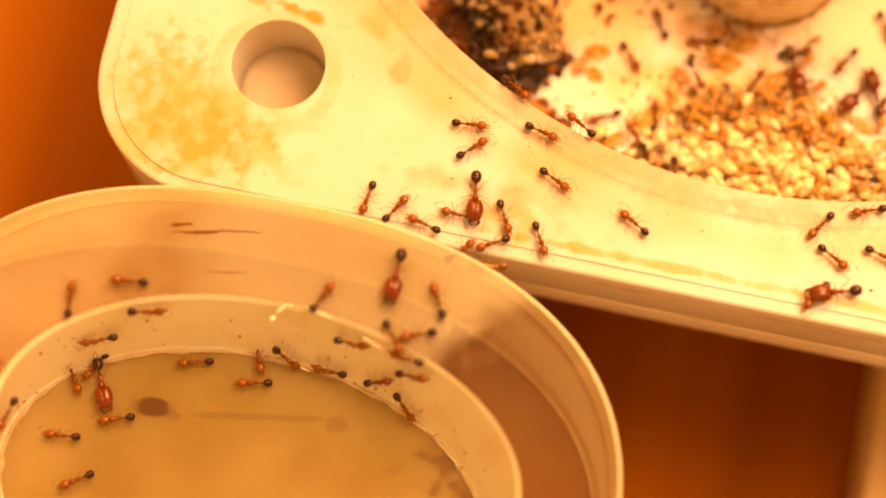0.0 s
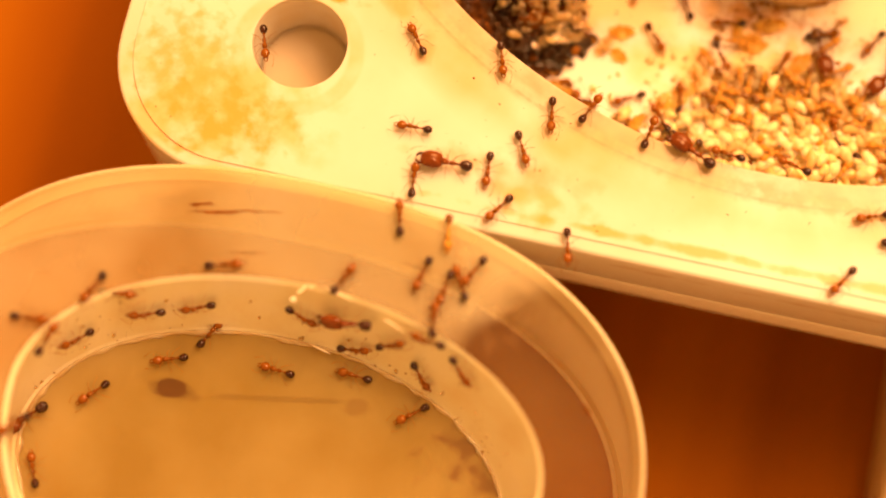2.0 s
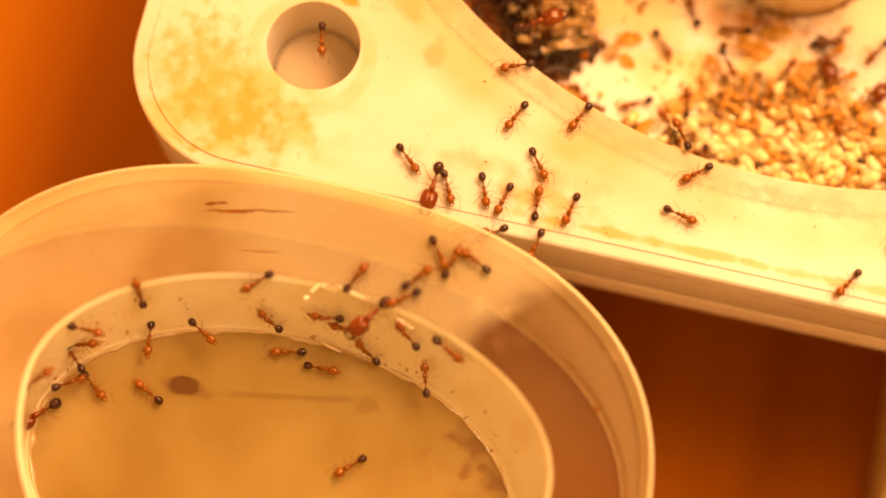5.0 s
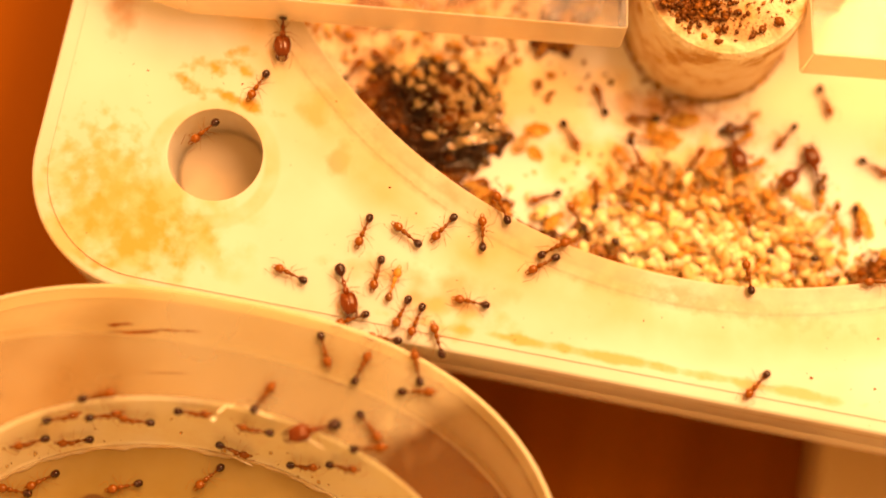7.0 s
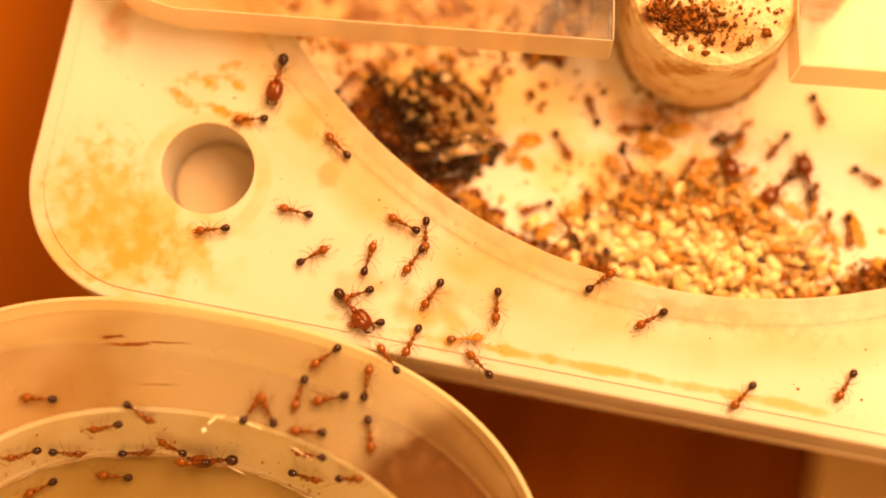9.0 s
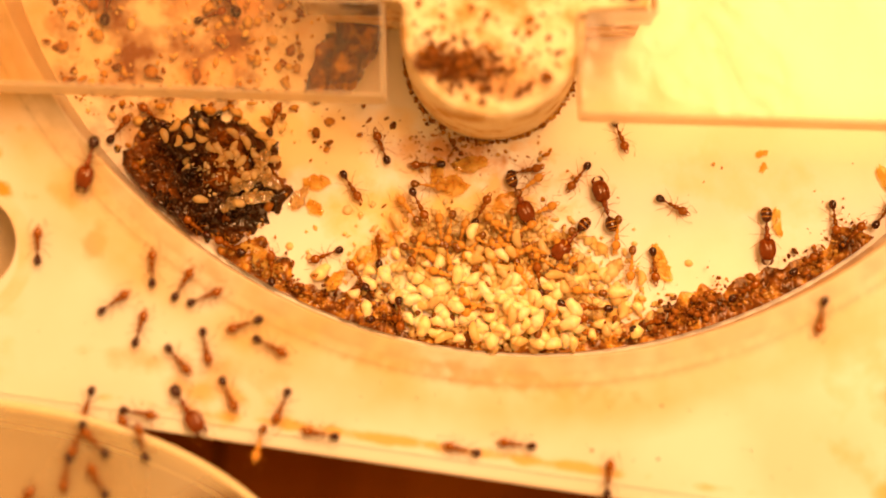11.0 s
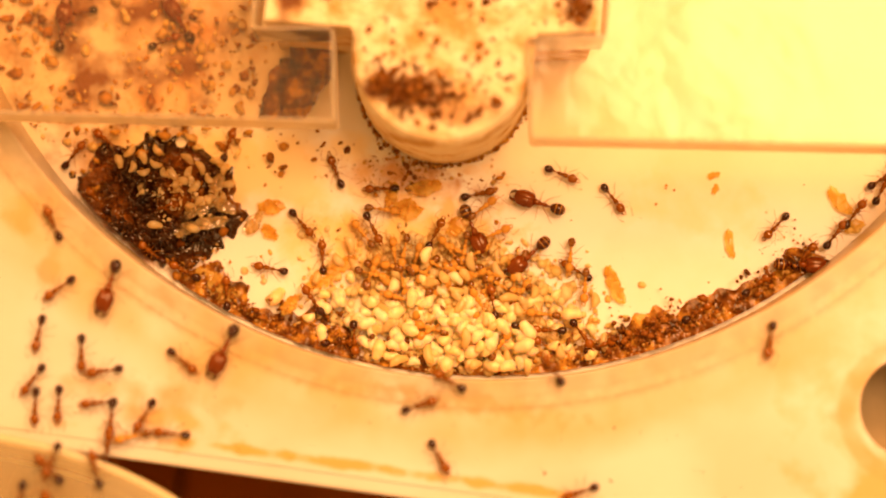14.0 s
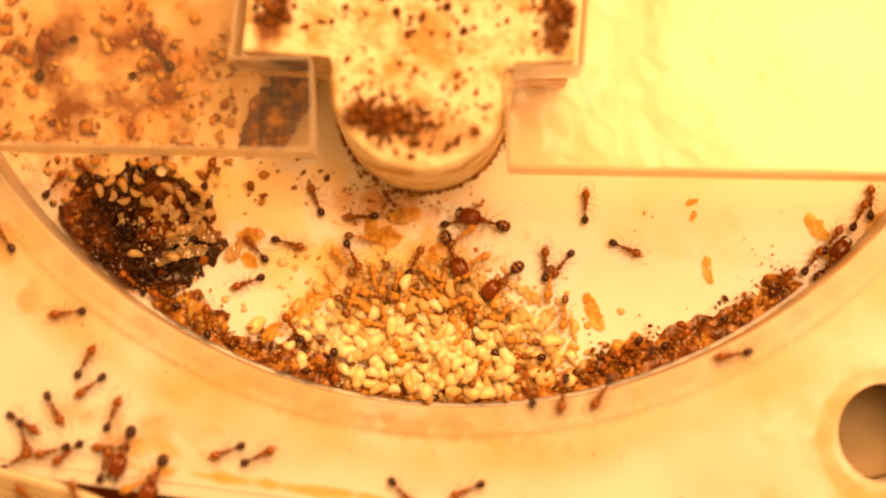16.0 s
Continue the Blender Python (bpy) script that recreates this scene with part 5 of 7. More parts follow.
    walk(ants["worker_6"], [(0, on(10.08, -10.00, 0.0, -98)), (0.5, on(11.43, -10.41, 0.0, -47)), (1, on(12.30, -13.08, 2.0, -76)), (1.17, on(12.12, -11.87, 0.0, -126)), (1.33, on(12.13, -11.20, 0.0, -176)), (1.5, on(12.14, -10.54, 0.0, -226)), (2, on(12.02, -9.88, 0.0, -265)), (2.5, on(12.62, -6.97, 0.0, -285)), (2.75, on(13.09, -6.83, 0.0, -341)), (3, on(13.56, -6.70, 0.0, -396)), (3.5, on(20.89, -4.40, 0.0, -385)), (6, on(20.43, -7.29, 0.0, -436)), (6.5, on(19.60, -8.06, 0.0, -444)), (7, on(19.34, -10.57, 0.0, -462)), (7.5, on(18.92, -10.62, 0.0, -470)), (8, on(17.95, -11.23, 0.0, -469)), (10.5, on(23.96, -11.12, 0.0, -443)), (11, on(22.82, -8.77, 0.0, -417)), (11.5, on(24.36, -7.62, 0.0, -472)), (12, on(26.05, -8.49, 0.0, -518)), (12.5, on(28.37, -10.68, 0.0, -529)), (13, on(26.28, -11.96, 0.0, -497)), (13.5, on(24.11, -10.77, 0.0, -539)), (14, on(22.27, -10.07, 0.0, -538)), (14.5, on(26.04, -10.09, 0.0, -565)), (14.8, on(28.22, -9.31, 0.0, -626)), (15, on(30.41, -8.54, 0.0, -687)), (16, on(30.41, -8.54, 0.0, -687))])
    walk(ants["worker_7"], [(0, on(12.47, -10.62, 0.0, 59)), (0.5, on(14.45, -7.87, 0.0, 37)), (0.75, on(14.50, -7.89, 0.0, 83)), (1, on(14.56, -7.91, 0.0, 130)), (1.5, on(13.86, -4.88, 0.0, 112)), (2, on(11.16, -5.38, 0.0, 182)), (2.25, on(11.07, -5.43, 0.0, 230)), (2.5, on(10.97, -5.48, 0.0, 277)), (6, on(10.01, -10.59, 0.0, 319)), (6.5, on(10.57, -11.62, 0.0, 319)), (6.67, on(9.88, -10.72, 0.0, 267)), (6.83, on(9.19, -9.82, 0.0, 216)), (7, on(8.49, -8.91, 0.0, 165)), (7.5, on(3.73, -9.67, 0.0, 209)), (8, on(4.46, -8.96, 0.0, 236)), (9.25, on(0.54, -3.80, 0.0, 186)), (10.5, on(-3.38, 1.37, 0.0, 137)), (10.8, on(4.60, -0.85, 0.0, 91)), (11, on(12.58, -3.08, 0.0, 44)), (11.5, on(14.39, -1.55, 0.0, 78)), (12, on(15.36, -0.28, 0.0, 108)), (12.5, on(15.38, -1.04, 0.0, 60)), (13, on(15.51, 0.84, 0.0, 89)), (13.5, on(16.31, 0.56, 0.0, 37)), (13.8, on(13.28, 2.85, 0.0, 80)), (14, on(10.25, 5.14, 0.0, 123)), (14.5, on(7.68, 6.16, 0.0, 133)), (16, on(7.68, 6.16, 0.0, 133))])
    walk(ants["worker_8"], [(0, on(15.18, -11.36, 0.0, 166)), (0.5, on(14.49, -11.04, 0.0, 143)), (1, on(11.09, -5.85, 0.0, 116)), (1.17, on(6.30, -3.57, 0.0, 175)), (1.33, on(1.52, -1.29, 0.0, 235)), (1.5, on(-3.27, 1.00, 0.0, 294)), (2, on(-2.84, -0.68, 0.0, 288)), (2.5, on(-4.16, -2.01, 0.0, 247)), (3, on(-6.47, -4.15, 0.0, 219)), (3.5, on(-4.37, -5.05, 0.0, 291)), (6, on(1.19, 3.68, 0.0, 257)), (6.5, on(0.01, 2.58, 0.0, 220)), (7, on(-1.15, 1.76, 0.0, 232)), (7.5, on(-1.53, 0.86, 0.0, 257)), (8, on(11.71, 5.23, 0.0, 212)), (8.83, on(10.85, 4.13, 0.0, 154)), (9.67, on(9.99, 3.04, 0.0, 95)), (10.5, on(9.13, 1.94, 0.0, 37)), (11, on(15.31, 0.01, 0.0, 99)), (11.5, on(11.85, 1.82, 0.0, 99)), (12.5, on(12.15, 0.47, 0.0, 165)), (12.8, on(12.60, 0.45, 0.0, 204)), (13, on(13.04, 0.43, 0.0, 243)), (13.5, on(11.18, -0.45, 0.0, 220)), (14, on(11.60, 0.21, 0.0, 224)), (15.5, on(16.02, -2.75, 0.0, 246)), (15.7, on(15.89, -2.82, 0.0, 187)), (15.8, on(15.77, -2.90, 0.0, 128)), (16, on(15.65, -2.97, 0.0, 69))])
    walk(ants["worker_9"], [(0, on(17.77, -9.98, 0.0, 177)), (0.5, on(16.68, -9.82, 0.0, 165)), (1.5, on(15.95, -11.38, 0.0, 189)), (1.75, on(13.95, -12.84, 2.0, 146)), (2, on(11.83, -13.75, 2.0, 104)), (2.5, on(12.25, -12.61, 2.0, 74)), (3, on(12.22, -11.02, 0.0, 57)), (3.5, on(14.39, -9.95, 0.0, 16)), (4.75, on(14.01, -9.84, 0.0, -51)), (6, on(13.63, -9.74, 0.0, -118)), (6.5, on(14.62, -10.50, 0.0, -142)), (7.5, on(13.74, -12.06, 0.0, -150)), (8, on(16.34, -10.82, 0.0, -110)), (9.25, on(16.11, -10.55, 0.0, -181)), (10.5, on(15.88, -10.28, 0.0, -251)), (10.8, on(15.88, -10.82, 0.0, -306)), (11, on(15.88, -11.37, 0.0, -362)), (11.2, on(19.01, -11.41, 0.0, -414)), (11.5, on(22.13, -11.46, 0.0, -466)), (12, on(20.51, -12.23, 0.0, -506)), (12.2, on(19.70, -11.20, 0.0, -459)), (12.5, on(18.89, -10.16, 0.0, -413)), (12.8, on(17.45, -11.39, 0.0, -465)), (13, on(16.02, -12.62, 0.0, -518)), (13.2, on(16.42, -12.52, 0.0, -566)), (13.5, on(16.82, -12.42, 0.0, -615)), (15.5, on(18.45, -10.88, 0.0, -638)), (16, on(18.45, -10.88, 0.0, -638))])
    walk(ants["worker_10"], [(0, on(21.41, -9.27, 0.0, -62)), (0.5, on(23.50, -9.72, 0.0, -8)), (0.75, on(22.37, -9.34, 0.0, -77)), (1, on(21.23, -8.96, 0.0, -145)), (1.5, on(20.60, -7.90, 0.0, -108)), (2, on(17.77, -7.53, 0.0, -87)), (2.5, on(17.21, -10.32, 0.0, -120)), (3, on(16.80, -10.94, 0.0, -133)), (3.25, on(17.33, -10.16, 0.0, -92)), (3.5, on(17.87, -9.38, 0.0, -50)), (6, on(15.98, -9.36, 0.0, -105)), (6.5, on(15.68, -6.37, 0.0, -122)), (7, on(15.39, -7.33, 0.0, -95)), (7.5, on(14.96, -6.91, 0.0, -139)), (8, on(14.21, -5.03, 0.0, -209)), (8.83, on(14.93, -5.24, 0.0, -266)), (9.67, on(15.65, -5.45, 0.0, -324)), (10.5, on(16.37, -5.66, 0.0, -381)), (11, on(18.38, -6.64, 0.0, -400)), (11.5, on(18.81, -8.96, 0.0, -395)), (11.8, on(19.36, -8.38, 0.0, -440)), (12, on(19.90, -7.81, 0.0, -485)), (12.5, on(20.94, -8.30, 0.0, -527)), (13, on(19.16, -7.88, 0.0, -563)), (13.5, on(15.90, -5.29, 0.0, -571)), (14, on(16.21, -5.87, 0.0, -524)), (14.5, on(16.32, -6.31, 0.0, -464)), (15, on(16.43, -6.75, 0.0, -403)), (15.5, on(16.80, -6.54, 0.0, -382)), (15.8, on(16.64, -5.58, 0.0, -438)), (16, on(16.48, -4.63, 0.0, -495))])
    walk(ants["worker_11"], [(0, on(24.64, -10.50, 0.0, -61)), (0.25, on(23.84, -11.14, 0.0, -104)), (0.5, on(23.05, -11.79, 0.0, -147)), (1, on(21.50, -11.36, 0.0, -188)), (2, on(19.38, -10.54, 0.0, -125)), (2.5, on(20.12, -11.07, 0.0, -91)), (3, on(20.38, -14.46, 2.0, -55)), (3.5, on(21.28, -13.41, 0.0, -8)), (4.33, on(21.74, -13.23, 0.0, -61)), (5.17, on(22.20, -13.04, 0.0, -114)), (6, on(22.66, -12.86, 0.0, -167)), (6.5, on(22.24, -10.48, 0.0, -165)), (7, on(23.57, -8.34, 0.0, -181)), (7.5, on(21.45, -6.00, 0.0, -213)), (8, on(19.39, -6.18, 0.0, -176)), (8.83, on(20.71, -6.91, 0.0, -123)), (9.67, on(22.02, -7.65, 0.0, -70)), (10.5, on(23.34, -8.38, 0.0, -17)), (11, on(20.45, -5.27, 0.0, -70)), (11.5, on(20.67, -8.54, 0.0, -88)), (12, on(22.49, -8.92, 0.0, -141)), (12.5, on(23.23, -10.34, 0.0, -150)), (13, on(20.41, -9.74, 0.0, -183)), (13.5, on(18.27, -9.96, 0.0, -167)), (13.8, on(17.75, -9.69, 0.0, -127)), (14, on(17.23, -9.42, 0.0, -87)), (14.5, on(15.61, -9.62, 0.0, -100)), (15, on(15.48, -10.15, 0.0, -135)), (16, on(15.48, -10.15, 0.0, -135))])
    walk(ants["worker_12"], [(0, on(18.44, -13.04, 0.0, 48)), (0.5, on(16.33, -13.64, 2.0, 89)), (1, on(14.80, -13.12, 2.0, 100)), (1.25, on(14.56, -14.02, 2.0, 27)), (1.5, on(14.32, -14.92, 2.0, -46)), (2, on(14.61, -17.66, 2.0, -103)), (6, on(14.51, -13.68, 2.0, -44)), (6.5, on(15.77, -12.65, 0.0, -96)), (6.75, on(16.42, -12.67, 0.0, -137)), (7, on(17.07, -12.69, 0.0, -177)), (7.5, on(18.85, -12.37, 0.0, -153)), (7.75, on(18.51, -13.18, 0.0, -199)), (8, on(18.32, -14.27, 2.0, -245)), (10.5, on(19.14, -11.79, 0.0, -183)), (11, on(15.57, -13.00, 0.0, -230)), (11.5, on(15.08, -11.78, 0.0, -226)), (11.8, on(15.11, -9.87, 0.0, -176)), (12, on(15.14, -7.96, 0.0, -126)), (12.5, on(16.73, -7.56, 0.0, -162)), (13, on(14.86, -9.61, 0.0, -108)), (13.5, on(13.86, -10.29, 0.0, -110)), (14, on(16.16, -8.44, 0.0, -167)), (15.5, on(17.15, -9.13, 0.0, -195)), (15.8, on(17.81, -7.96, 0.0, -240)), (16, on(18.48, -6.79, 0.0, -285))])
    walk(ants["worker_13"], [(0, on(21.05, -11.73, 0.0, -149)), (0.5, on(19.56, -12.46, 0.0, -158)), (1.5, on(19.54, -13.25, 0.0, -146)), (2, on(18.58, -16.59, 2.0, -118)), (6, on(18.41, -12.39, 0.0, -171)), (6.5, on(20.94, -12.64, 0.0, -198)), (7, on(21.38, -12.09, 0.0, -243)), (7.5, on(21.37, -13.66, 0.0, -275)), (9, on(25.98, -12.23, 0.0, -215)), (10.5, on(30.58, -10.79, 0.0, -156)), (11, on(30.69, -10.91, 0.0, -183)), (11.2, on(30.09, -9.43, 0.0, -119)), (11.5, on(29.50, -7.95, 0.0, -55)), (11.7, on(31.74, -7.22, 0.0, -111)), (11.8, on(33.99, -6.50, 0.0, -168)), (12, on(36.24, -5.77, 0.0, -224)), (12.5, on(38.75, -4.56, 0.0, -193)), (13, on(35.07, -3.21, 0.0, -195)), (13.5, on(44.28, -3.52, 0.0, -243)), (14, on(43.59, -2.98, 0.0, -202)), (14.5, on(44.97, -4.67, 0.0, -131)), (16, on(53.98, -0.24, 0.0, -92))])
    walk(ants["young_14"], [(0, on(21.16, -13.73, 0.0, -168)), (0.5, on(19.11, -15.15, 2.0, -171)), (1, on(17.39, -13.99, 2.0, -153)), (1.5, on(16.93, -14.83, 2.0, -106)), (2, on(15.88, -13.94, 2.0, -80)), (2.5, on(17.19, -14.28, 2.0, -150)), (6, on(16.29, -11.80, 0.0, -175)), (6.25, on(16.06, -11.27, 0.0, -233)), (6.5, on(15.84, -10.73, 0.0, -292)), (7, on(16.85, -8.22, 0.0, -278)), (7.5, on(20.16, -8.00, 0.0, -227)), (8, on(23.10, -9.79, 0.0, -282)), (8.83, on(24.12, -10.24, 0.0, -336)), (9.67, on(25.13, -10.68, 0.0, -390)), (10.5, on(26.14, -11.12, 0.0, -443)), (11, on(25.91, -12.26, 0.0, -457)), (11.5, on(24.53, -11.00, 0.0, -493)), (12, on(23.36, -13.18, 0.0, -502)), (12.5, on(22.71, -12.88, 0.0, -523)), (13, on(21.30, -12.89, 0.0, -537)), (13.5, on(19.54, -12.22, 0.0, -535)), (14.5, on(19.17, -9.80, 0.0, -506)), (15, on(21.43, -11.82, 0.0, -506)), (16, on(21.43, -11.82, 0.0, -506))])
    walk(ants["worker_15"], [(0, on(32.09, -7.70, 0.0, 150)), (0.5, on(29.06, -5.81, 0.0, 157)), (1, on(26.63, -6.11, 0.0, 188)), (1.25, on(28.05, -5.70, 0.0, 122)), (1.5, on(29.46, -5.29, 0.0, 57)), (2, on(30.09, -1.73, 0.0, 79)), (2.5, on(29.64, -2.57, 0.0, 49)), (2.75, on(29.37, -4.25, 0.0, -13)), (3, on(29.09, -5.94, 0.0, -76)), (3.5, on(26.64, -10.63, 0.0, -141)), (6, on(24.14, -8.31, 0.0, -82)), (6.5, on(28.93, -7.35, 0.0, -142)), (7.5, on(27.90, -1.75, 0.0, -135)), (8, on(25.90, -6.05, 0.0, -98)), (10.5, on(27.29, -7.93, 0.0, -80)), (11, on(27.23, -9.09, 0.0, -104)), (11.5, on(27.09, -8.97, 0.0, -98)), (11.8, on(30.45, -9.71, 0.0, -136)), (12, on(33.81, -10.45, 0.0, -174)), (12.2, on(35.19, -9.11, 0.0, -117)), (12.3, on(36.56, -7.76, 0.0, -59)), (12.5, on(37.93, -6.42, 0.0, -1)), (13, on(38.24, -6.41, 0.0, 11)), (13.5, on(39.62, -5.79, 0.0, 16)), (14, on(41.30, -5.22, 0.0, 27)), (14.5, on(43.02, -6.89, 0.0, -35)), (16, on(42.16, -9.68, 0.0, -40))])
    walk(ants["worker_16"], [(0, on(48.36, -7.09, 0.0, -29)), (0.5, on(46.52, -6.27, 0.0, -102)), (1, on(46.08, -5.50, 0.0, -144)), (1.5, on(43.38, -4.07, 0.0, -190)), (2, on(36.80, -2.15, 0.0, -185)), (2.5, on(38.48, -2.12, 0.0, -191)), (3, on(40.97, -2.24, 0.0, -172)), (6, on(31.46, -4.56, 0.0, -137)), (6.25, on(38.98, -3.66, 0.0, -179)), (6.5, on(46.51, -2.76, 0.0, -222)), (7, on(45.61, -1.95, 0.0, -250)), (7.5, on(44.08, -3.09, 0.0, -189)), (8, on(38.84, -2.81, 0.0, -207)), (8.83, on(39.17, -5.14, 0.0, -152)), (9.67, on(39.50, -7.48, 0.0, -98)), (10.5, on(39.84, -9.82, 0.0, -44)), (10.8, on(40.90, -10.16, 0.0, -114)), (11, on(41.97, -10.50, 0.0, -185)), (11.5, on(38.36, -11.17, 0.0, -118)), (11.8, on(39.04, -7.75, 0.0, -172)), (12, on(39.73, -4.32, 0.0, -227)), (12.2, on(40.58, -3.75, 0.0, -154)), (12.5, on(41.43, -3.17, 0.0, -82)), (13, on(41.08, -5.61, 0.0, -109)), (13.5, on(42.17, -8.11, 0.0, -82)), (14, on(43.45, -8.87, 0.0, -53)), (14.5, on(45.25, -9.12, 0.0, -16)), (15, on(45.80, -7.50, 0.0, -86)), (15.5, on(46.26, -8.27, 0.0, -77)), (16, on(47.49, -8.84, 0.0, -149))])
    walk(ants["worker_17"], [(0, on(52.25, -6.17, 0.0, -16)), (0.5, on(50.28, -7.60, 0.0, -25)), (1, on(51.22, -7.60, 0.0, 1)), (2.67, on(51.41, -6.81, 0.0, -57)), (4.33, on(51.60, -6.02, 0.0, -116)), (6, on(51.80, -5.23, 0.0, -174)), (6.5, on(55.50, 0.67, 0.0, -179)), (8, on(57.03, -4.45, 0.0, -127)), (10.5, on(53.45, -10.64, 0.0, -75)), (10.7, on(53.50, -10.83, 0.0, -19)), (10.8, on(53.55, -11.02, 0.0, 36)), (11, on(53.59, -11.21, 0.0, 92)), (11.5, on(46.69, -1.86, 0.0, 148)), (12, on(48.62, -2.37, 0.0, 175)), (12.2, on(49.56, -2.22, 0.0, 125)), (12.3, on(50.50, -2.08, 0.0, 75)), (12.5, on(51.45, -1.94, 0.0, 25)), (13, on(53.43, -0.83, 0.0, 53)), (13.5, on(52.92, -0.51, 0.0, 77)), (14, on(51.59, -0.94, 0.0, 131)), (14.5, on(51.11, -0.67, 0.0, 133)), (15, on(51.03, -0.60, 0.0, 130)), (15.5, on(51.09, -0.47, 0.0, 121)), (16, on(51.22, -0.38, 0.0, 112))])
    walk(ants["worker_18"], [(0, on(47.11, -4.61, 0.0, -124)), (0.5, on(44.03, -2.16, 0.0, -178)), (1, on(44.96, -1.92, 0.0, -192)), (1.5, on(41.91, -1.80, 0.0, -189)), (2, on(42.28, -1.99, 0.0, -193)), (2.5, on(43.75, -1.82, 0.0, -176)), (6, on(26.62, -1.09, 0.0, -248)), (6.5, on(25.29, -1.14, 0.0, -237)), (7, on(24.52, -0.09, 0.0, -236)), (7.5, on(17.43, -0.22, 0.0, -174)), (8, on(16.66, -0.98, 0.0, -133)), (9.25, on(20.66, -2.50, 0.0, -69)), (10.5, on(24.65, -4.02, 0.0, -5)), (11, on(19.70, -1.59, 0.0, 31)), (11.2, on(18.58, -1.64, 0.0, -25)), (11.5, on(17.47, -1.69, 0.0, -81)), (12, on(18.53, -2.34, 0.0, -71)), (12.5, on(16.56, -2.62, 0.0, -143)), (13, on(11.09, -2.70, 0.0, -175)), (13.5, on(13.73, -2.84, 0.0, -134)), (14, on(14.08, -4.63, 0.0, -81)), (14.5, on(13.38, -6.70, 0.0, -106)), (15.5, on(13.46, -6.73, 0.0, -57)), (16, on(13.72, -6.79, 0.0, -54))])
    walk(ants["worker_19"], [(0, on(50.84, -2.59, 0.0, -159)), (0.5, on(48.61, -3.19, 0.0, -178)), (2, on(49.25, -4.79, 0.0, -159)), (2.5, on(43.58, -6.57, 0.0, -166)), (3, on(40.17, -9.54, 0.0, -119)), (3.5, on(39.98, -11.79, 0.0, -105)), (4.33, on(36.10, -9.74, 0.0, -54)), (5.17, on(32.21, -7.70, 0.0, -3)), (6, on(28.32, -5.65, 0.0, 47)), (6.5, on(28.23, -2.94, 0.0, 60)), (7, on(29.25, -2.65, 0.0, 39)), (7.5, on(31.21, -3.30, 0.0, 9)), (8, on(34.63, -3.17, 0.0, 18)), (10.5, on(31.06, -4.31, 0.0, 73)), (10.8, on(28.26, -4.45, 0.0, 27)), (11, on(25.45, -4.59, 0.0, -19)), (11.3, on(26.04, -4.71, 0.0, 38)), (11.7, on(26.64, -4.83, 0.0, 95)), (12, on(27.23, -4.95, 0.0, 152)), (12.5, on(23.60, -6.08, 0.0, 201)), (13, on(24.41, -4.89, 0.0, 140)), (13.5, on(22.59, 0.09, 0.0, 99)), (13.8, on(22.34, -2.06, 0.0, 34)), (14, on(22.09, -4.21, 0.0, -31)), (14.2, on(21.30, -3.64, 0.0, 22)), (14.5, on(20.52, -3.07, 0.0, 74)), (14.8, on(19.68, -6.21, 0.0, 130)), (15, on(18.84, -9.36, 0.0, 187)), (16, on(18.84, -9.36, 0.0, 187))])
    walk(ants["worker_20"], [(0, on(20.06, 1.98, 0.0, -30)), (0.25, on(19.38, 1.72, 0.0, 9)), (0.5, on(18.70, 1.47, 0.0, 48)), (1, on(17.93, 1.81, 0.0, 42)), (1.25, on(18.65, 0.59, 0.0, 3)), (1.5, on(19.37, -0.63, 0.0, -37)), (2, on(21.91, -1.77, 0.0, -82)), (2.5, on(19.80, -2.12, 0.0, -23)), (3, on(17.70, -2.46, 0.0, 35)), (3.5, on(21.29, -0.02, 0.0, -26)), (4.75, on(18.95, -1.96, 0.0, -97)), (6, on(16.61, -3.91, 0.0, -167)), (6.5, on(20.11, -4.45, 0.0, -141)), (7, on(17.27, -3.84, 0.0, -209)), (7.5, on(12.44, -0.53, 0.0, -205)), (8, on(12.54, -1.77, 0.0, -200)), (10.5, on(26.09, -1.73, 0.0, -192)), (11, on(23.41, -3.16, 0.0, -153)), (11.5, on(22.61, -3.94, 0.0, -142)), (12, on(25.31, -1.98, 0.0, -183)), (12.5, on(22.05, -4.42, 0.0, -140)), (13, on(20.08, -6.46, 0.0, -144)), (13.5, on(20.11, -6.98, 0.0, -127)), (14, on(19.88, -8.87, 0.0, -112)), (14.5, on(33.90, -3.33, 0.0, -137)), (15, on(32.57, -4.96, 0.0, -132)), (15.5, on(31.27, -6.56, 0.0, -135)), (16, on(28.11, -8.34, 0.0, -151))])
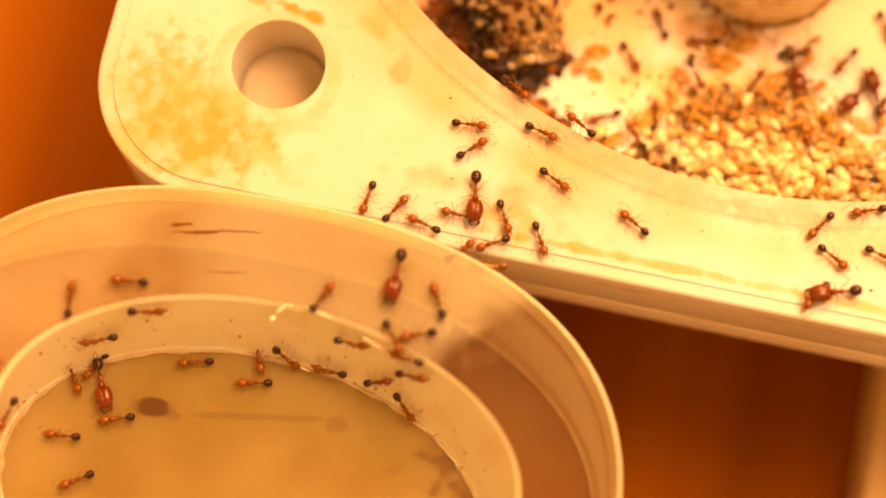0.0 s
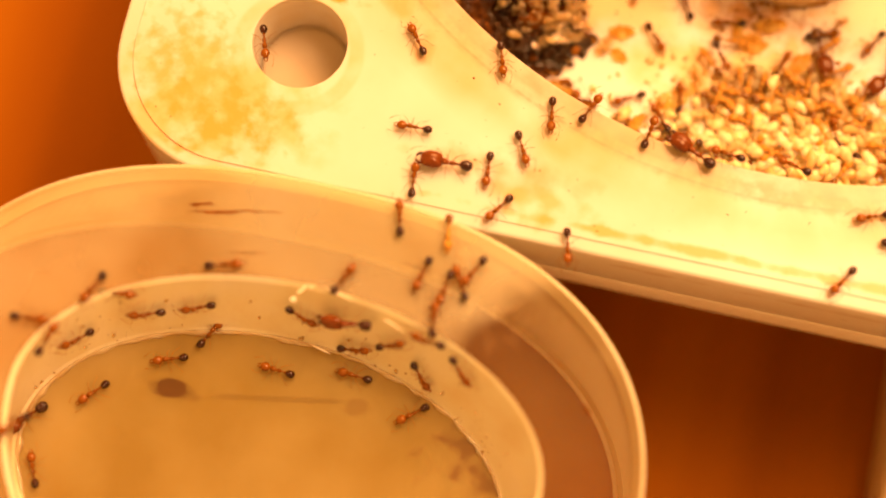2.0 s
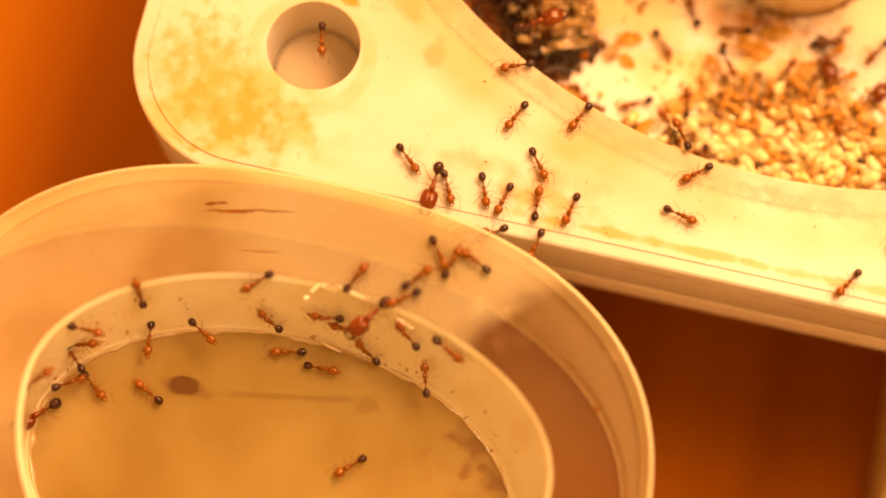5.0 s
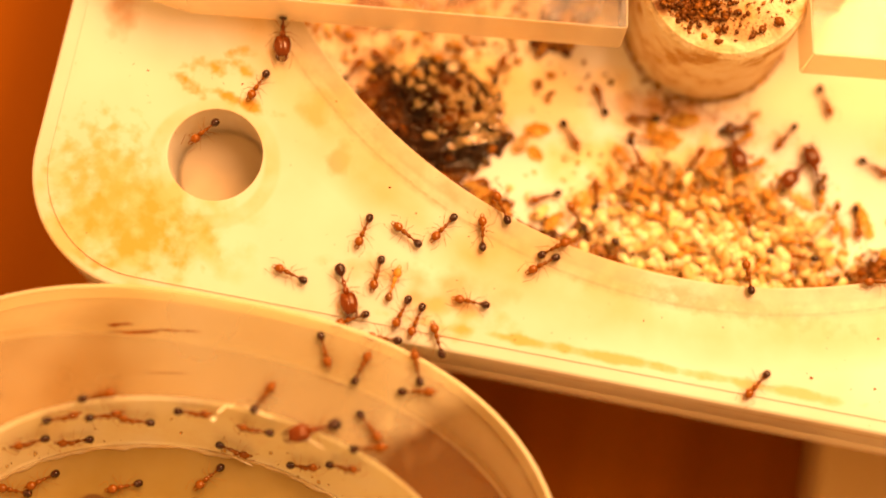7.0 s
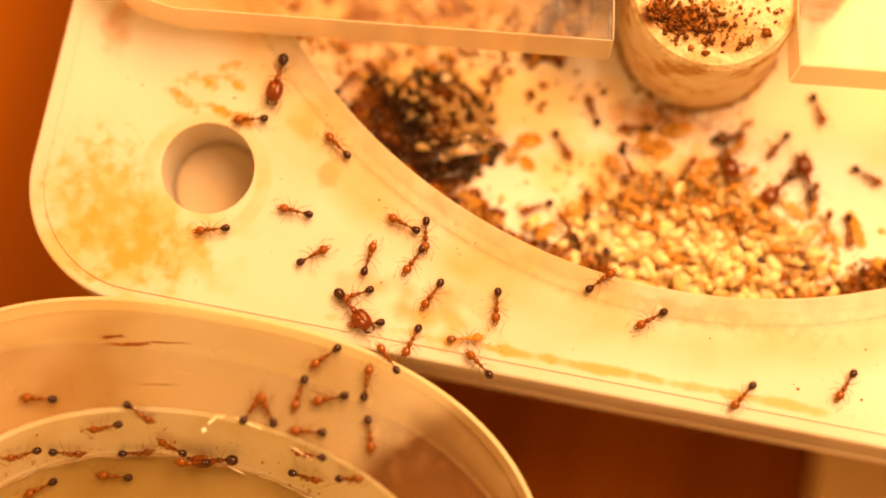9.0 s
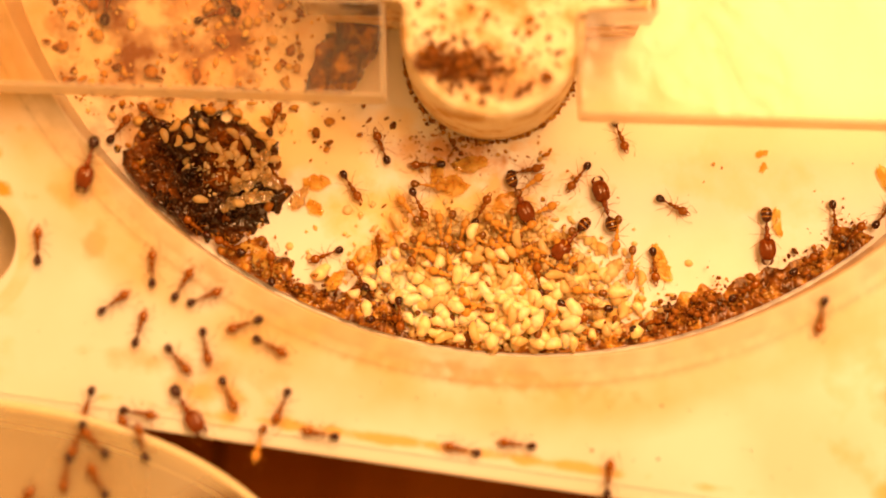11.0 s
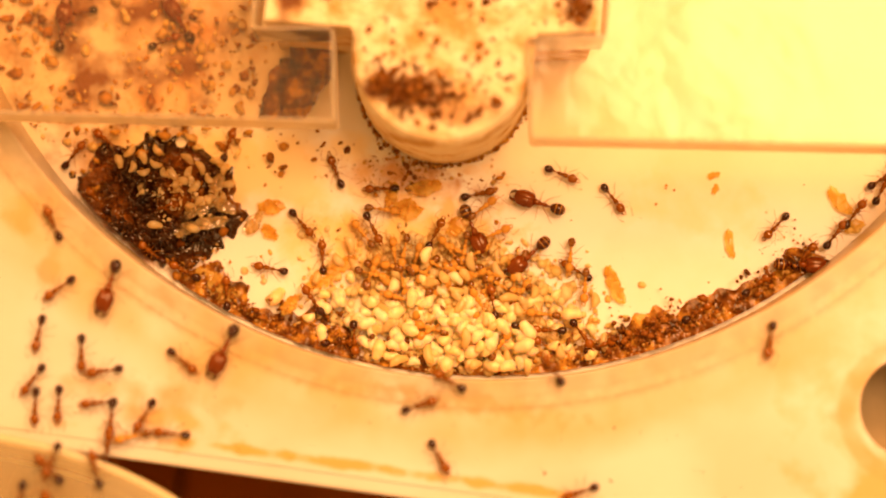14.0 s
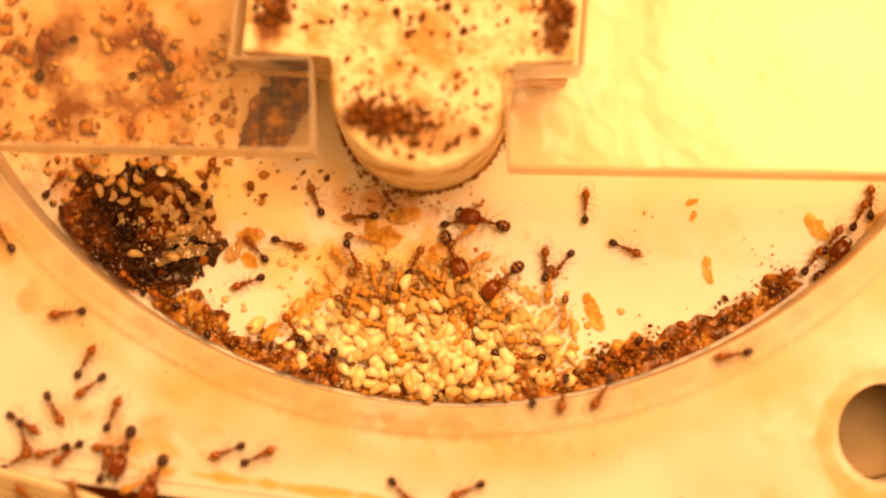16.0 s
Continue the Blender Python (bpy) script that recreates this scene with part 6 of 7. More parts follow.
    walk(ants["worker_21"], [(0, on(26.22, -0.26, 0.0, 150)), (0.25, on(25.79, -1.92, 0.0, 222)), (0.5, on(25.37, -3.59, 0.0, 293)), (1, on(23.85, -4.80, 0.0, 254)), (1.25, on(22.60, -3.90, 0.0, 312)), (1.5, on(21.34, -3.00, 0.0, 369)), (2, on(20.09, -5.14, 0.0, 297)), (2.5, on(23.12, -7.12, 0.0, 288)), (3, on(22.25, -7.78, 0.0, 244)), (3.5, on(19.65, -10.30, 0.0, 227)), (6, on(18.46, -8.79, 0.0, 271)), (6.5, on(18.20, -8.35, 0.0, 269)), (7, on(18.02, -10.16, 0.0, 255)), (7.5, on(17.30, -9.52, 0.0, 242)), (8, on(16.01, -7.93, 0.0, 179)), (9.25, on(14.81, -8.41, 0.0, 225)), (10.5, on(13.61, -8.90, 0.0, 271)), (11, on(11.90, -11.23, 0.0, 263)), (11.2, on(11.97, -10.07, 0.0, 213)), (11.5, on(12.04, -8.90, 0.0, 164)), (12, on(11.68, -5.18, 0.0, 235)), (12.5, on(11.26, -7.17, 0.0, 273)), (12.8, on(11.45, -6.21, 0.0, 214)), (13, on(11.64, -5.25, 0.0, 156)), (13.5, on(10.79, -5.05, 0.0, 167)), (13.8, on(10.63, -4.29, 0.0, 217)), (14, on(10.46, -3.54, 0.0, 266)), (16, on(13.79, 0.85, 0.0, 195))])
    walk(ants["worker_22"], [(0, on(47.67, -10.53, 0.0, -122)), (10.5, on(47.67, -10.53, 0.0, -122)), (11, on(46.21, -9.46, 0.0, -179)), (11.5, on(43.64, -7.71, 0.0, -204)), (12, on(51.52, -10.43, 0.0, -155)), (12.5, on(46.89, -7.88, 0.0, -210)), (13, on(45.02, -6.53, 0.0, -214)), (13.5, on(53.14, -10.74, 0.0, -185)), (16, on(57.09, 0.30, 0.0, -114))])
    walk(ants["worker_23"], [(0, on(68.46, 4.17, 0.0, -94)), (11, on(68.46, 4.17, 0.0, -94)), (11.5, on(68.23, 3.96, 0.0, -98)), (12, on(68.31, 3.93, 0.0, -91)), (12.5, on(68.25, 3.96, 0.0, -93)), (13, on(68.30, 3.79, 0.0, -92)), (13.5, on(68.35, 3.82, 0.0, -90)), (14, on(68.35, 3.88, 0.0, -92)), (14.5, on(68.02, 4.13, 0.0, -123)), (15, on(67.60, 4.41, 0.0, -145)), (15.5, on(67.47, 4.46, 0.0, -149)), (16, on(67.20, 4.62, 0.0, -162))])
    walk(ants["soldier_24"], [(0, on(13.98, -16.05, 2.0, -91)), (0.5, on(13.50, -19.05, 2.0, -102)), (1, on(13.87, -21.31, 2.0, -113)), (1.5, on(11.47, -21.67, 1.03, 178, -61, 13)), (2, on(9.82, -21.88, 0.07, -178, -61, 16)), (2.5, on(8.89, -21.91, -0.17, 180, -62, 10)), (3, on(5.51, -21.87, -0.41, 177, -62, -5)), (3.5, on(0.67, -22.52, -1.14, -169, -62, 5)), (6, on(15.70, -20.68, 2.0, -122)), (6.5, on(14.71, -20.48, 2.0, -154)), (7, on(13.49, -21.07, 2.0, -155)), (7.5, on(11.61, -21.19, 2.0, -175)), (8, on(5.88, -23.19, -3.31, -170, -60, 19)), (16, on(5.88, -23.19, -3.31, -170, -60, 19))])
    walk(ants["soldier_25"], [(0, on(-8.84, -28.73, -5.0, -64)), (0.5, on(-8.94, -30.33, -5.0, -130)), (1, on(-12.09, -32.05, -5.0, -145)), (1.5, on(-15.04, -33.95, -5.0, -146)), (2, on(-14.84, -34.86, -5.0, -135)), (16, on(-14.84, -34.86, -5.0, -135))])
    walk(ants["worker_26"], [(0, on(-6.83, -21.41, 2.0, -173)), (0.5, on(-9.76, -23.84, 2.0, -165)), (1, on(-9.96, -24.76, 2.0, -164)), (1.5, on(-8.28, -24.90, -0.41, -157, -62, -7)), (2, on(-6.92, -24.57, -1.38, -160, -62, -6)), (2.5, on(-6.96, -25.23, -2.83, -160, -62, -8)), (3, on(2.92, -35.06, -5.0, -199)), (3.5, on(1.21, -34.39, -5.0, -171)), (6, on(-8.97, -28.41, -5.0, -224)), (6.5, on(-6.22, -26.48, -5.0, -185)), (7, on(-6.44, -24.98, -2.59, -161, -62, -9)), (7.17, on(-6.41, -24.84, -2.26, -150, -61, 14)), (7.33, on(-6.38, -24.70, -1.94, -103, -31, 57)), (7.5, on(-6.36, -24.56, -1.62, 8, 59, 24)), (8, on(-7.08, -25.31, -2.83, 10, 58, 27)), (16, on(-7.08, -25.31, -2.83, 10, 58, 27))])
    walk(ants["worker_27"], [(0, on(-5.43, -22.95, 1.28, 15, 62, 5)), (0.5, on(0.16, -22.45, -0.90, 10, 62, -2)), (1, on(2.02, -21.27, 1.28, 8, 62, -5)), (1.5, on(-1.49, -21.41, 2.0, 2)), (2, on(-1.12, -20.47, 2.0, 16)), (2.5, on(4.83, -20.61, 2.0, 5)), (3, on(2.94, -20.66, 2.0, 1)), (3.5, on(2.06, -23.83, -4.52, 9, 62, -5)), (4.33, on(1.99, -23.43, -3.63, 36, 50, -43)), (5.17, on(1.93, -23.02, -2.75, 168, -57, -30)), (6, on(1.85, -22.62, -1.86, -174, -62, 0)), (6.5, on(0.52, -23.52, -3.55, -173, -62, -4)), (7, on(4.86, -26.01, -5.0, 231)), (7.5, on(2.16, -26.42, -5.0, 193)), (10.5, on(5.81, -21.95, -0.66, -174, -61, 11)), (16, on(5.81, -21.95, -0.66, -174, -61, 11))])
    walk(ants["worker_28"], [(0, on(-11.19, -23.98, 2.0, 97)), (0.25, on(-11.13, -23.33, 2.0, 154)), (0.5, on(-11.07, -22.68, 2.0, 211)), (1, on(-12.98, -24.71, 2.0, 223)), (1.25, on(-13.36, -25.76, 2.0, 159)), (1.5, on(-13.75, -26.80, 2.0, 95)), (1.75, on(-12.91, -27.32, 0.31, -164, -53, -38)), (2, on(-12.06, -27.84, -1.38, -139, -62, -2)), (2.5, on(-10.84, -26.45, -0.17, -150, -62, -8)), (3, on(-10.57, -26.38, -0.66, -150, -62, -8)), (3.5, on(-14.07, -29.62, 0.31, -136, -61, -15)), (4.75, on(-13.16, -30.07, -2.3, 152)), (6, on(-12.25, -30.53, -5.0, 106)), (6.5, on(-10.94, -28.20, -2.95, -171, -48, -45)), (7, on(-9.62, -25.86, -0.90, -153, -62, -7)), (7.5, on(-9.95, -26.12, -0.90, -153, -62, -10)), (16, on(-9.95, -26.12, -0.90, -153, -62, -10))])
    walk(ants["worker_29"], [(0, on(-9.10, -25.62, -1.14, -156, -62, -9)), (0.5, on(-9.69, -25.45, 0.07, -155, -62, -10)), (0.75, on(-9.75, -25.85, -0.78, 102, 16, -61)), (1, on(-9.82, -26.25, -1.62, 35, 62, -6)), (2.5, on(-7.40, -23.04, 2.0, -354)), (3, on(-3.46, -22.66, 0.31, 10, 62, 8)), (3.5, on(-7.87, -25.31, -2.10, 5, 55, 34)), (4.75, on(-7.66, -26.69, -3.6, -434)), (6, on(-7.44, -28.07, -5.0, -474)), (6.5, on(-5.04, -23.70, -0.66, -162, -62, -1)), (6.67, on(-4.87, -23.11, 0.23, 178, -56, -33)), (6.83, on(-4.70, -22.51, 1.1, -639)), (7, on(-4.53, -21.91, 2.0, -696)), (7.5, on(-3.06, -22.41, 0.79, 16, 62, -5)), (8, on(-1.52, -24.10, -4.03, 15, 62, -4)), (16, on(-1.52, -24.10, -4.03, 15, 62, -4))])
    walk(ants["worker_30"], [(0, on(-11.18, -28.98, -5.0, -56)), (0.167, on(-11.23, -28.59, -4.3, -2)), (0.333, on(-11.28, -28.20, -3.55, 44, 62, -4)), (0.5, on(-11.33, -27.81, -2.83, 66, 53, -39)), (1, on(-12.09, -27.02, 0.79, 57, 57, -31)), (1.5, on(-11.17, -25.95, 1.76, 44, 60, -19)), (1.67, on(-11.00, -25.41, 1.84, 158, -31, -57)), (1.83, on(-10.82, -24.88, 1.9, 188)), (2, on(-10.65, -24.34, 2.0, 246)), (3, on(-9.89, -24.25, 2.0, 197)), (3.17, on(-9.64, -23.86, 2.0, 255)), (3.33, on(-9.39, -23.46, 2.0, 314)), (3.5, on(-9.14, -23.07, 2.0, 373)), (4.33, on(-8.79, -23.62, 1.3, 427)), (5.17, on(-8.44, -24.17, 0.55, 145, -27, -58)), (6, on(-8.08, -24.72, -0.17, -161, -61, -13)), (6.25, on(-7.87, -24.30, 0.55, 112, 2, -62)), (6.5, on(-7.66, -23.88, 1.28, 30, 61, -12)), (7, on(-7.29, -23.66, 1.52, 23, 62, -1)), (7.17, on(-7.73, -23.10, 1.68, 41, 56, -32)), (7.33, on(-8.17, -22.55, 1.8, 494)), (7.5, on(-8.61, -21.99, 2.0, 548)), (16, on(-8.61, -21.99, 2.0, 548))])
    walk(ants["worker_31"], [(0, on(-1.35, -25.71, -5.0, -165)), (0.5, on(-1.02, -25.45, -5.0, -188)), (1, on(-6.26, -22.32, 2.0, -160)), (1.5, on(-1.89, -23.88, -3.31, -165, -62, 3)), (1.75, on(-1.97, -24.48, -4.2, -229)), (2, on(-2.05, -25.08, -5.0, -298)), (2.25, on(1.27, -24.14, -4.28, 7, 62, 3)), (2.5, on(4.60, -23.20, -3.55, -20, 55, 34)), (3, on(5.37, -23.64, -4.28, -1, 62, 2)), (3.5, on(7.20, -24.62, -5.0, -369)), (6, on(6.31, -26.32, -5.0, -353)), (6.25, on(6.23, -25.23, -5.0, -422)), (6.5, on(6.15, -24.13, -5.0, -492)), (6.75, on(6.23, -23.64, -4.16, -56, 30, 57)), (7, on(6.31, -23.16, -3.31, -9, 61, 14)), (7.25, on(6.03, -22.90, -2.71, -84, 6, 62)), (7.5, on(5.75, -22.64, -2.10, -172, -61, 16)), (7.75, on(7.75, -20.89, -0.1, -575)), (8, on(9.76, -19.14, 2.0, -644)), (9.25, on(9.87, -19.57, 2.0, -573)), (10.5, on(9.98, -20.00, 2.0, -502)), (16, on(9.98, -20.00, 2.0, -502))])
    walk(ants["worker_32"], [(0, on(3.55, -24.05, -5.0, -66)), (0.5, on(3.10, -23.28, -3.55, -19, 54, 36)), (0.75, on(3.65, -23.22, -3.43, -156, -56, 34)), (1, on(4.19, -23.16, -3.31, -177, -62, 1)), (1.5, on(13.72, -25.40, -5.0, -175)), (2, on(15.98, -27.87, -5.0, -141)), (2.5, on(16.39, -29.72, -5.0, -77)), (3, on(13.53, -31.24, -5.0, -142)), (3.5, on(11.16, -33.50, -5.0, -136)), (16, on(11.16, -33.50, -5.0, -136))])
    walk(ants["worker_33"], [(0, on(5.99, -23.42, -3.79, -22, 56, 34)), (0.25, on(6.05, -22.80, -2.47, -161, -56, 32)), (0.5, on(6.11, -22.17, -1.14, 178, -62, -1)), (1, on(4.21, -21.45, 0.55, 175, -61, -13)), (1.5, on(1.77, -21.12, 1.76, -174, -62, 0)), (2, on(-2.90, -23.18, -1.14, -160, -62, 10)), (2.25, on(-1.89, -22.80, -0.78, -177, -61, -17)), (2.5, on(-0.88, -22.42, -0.41, 77, 21, -60)), (3, on(-0.92, -21.75, 1.28, 158, -49, -45)), (3.25, on(0.13, -21.08, 1.6, -173)), (3.5, on(1.17, -20.41, 2.0, -105)), (6, on(-0.91, -21.71, 1.28, -169, -62, 2)), (6.5, on(-2.18, -21.98, 1.28, -174, -61, -11)), (7, on(-1.41, -22.52, -0.41, -177, -61, -15)), (7.5, on(-0.57, -23.07, -2.10, -169, -62, 1)), (8, on(1.44, -24.11, -5.00, -171, -62, 2)), (8.83, on(1.85, -23.30, -3.23, 172, -59, -26)), (9.67, on(2.25, -22.49, -1.46, 42, 45, -49)), (10.5, on(2.66, -21.68, 0.31, 8, 62, -7)), (16, on(2.66, -21.68, 0.31, 8, 62, -7))])
    walk(ants["worker_34"], [(0, on(11.47, -21.88, 0.55, -2, 61, -13)), (0.5, on(12.09, -19.80, 2.0, 50)), (0.667, on(13.14, -19.09, 2.0, 105)), (0.833, on(14.20, -18.38, 2.0, 161)), (1, on(15.26, -17.67, 2.0, 216)), (1.25, on(14.41, -17.42, 2.0, 158)), (1.5, on(13.56, -17.16, 2.0, 99)), (1.75, on(9.52, -19.63, 0.43, 2, 61, -13)), (2, on(5.48, -22.11, -1.14, -14, 59, 25)), (2.25, on(8.66, -20.76, 0.4, -91)), (2.5, on(11.84, -19.41, 2.0, -132)), (3, on(10.47, -20.62, 2.0, -131)), (3.5, on(7.31, -21.32, 0.79, -174, -61, 16)), (6, on(6.17, -22.21, -1.14, -176, -62, 10)), (6.17, on(5.82, -21.84, -0.33, -144, -45, 48)), (6.33, on(5.47, -21.47, 0.47, -18, 57, 30)), (6.5, on(5.12, -21.10, 1.28, -1, 62, 2)), (8, on(-0.71, -21.52, 1.52, 10, 62, -1)), (8.83, on(-0.66, -21.14, 1.68, -7, 58, 27)), (9.67, on(-0.62, -20.77, 1.8, -98)), (10.5, on(-0.57, -20.40, 2.0, -153)), (16, on(-0.57, -20.40, 2.0, -153))])
    walk(ants["worker_35"], [(0, on(14.75, -21.38, 2.0, -51)), (0.5, on(15.77, -21.44, 2.0, -50)), (1, on(16.54, -22.89, 1.03, -21, 62, 6)), (1.5, on(18.98, -25.00, -0.90, -56, 50, 43)), (2, on(19.29, -24.04, 0.79, -43, 57, 32)), (2.5, on(18.91, -26.03, -2.83, -51, 55, 36)), (3, on(18.32, -27.63, -5.0, -114)), (3.5, on(15.54, -27.56, -5.0, -180)), (4.5, on(15.66, -26.16, -3.4, -235)), (5.5, on(15.78, -24.76, -1.78, 68, 2, -62)), (6.5, on(15.91, -23.36, -0.17, -10, 61, -15)), (7, on(15.76, -23.09, 0.07, -1, 58, -27)), (7.5, on(14.63, -23.85, -1.86, -10, 61, -13)), (8, on(13.46, -23.37, -1.62, -5, 61, -17)), (16, on(13.46, -23.37, -1.62, -5, 61, -17))])
    walk(ants["worker_36"], [(0, on(16.81, -20.83, 2.0, -158)), (0.5, on(16.48, -19.68, 2.0, -182)), (1, on(17.27, -20.46, 2.0, -129)), (1.5, on(16.21, -18.36, 2.0, -98)), (2, on(16.62, -18.38, 2.0, -101)), (2.5, on(15.16, -17.93, 2.0, -122)), (3, on(13.25, -17.16, 2.0, -140)), (3.25, on(13.68, -18.05, 2.0, -201)), (3.5, on(14.11, -18.95, 2.0, -262)), (4.75, on(13.49, -18.53, 2.0, -302)), (6, on(12.86, -18.12, 2.0, -343)), (6.5, on(19.59, -16.34, 2.0, -337)), (7, on(20.36, -16.73, 2.0, -349)), (7.5, on(18.34, -19.85, 2.0, -366)), (8, on(18.29, -19.58, 2.0, -432)), (16, on(18.29, -19.58, 2.0, -432))])
    walk(ants["worker_37"], [(0, on(9.96, -23.80, -3.79, 176, -62, 7)), (0.5, on(7.76, -23.12, -3.07, 176, -62, -0)), (0.667, on(8.48, -23.99, -3.71, 156, -57, -31)), (0.833, on(9.21, -24.86, -4.4, -300)), (1, on(9.94, -25.73, -5.0, -357)), (1.5, on(11.18, -24.44, -4.76, 8, 57, -31)), (1.75, on(10.89, -25.16, -4.9, -249)), (2, on(10.62, -25.87, -5.0, -184)), (2.5, on(15.04, -22.66, 0.55, 177, -59, 23)), (3, on(14.05, -22.34, 0.55, -176, -57, 30)), (3.5, on(10.48, -23.28, -2.83, 175, -62, 7)), (4.5, on(10.50, -23.63, -3.47, 163, -61, -15)), (5.5, on(10.52, -23.98, -4.11, 111, -26, -58)), (6.5, on(10.54, -24.32, -4.76, 4, 59, -23)), (7, on(12.40, -23.48, -2.34, 4, 58, -28)), (7.5, on(9.15, -23.45, -3.31, -3, 62, -7)), (7.75, on(11.30, -21.93, -0.7, -414)), (8, on(13.46, -20.41, 2.0, -477)), (8.83, on(13.48, -20.42, 2.0, -527)), (9.67, on(13.50, -20.43, 2.0, -578)), (10.5, on(13.52, -20.44, 2.0, -628)), (16, on(13.52, -20.44, 2.0, -628))])
    walk(ants["worker_38"], [(0, on(14.09, -24.08, -2.59, 11, 52, -40)), (0.5, on(15.16, -24.15, -2.34, -8, 60, -18)), (1, on(15.21, -23.61, -1.14, 11, 51, -42)), (1.5, on(14.34, -23.12, -0.66, 38, 32, -57)), (2, on(13.18, -22.96, -0.90, 13, 52, -40)), (2.5, on(13.00, -22.43, 0.07, 1, 59, -23)), (2.67, on(12.54, -22.24, 0.23, -13, 62, 3)), (2.83, on(12.08, -22.05, 0.39, -34, 54, 37)), (3, on(11.62, -21.87, 0.55, -167, -55, 35)), (3.5, on(9.20, -22.05, -0.41, -179, -61, 12)), (6, on(8.50, -22.55, -1.62, 179, -62, 8)), (7, on(8.47, -21.51, 0.55, 179, -62, 6)), (7.5, on(11.77, -17.78, 2.0, -119)), (8, on(12.36, -17.86, 2.0, -105)), (10.5, on(11.56, -16.56, 2.0, -91)), (16, on(11.56, -16.56, 2.0, -91))])
    walk(ants["worker_39"], [(0, on(16.85, -23.45, 0.07, -4, 58, -27)), (0.25, on(17.06, -23.11, 0.91, 109, -33, -56)), (0.5, on(17.27, -22.77, 1.76, 153, -61, -15)), (0.667, on(17.68, -22.57, 1.84, 166, -61, 10)), (0.833, on(18.10, -22.37, 1.9, 241)), (1, on(18.52, -22.17, 2.0, 297)), (1.5, on(18.23, -22.21, 2.0, 282)), (1.67, on(17.58, -21.90, 2.0, 340)), (1.83, on(16.93, -21.58, 2.0, 398)), (2, on(16.28, -21.27, 2.0, 456)), (2.25, on(16.72, -20.23, 2.0, 509)), (2.5, on(17.16, -19.18, 2.0, 563)), (3, on(16.12, -20.61, 2.0, 569)), (3.5, on(13.71, -21.39, 2.0, 574)), (4.33, on(13.72, -22.00, 0.9, 518)), (5.17, on(13.72, -22.61, -0.25, 142, -54, -38)), (6, on(13.73, -23.21, -1.38, 8, 55, -35)), (6.5, on(17.58, -18.82, 2.0, 353)), (7, on(17.23, -20.06, 2.0, 319)), (7.5, on(15.78, -21.46, 2.0, 286)), (7.75, on(14.90, -21.60, 1.88, -140, -31, 57)), (8, on(14.02, -21.73, 1.76, 178, -60, 19)), (16, on(14.02, -21.73, 1.76, 178, -60, 19))])
    walk(ants["worker_40"], [(0, on(3.88, -26.39, -5.0, -168)), (0.25, on(5.14, -26.01, -5.0, -110)), (0.5, on(6.41, -25.62, -5.0, -53)), (1, on(4.94, -25.88, -5.0, -15)), (1.5, on(8.75, -24.64, -5.0, 31)), (2, on(10.05, -23.52, -3.31, 4, 60, -22)), (2.17, on(11.11, -22.58, -1.54, 126, -39, -53)), (2.33, on(12.18, -21.64, 0.2, 150)), (2.5, on(13.25, -20.70, 2.0, 207)), (3, on(14.30, -19.72, 2.0, 223)), (3.5, on(12.38, -20.63, 2.0, 220)), (6, on(12.95, -20.03, 2.0, 216)), (6.25, on(12.01, -20.48, 2.0, 143)), (6.5, on(11.07, -20.92, 2.0, 69)), (6.75, on(11.80, -17.80, 2.0, 3)), (7, on(12.53, -14.69, 2.0, -64)), (7.25, on(12.78, -14.54, 2.0, -115)), (7.5, on(13.03, -14.38, 2.0, -166)), (7.75, on(13.34, -14.27, 2.0, -125)), (8, on(13.64, -14.16, 2.0, -85)), (9.25, on(13.57, -14.12, 2.0, -151)), (10.5, on(13.51, -14.08, 2.0, -217)), (16, on(13.51, -14.08, 2.0, -217))])
    walk(ants["worker_41"], [(0, on(-10.66, -33.98, -5.0, -174)), (0.5, on(-7.09, -25.44, -3.07, -158, -62, -7)), (1, on(-6.58, -24.66, -1.62, -168, -60, -19)), (1.5, on(-6.84, -27.18, -5.0, -184)), (2, on(-4.64, -27.77, -5.0, -161)), (2.25, on(-4.04, -26.84, -5.0, -213)), (2.5, on(-3.44, -25.90, -5.0, -266)), (3, on(-2.06, -24.07, -3.55, 25, 60, -19)), (3.5, on(-2.56, -22.26, 0.79, 13, 62, 0)), (4.75, on(-3.24, -24.83, -2.1, -386)), (6, on(-3.92, -27.39, -5.0, -424)), (6.25, on(-3.78, -26.13, -4.76, -152, -61, 13)), (6.5, on(-3.64, -24.87, -4.52, -170, -61, -15)), (6.75, on(-3.87, -23.82, -1.86, 70, 32, -56)), (7, on(-4.09, -22.77, 0.79, 19, 62, -6)), (7.5, on(-4.21, -25.13, -4.76, 29, 61, -17)), (7.67, on(-3.97, -24.70, -3.87, 97, 10, -62)), (7.83, on(-3.72, -24.26, -2.99, -174, -60, -20)), (8, on(-3.47, -23.82, -2.10, -162, -62, 4)), (10.5, on(-3.23, -22.30, 1.28, -159, -61, 14)), (16, on(-3.23, -22.30, 1.28, -159, -61, 14))])
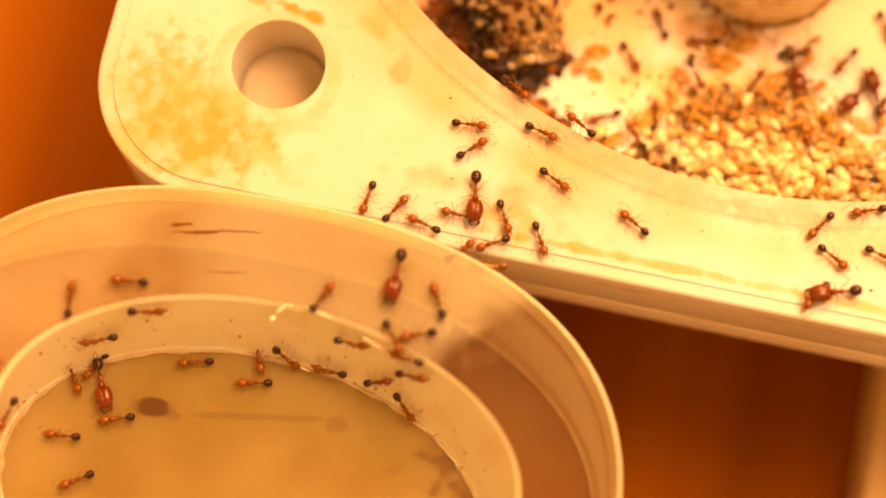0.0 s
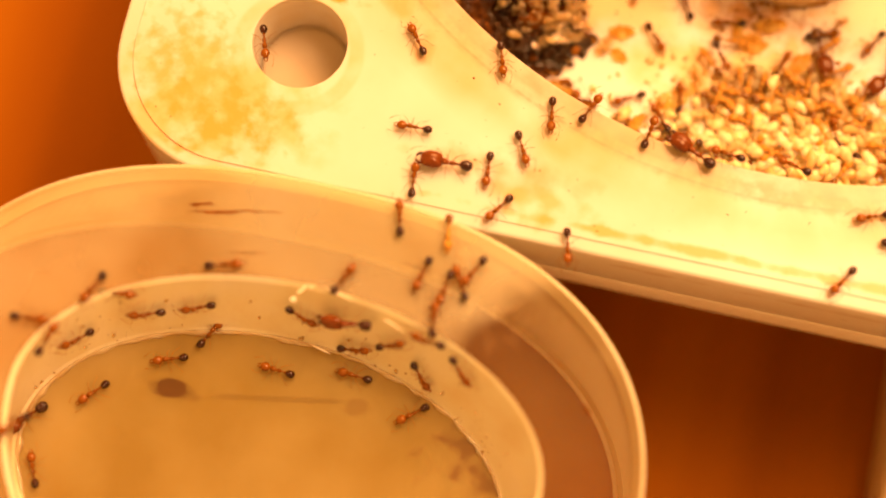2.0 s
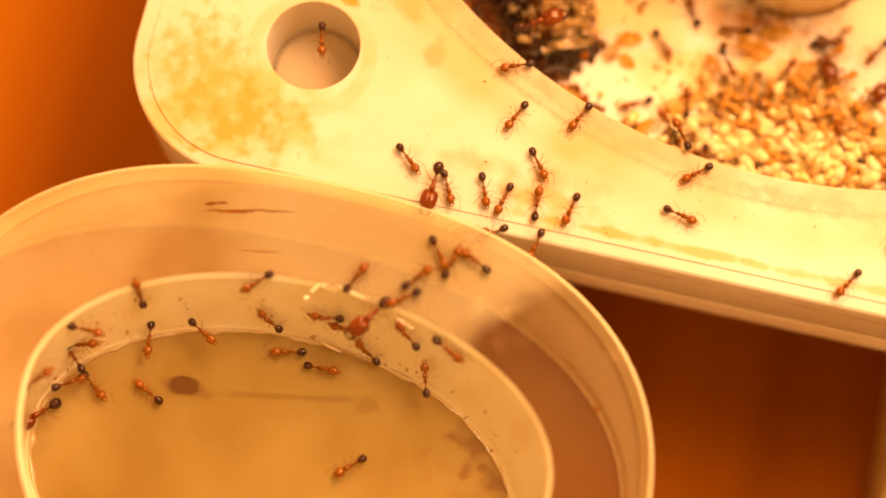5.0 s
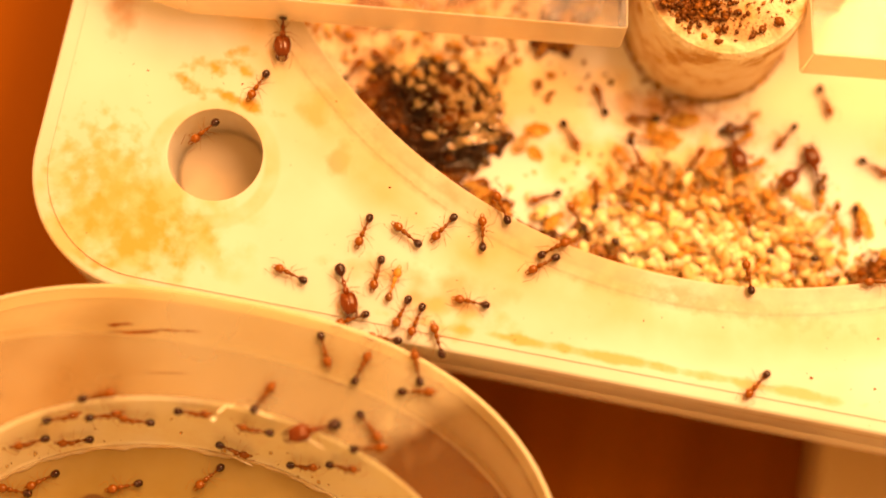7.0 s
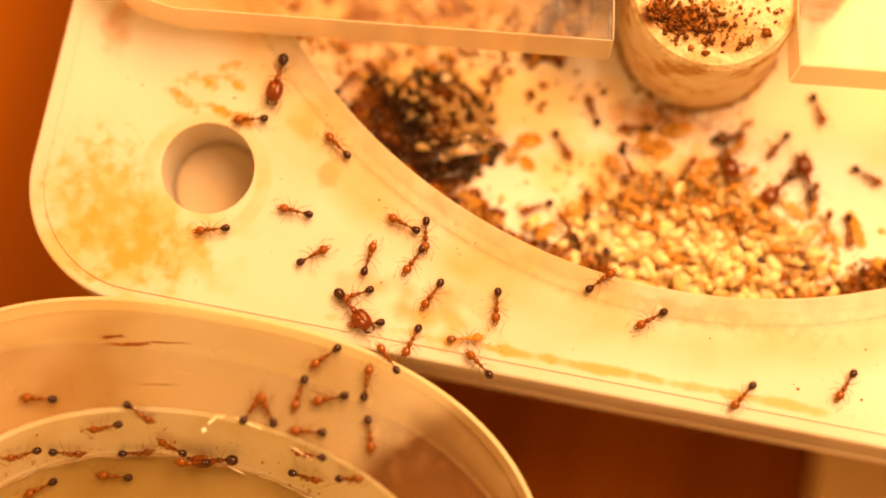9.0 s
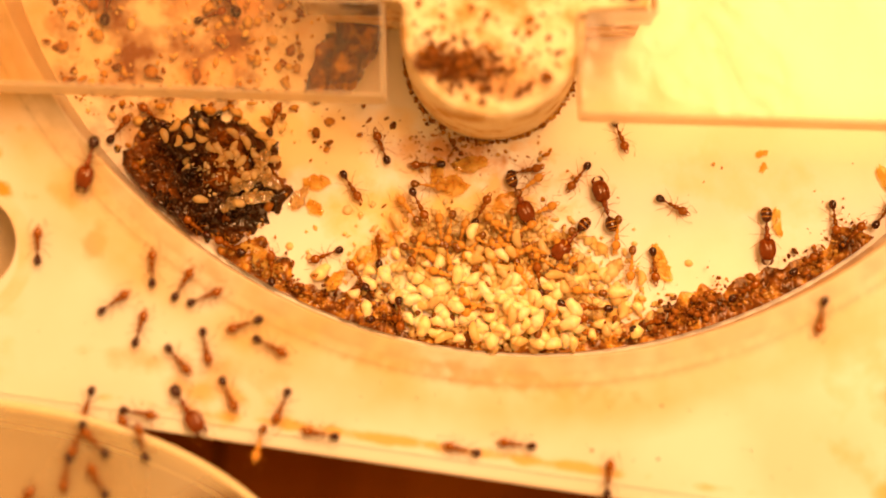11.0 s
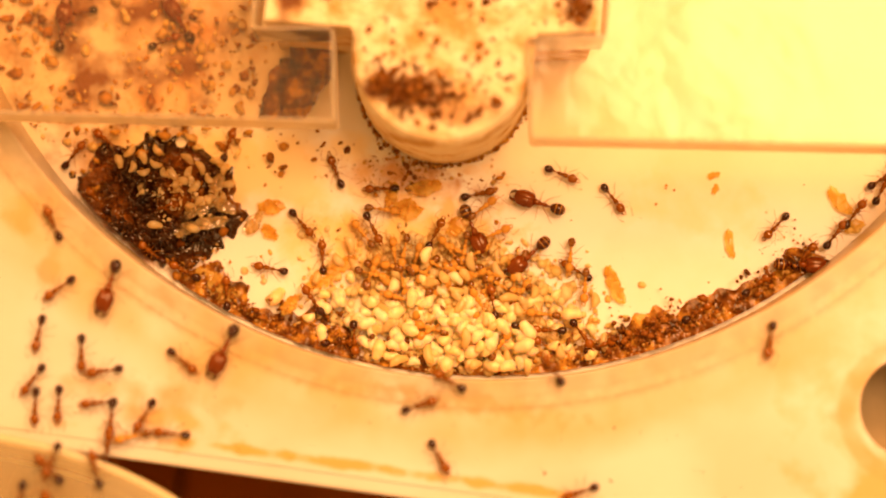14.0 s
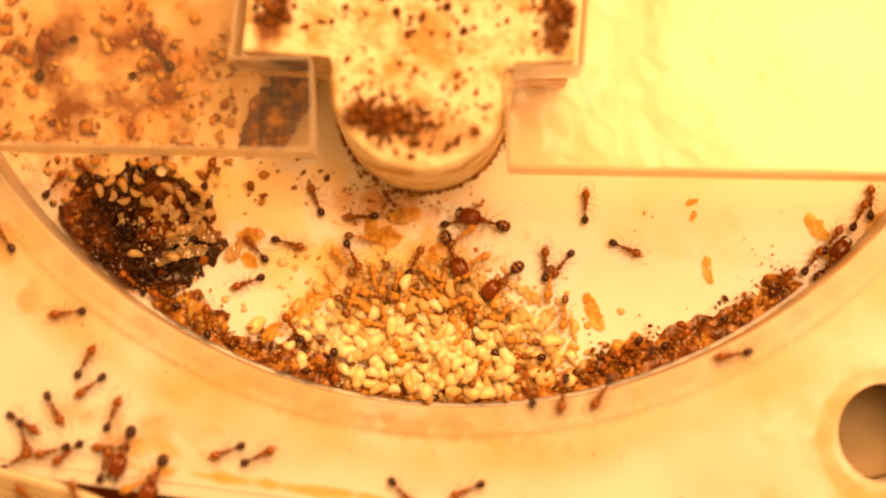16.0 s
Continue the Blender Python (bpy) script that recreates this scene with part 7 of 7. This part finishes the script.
    walk(ants["worker_42"], [(0, on(16.69, -25.47, -3.55, -40, 58, 29)), (0.5, on(16.69, -25.47, -3.55, -40, 58, 29)), (1, on(15.47, -25.14, -3.79, -180, -56, 33)), (1.5, on(16.19, -24.61, -2.34, -42, 55, 35)), (2, on(16.11, -24.58, -2.59, -44, 54, 37)), (2.25, on(16.85, -24.14, -1.26, -26, 61, 10)), (2.5, on(17.59, -23.70, 0.07, -18, 62, -6)), (3, on(18.48, -23.52, 1.03, -17, 62, -9)), (3.5, on(17.90, -24.27, -0.66, -27, 62, 7)), (6.5, on(16.83, -21.83, 2.0, -20)), (7.5, on(18.16, -22.32, 2.0, 49)), (8, on(17.41, -23.00, 1.28, 9, 51, -42)), (16, on(17.41, -23.00, 1.28, 9, 51, -42))])
    walk(ants["worker_43"], [(0, on(-9.52, -27.62, -5.0, -118)), (1, on(-9.52, -27.62, -5.0, -118)), (1.17, on(-9.60, -28.28, -5.0, -173)), (1.33, on(-9.69, -28.93, -5.0, -227)), (1.5, on(-9.77, -29.59, -5.0, -281)), (1.75, on(-9.94, -30.68, -5.0, -207)), (2, on(-10.12, -31.77, -5.0, -133)), (2.5, on(-11.52, -30.94, -5.0, -66)), (2.67, on(-10.48, -31.56, -5.0, -116)), (2.83, on(-9.44, -32.18, -5.0, -167)), (3, on(-8.41, -32.80, -5.0, -218)), (3.25, on(-9.79, -32.46, -5.0, -180)), (3.5, on(-11.17, -32.12, -5.0, -141)), (4.33, on(-11.31, -31.91, -5.0, -82)), (5.17, on(-11.46, -31.70, -5.0, -23)), (6, on(-11.61, -31.50, -5.0, 36)), (6.33, on(-10.61, -30.64, -5.0, -23)), (6.67, on(-9.62, -29.78, -5.0, -83)), (7, on(-8.63, -28.92, -5.0, -142)), (16, on(-8.63, -28.92, -5.0, -142))])
    walk(ants["worker_44"], [(0, on(-6.61, -31.67, -5.0, -160)), (1, on(-6.61, -31.67, -5.0, -160)), (2.5, on(8.07, -25.10, -5.0, -193)), (3, on(7.21, -25.20, -5.0, -184)), (3.5, on(8.07, -26.24, -5.0, -167)), (6, on(0.99, -24.98, -5.0, -170)), (6.5, on(0.32, -27.36, -5.0, -186)), (7, on(-1.83, -28.16, -5.0, -157)), (7.5, on(-2.67, -29.14, -5.0, -155)), (8, on(-2.64, -26.80, -5.0, -174)), (16, on(-2.64, -26.80, -5.0, -174))])
    walk(ants["worker_45"], [(0, on(17.75, -17.93, 2.0, 120)), (3, on(17.75, -17.93, 2.0, 120)), (3.5, on(15.61, -18.45, 2.0, 181)), (4.33, on(15.71, -17.44, 2.0, 123)), (5.17, on(15.80, -16.44, 2.0, 65)), (6, on(15.89, -15.44, 2.0, 6)), (6.5, on(15.52, -15.65, 2.0, -49)), (6.75, on(15.64, -15.73, 2.0, 13)), (7, on(15.75, -15.81, 2.0, 74)), (7.17, on(15.25, -16.65, 2.0, 127)), (7.33, on(14.74, -17.49, 2.0, 180)), (7.5, on(14.24, -18.33, 2.0, 233)), (8, on(15.00, -17.69, 2.0, 243)), (9.25, on(14.59, -17.37, 2.0, 185)), (10.5, on(14.18, -17.05, 2.0, 127)), (16, on(14.18, -17.05, 2.0, 127))])
    walk(ants["worker_46"], [(0, on(16.40, -22.41, 1.76, 170, -61, 13)), (3, on(16.40, -22.41, 1.76, 170, -61, 13)), (3.5, on(17.33, -21.16, 2.0, -167)), (6, on(17.93, -14.73, 2.0, -226)), (6.5, on(18.69, -15.09, 2.0, -210)), (7, on(20.20, -14.90, 2.0, -248)), (7.5, on(19.37, -15.43, 2.0, -279)), (8, on(17.85, -16.89, 2.0, -280)), (10.5, on(17.09, -13.62, 2.0, -247)), (16, on(17.09, -13.62, 2.0, -247))])
    walk(ants["queen_guard_47"], [(0, on(43.75, 11.69, -7.5, -66)), (10.5, on(43.75, 11.69, -7.5, -66)), (11, on(43.40, 10.98, -7.5, -58)), (11.5, on(43.39, 10.87, -7.5, -56)), (12, on(43.34, 10.67, -7.5, -52)), (12.5, on(43.22, 10.84, -7.5, -42)), (13, on(43.41, 10.66, -7.5, -45)), (13.5, on(43.44, 10.39, -7.5, -47)), (14, on(43.52, 10.29, -7.5, -59)), (14.5, on(43.45, 10.62, -7.5, -59)), (15, on(43.46, 10.48, -7.5, -58)), (15.5, on(43.56, 10.43, -7.5, -60)), (16, on(43.55, 10.46, -7.5, -58))])
    walk(ants["queen_guard_48"], [(0, on(51.39, 10.21, -7.5, 114)), (10.5, on(51.39, 10.21, -7.5, 114)), (11, on(50.97, 10.70, -7.5, 115)), (11.5, on(51.68, 12.63, -7.5, 102)), (12, on(49.50, 14.02, -7.5, 160)), (12.5, on(50.66, 13.73, -7.5, 185)), (13, on(50.42, 13.37, -7.5, 179)), (13.5, on(50.12, 13.35, -7.5, 185)), (14, on(49.28, 12.87, -7.5, 170)), (14.5, on(47.79, 13.47, -7.5, 164)), (15, on(46.87, 13.41, -7.5, 171)), (15.5, on(46.38, 13.37, -7.5, 170)), (16, on(46.33, 13.34, -7.5, 172))])
    walk(ants["queen_guard_49"], [(0, on(49.99, 10.59, -7.5, -125)), (7, on(49.99, 10.59, -7.5, -125)), (10.5, on(48.53, 8.52, -7.5, -125)), (11, on(48.56, 8.17, -7.5, -124)), (11.5, on(48.55, 7.85, -7.5, -118)), (12, on(48.62, 7.82, -7.5, -111)), (12.5, on(48.80, 8.15, -7.5, -112)), (13, on(48.96, 8.47, -7.5, -122)), (13.5, on(49.05, 8.61, -7.5, -125)), (14, on(48.88, 8.66, -7.5, -131)), (14.5, on(48.79, 8.65, -7.5, -139)), (15, on(48.55, 8.95, -7.5, -143)), (15.5, on(48.48, 8.90, -7.5, -130)), (16, on(48.39, 8.86, -7.5, -132))])
    walk(ants["queen_guard_50"], [(0, on(62.98, 15.03, -7.5, -102)), (10.5, on(62.98, 15.03, -7.5, -102)), (11, on(64.48, 10.96, -7.5, -81)), (11.5, on(63.05, 8.54, -7.5, -122)), (12, on(63.67, 7.39, -7.5, -86)), (12.5, on(63.47, 6.54, -7.5, -88)), (12.8, on(64.32, 7.53, -7.5, -40)), (13, on(65.17, 8.52, -7.5, 8)), (13.5, on(70.26, 10.48, -7.5, 12)), (14, on(71.03, 10.71, -7.5, 6)), (14.5, on(72.19, 10.66, -7.5, 18)), (15, on(73.53, 11.10, -7.5, 54)), (15.5, on(74.47, 12.12, -7.5, 65)), (16, on(75.35, 13.47, -7.5, 60))])
    walk(ants["worker_51"], [(0, on(29.26, 9.75, -7.5, -49)), (11, on(29.26, 9.75, -7.5, -49)), (11.5, on(29.29, 9.28, -7.5, -50)), (12, on(28.98, 9.03, -7.5, -58)), (12.5, on(29.34, 9.05, -7.5, -27)), (13, on(29.12, 8.78, -7.5, -39)), (13.5, on(29.22, 8.62, -7.5, -49)), (14, on(29.09, 8.62, -7.5, -41)), (14.5, on(29.09, 8.57, -7.5, -58)), (15, on(29.20, 8.73, -7.5, -37)), (15.5, on(29.57, 9.18, -7.5, -21)), (16, on(29.53, 9.31, -7.5, -9))])
    walk(ants["worker_52"], [(0, on(28.25, 3.64, -7.5, -151)), (11, on(28.25, 3.64, -7.5, -151)), (11.5, on(27.80, 3.47, -7.5, -152)), (12, on(27.51, 3.62, -7.5, -165)), (12.5, on(27.26, 3.71, -7.5, -181)), (13, on(27.17, 3.84, -7.5, -186)), (13.5, on(27.30, 3.90, -7.5, -192)), (14, on(27.22, 4.36, -7.5, -184)), (14.5, on(26.95, 4.99, -7.5, -184)), (15, on(26.94, 5.63, -7.5, -159)), (15.5, on(26.86, 5.66, -7.5, -165)), (16, on(26.80, 5.60, -7.5, -152))])
    walk(ants["worker_53"], [(0, on(56.29, 11.94, -7.5, -21)), (11, on(56.29, 11.94, -7.5, -21)), (11.5, on(56.94, 10.18, -7.5, -51)), (12, on(56.34, 9.70, -7.5, -55)), (12.5, on(57.73, 7.30, -7.5, -38)), (13, on(60.70, 5.89, -7.5, -33)), (13.3, on(58.09, 6.49, -7.5, -90)), (13.7, on(55.48, 7.09, -7.5, -147)), (14, on(52.87, 7.69, -7.5, -203)), (14.5, on(50.91, 6.84, -6.8, -166)), (15, on(50.56, 6.44, -6.8, -182)), (15.5, on(51.84, 7.17, -7.5, -218)), (16, on(51.57, 10.30, -7.5, -263))])
    walk(ants["worker_54"], [(0, on(69.97, 12.88, -7.5, -75)), (11, on(69.97, 12.88, -7.5, -75)), (11.5, on(71.32, 12.18, -7.5, -38)), (12, on(73.44, 13.32, -7.5, 2)), (12.5, on(75.18, 15.36, -7.5, 16)), (13, on(76.33, 16.54, -7.5, 15)), (13.5, on(76.85, 18.66, -7.5, 15)), (14.2, on(77.61, 18.94, -7.5, 56)), (15, on(78.38, 19.21, -7.5, 96)), (16, on(78.38, 19.21, -7.5, 96))])
    walk(ants["worker_55"], [(0, on(55.55, 6.78, -7.5, -76)), (11, on(55.55, 6.78, -7.5, -76)), (11.5, on(52.74, 4.76, -6.8, -82)), (12, on(54.77, 5.92, -7.5, -53)), (14, on(53.84, 2.52, -6.8, -45)), (14.5, on(57.77, 3.36, -7.5, -29)), (14.8, on(58.98, 4.32, -7.5, -83)), (15, on(60.20, 5.29, -7.5, -137)), (15.5, on(59.42, 4.32, -7.5, -139)), (16, on(59.42, 4.32, -7.5, -139))])
    walk(ants["worker_56"], [(0, on(48.34, 13.29, -7.5, -120)), (11, on(48.34, 13.29, -7.5, -120)), (11.5, on(49.99, 11.00, -7.5, -57)), (12, on(51.62, 17.35, -7.5, -38)), (12.5, on(51.59, 17.24, -7.5, -32)), (13, on(51.98, 17.15, -7.5, -26)), (13.5, on(52.69, 16.78, -7.5, -22)), (14, on(54.99, 14.28, -7.5, -45)), (14.5, on(55.06, 16.16, -7.5, 20)), (15, on(60.97, 17.61, -7.5, 8)), (15.5, on(65.66, 13.49, -7.5, -48)), (16, on(58.05, 12.68, -7.5, -16))])
    walk(ants["worker_57"], [(0, on(51.17, 17.30, -7.5, -60)), (11.5, on(51.17, 17.30, -7.5, -60)), (12.5, on(46.45, 15.04, -7.5, -21)), (13, on(49.37, 17.27, -7.5, 41)), (13.5, on(49.81, 16.53, -7.5, 2)), (14, on(50.36, 15.70, -7.5, -15)), (14.5, on(53.44, 18.38, -7.5, -83)), (15, on(53.95, 18.63, -7.5, -138)), (15.2, on(54.00, 17.85, -7.5, -204)), (15.5, on(54.05, 17.07, -7.5, -270)), (16, on(54.33, 15.67, -7.5, -265))])
    walk(ants["worker_58"], [(0, on(75.64, 18.50, -7.5, 48)), (12.5, on(75.64, 18.50, -7.5, 48)), (13, on(75.28, 18.29, -7.5, 35)), (13.2, on(74.44, 18.72, -7.5, -19)), (13.3, on(73.61, 19.14, -7.5, -73)), (13.5, on(72.77, 19.57, -7.5, -128)), (14, on(69.09, 13.83, -7.5, -126)), (14.5, on(63.64, 10.05, -7.5, -120)), (15, on(53.01, 10.23, -7.5, -140)), (15.5, on(53.38, 10.35, -7.5, -124)), (16, on(53.05, 10.70, -7.5, -122))])
    walk(ants["worker_59"], [(0, on(32.52, 4.47, -7.5, 98)), (13, on(32.52, 4.47, -7.5, 98)), (13.5, on(31.62, 4.69, -7.5, 117)), (14, on(31.37, 5.82, -7.5, 101)), (14.5, on(29.25, 5.36, -7.5, 108)), (15, on(28.50, 6.94, -7.5, 143)), (15.5, on(27.72, 7.29, -7.5, 161)), (16, on(27.06, 8.38, -7.5, 139))])
    walk(ants["worker_60"], [(0, on(-14.23, -33.57, -0.18, -103)), (1, on(-14.47, -34.63, 2.0, -66)), (2, on(-13.75, -36.24, 2.0, -136)), (3, on(-14.89, -35.43, 2.0, -206)), (3.5, on(-14.94, -34.30, 2.0, -276)), (6, on(-13.39, -30.83, -0.18, -314)), (6.5, on(-9.39, -26.68, 0.05, -244)), (7, on(-12.81, -27.97, 2.0, -231)), (8, on(-14.04, -26.43, 2.0, -231)), (16, on(-14.04, -26.43, 2.0, -231))])
    walk(ants["worker_61"], [(0, on(-8.56, -37.23, -5.0, -145)), (1, on(-11.08, -39.00, -5.0, -176)), (2, on(-13.27, -39.15, -5.0, -246)), (3, on(-14.27, -34.09, -0.88, -278)), (3.5, on(-14.11, -32.92, -1.23, -329)), (6, on(-10.45, -30.71, -5.0, -321)), (6.5, on(-6.44, -27.52, -5.0, -251)), (7, on(-10.70, -30.27, -5.0, -181)), (8, on(-13.50, -30.86, 0.52, -168)), (16, on(-13.50, -30.86, 0.52, -168))])
    walk(ants["worker_62"], [(0, on(-16.82, -30.12, 2.0, 4)), (1, on(-15.42, -30.01, 2.0, 74)), (2, on(-15.09, -27.95, 2.0, 4)), (3, on(-15.31, -29.53, 2.0, 74)), (3.5, on(-16.85, -28.83, 2.0, 4)), (6, on(-9.30, -29.26, -5.0, 74)), (6.5, on(-8.66, -23.60, 2.0, 144)), (7, on(-13.45, -23.53, 2.0, 190)), (8, on(-16.12, -24.02, 2.0, 190)), (16, on(-16.12, -24.02, 2.0, 190))])
    walk(ants["worker_63"], [(0, on(-18.28, -26.67, 2.0, -41)), (1, on(-15.11, -29.47, 2.0, 3)), (2, on(-13.18, -29.37, 2.0, 73)), (3, on(-13.37, -28.61, 2.0, 53)), (3.5, on(-12.15, -26.99, 2.0, -17)), (6, on(-11.82, -28.84, -0.42, 53)), (6.5, on(-10.31, -22.55, 2.0, 123)), (7, on(-14.78, -21.93, 2.0, 163)), (8, on(-16.84, -21.31, 2.0, 163)), (16, on(-16.84, -21.31, 2.0, 163))])
    # legs swing in two sets of three
    gait = random.Random(4)
    for key, root in ants.items():
        if root["group"] == "ants on the chamber floor":
            continue
        legs = [c for c in root.children if c.name.startswith("leg")]
        beat = gait.uniform(0, 6.28)
        for i, leg in enumerate(legs):
            swing = [(k * 0.32, pose(0, 0, 0, 0, 0, 9 * math.sin(beat + k * 2.3 + (i % 2) * math.pi))) for k in range(51)]
            walk(leg, swing)


motions()
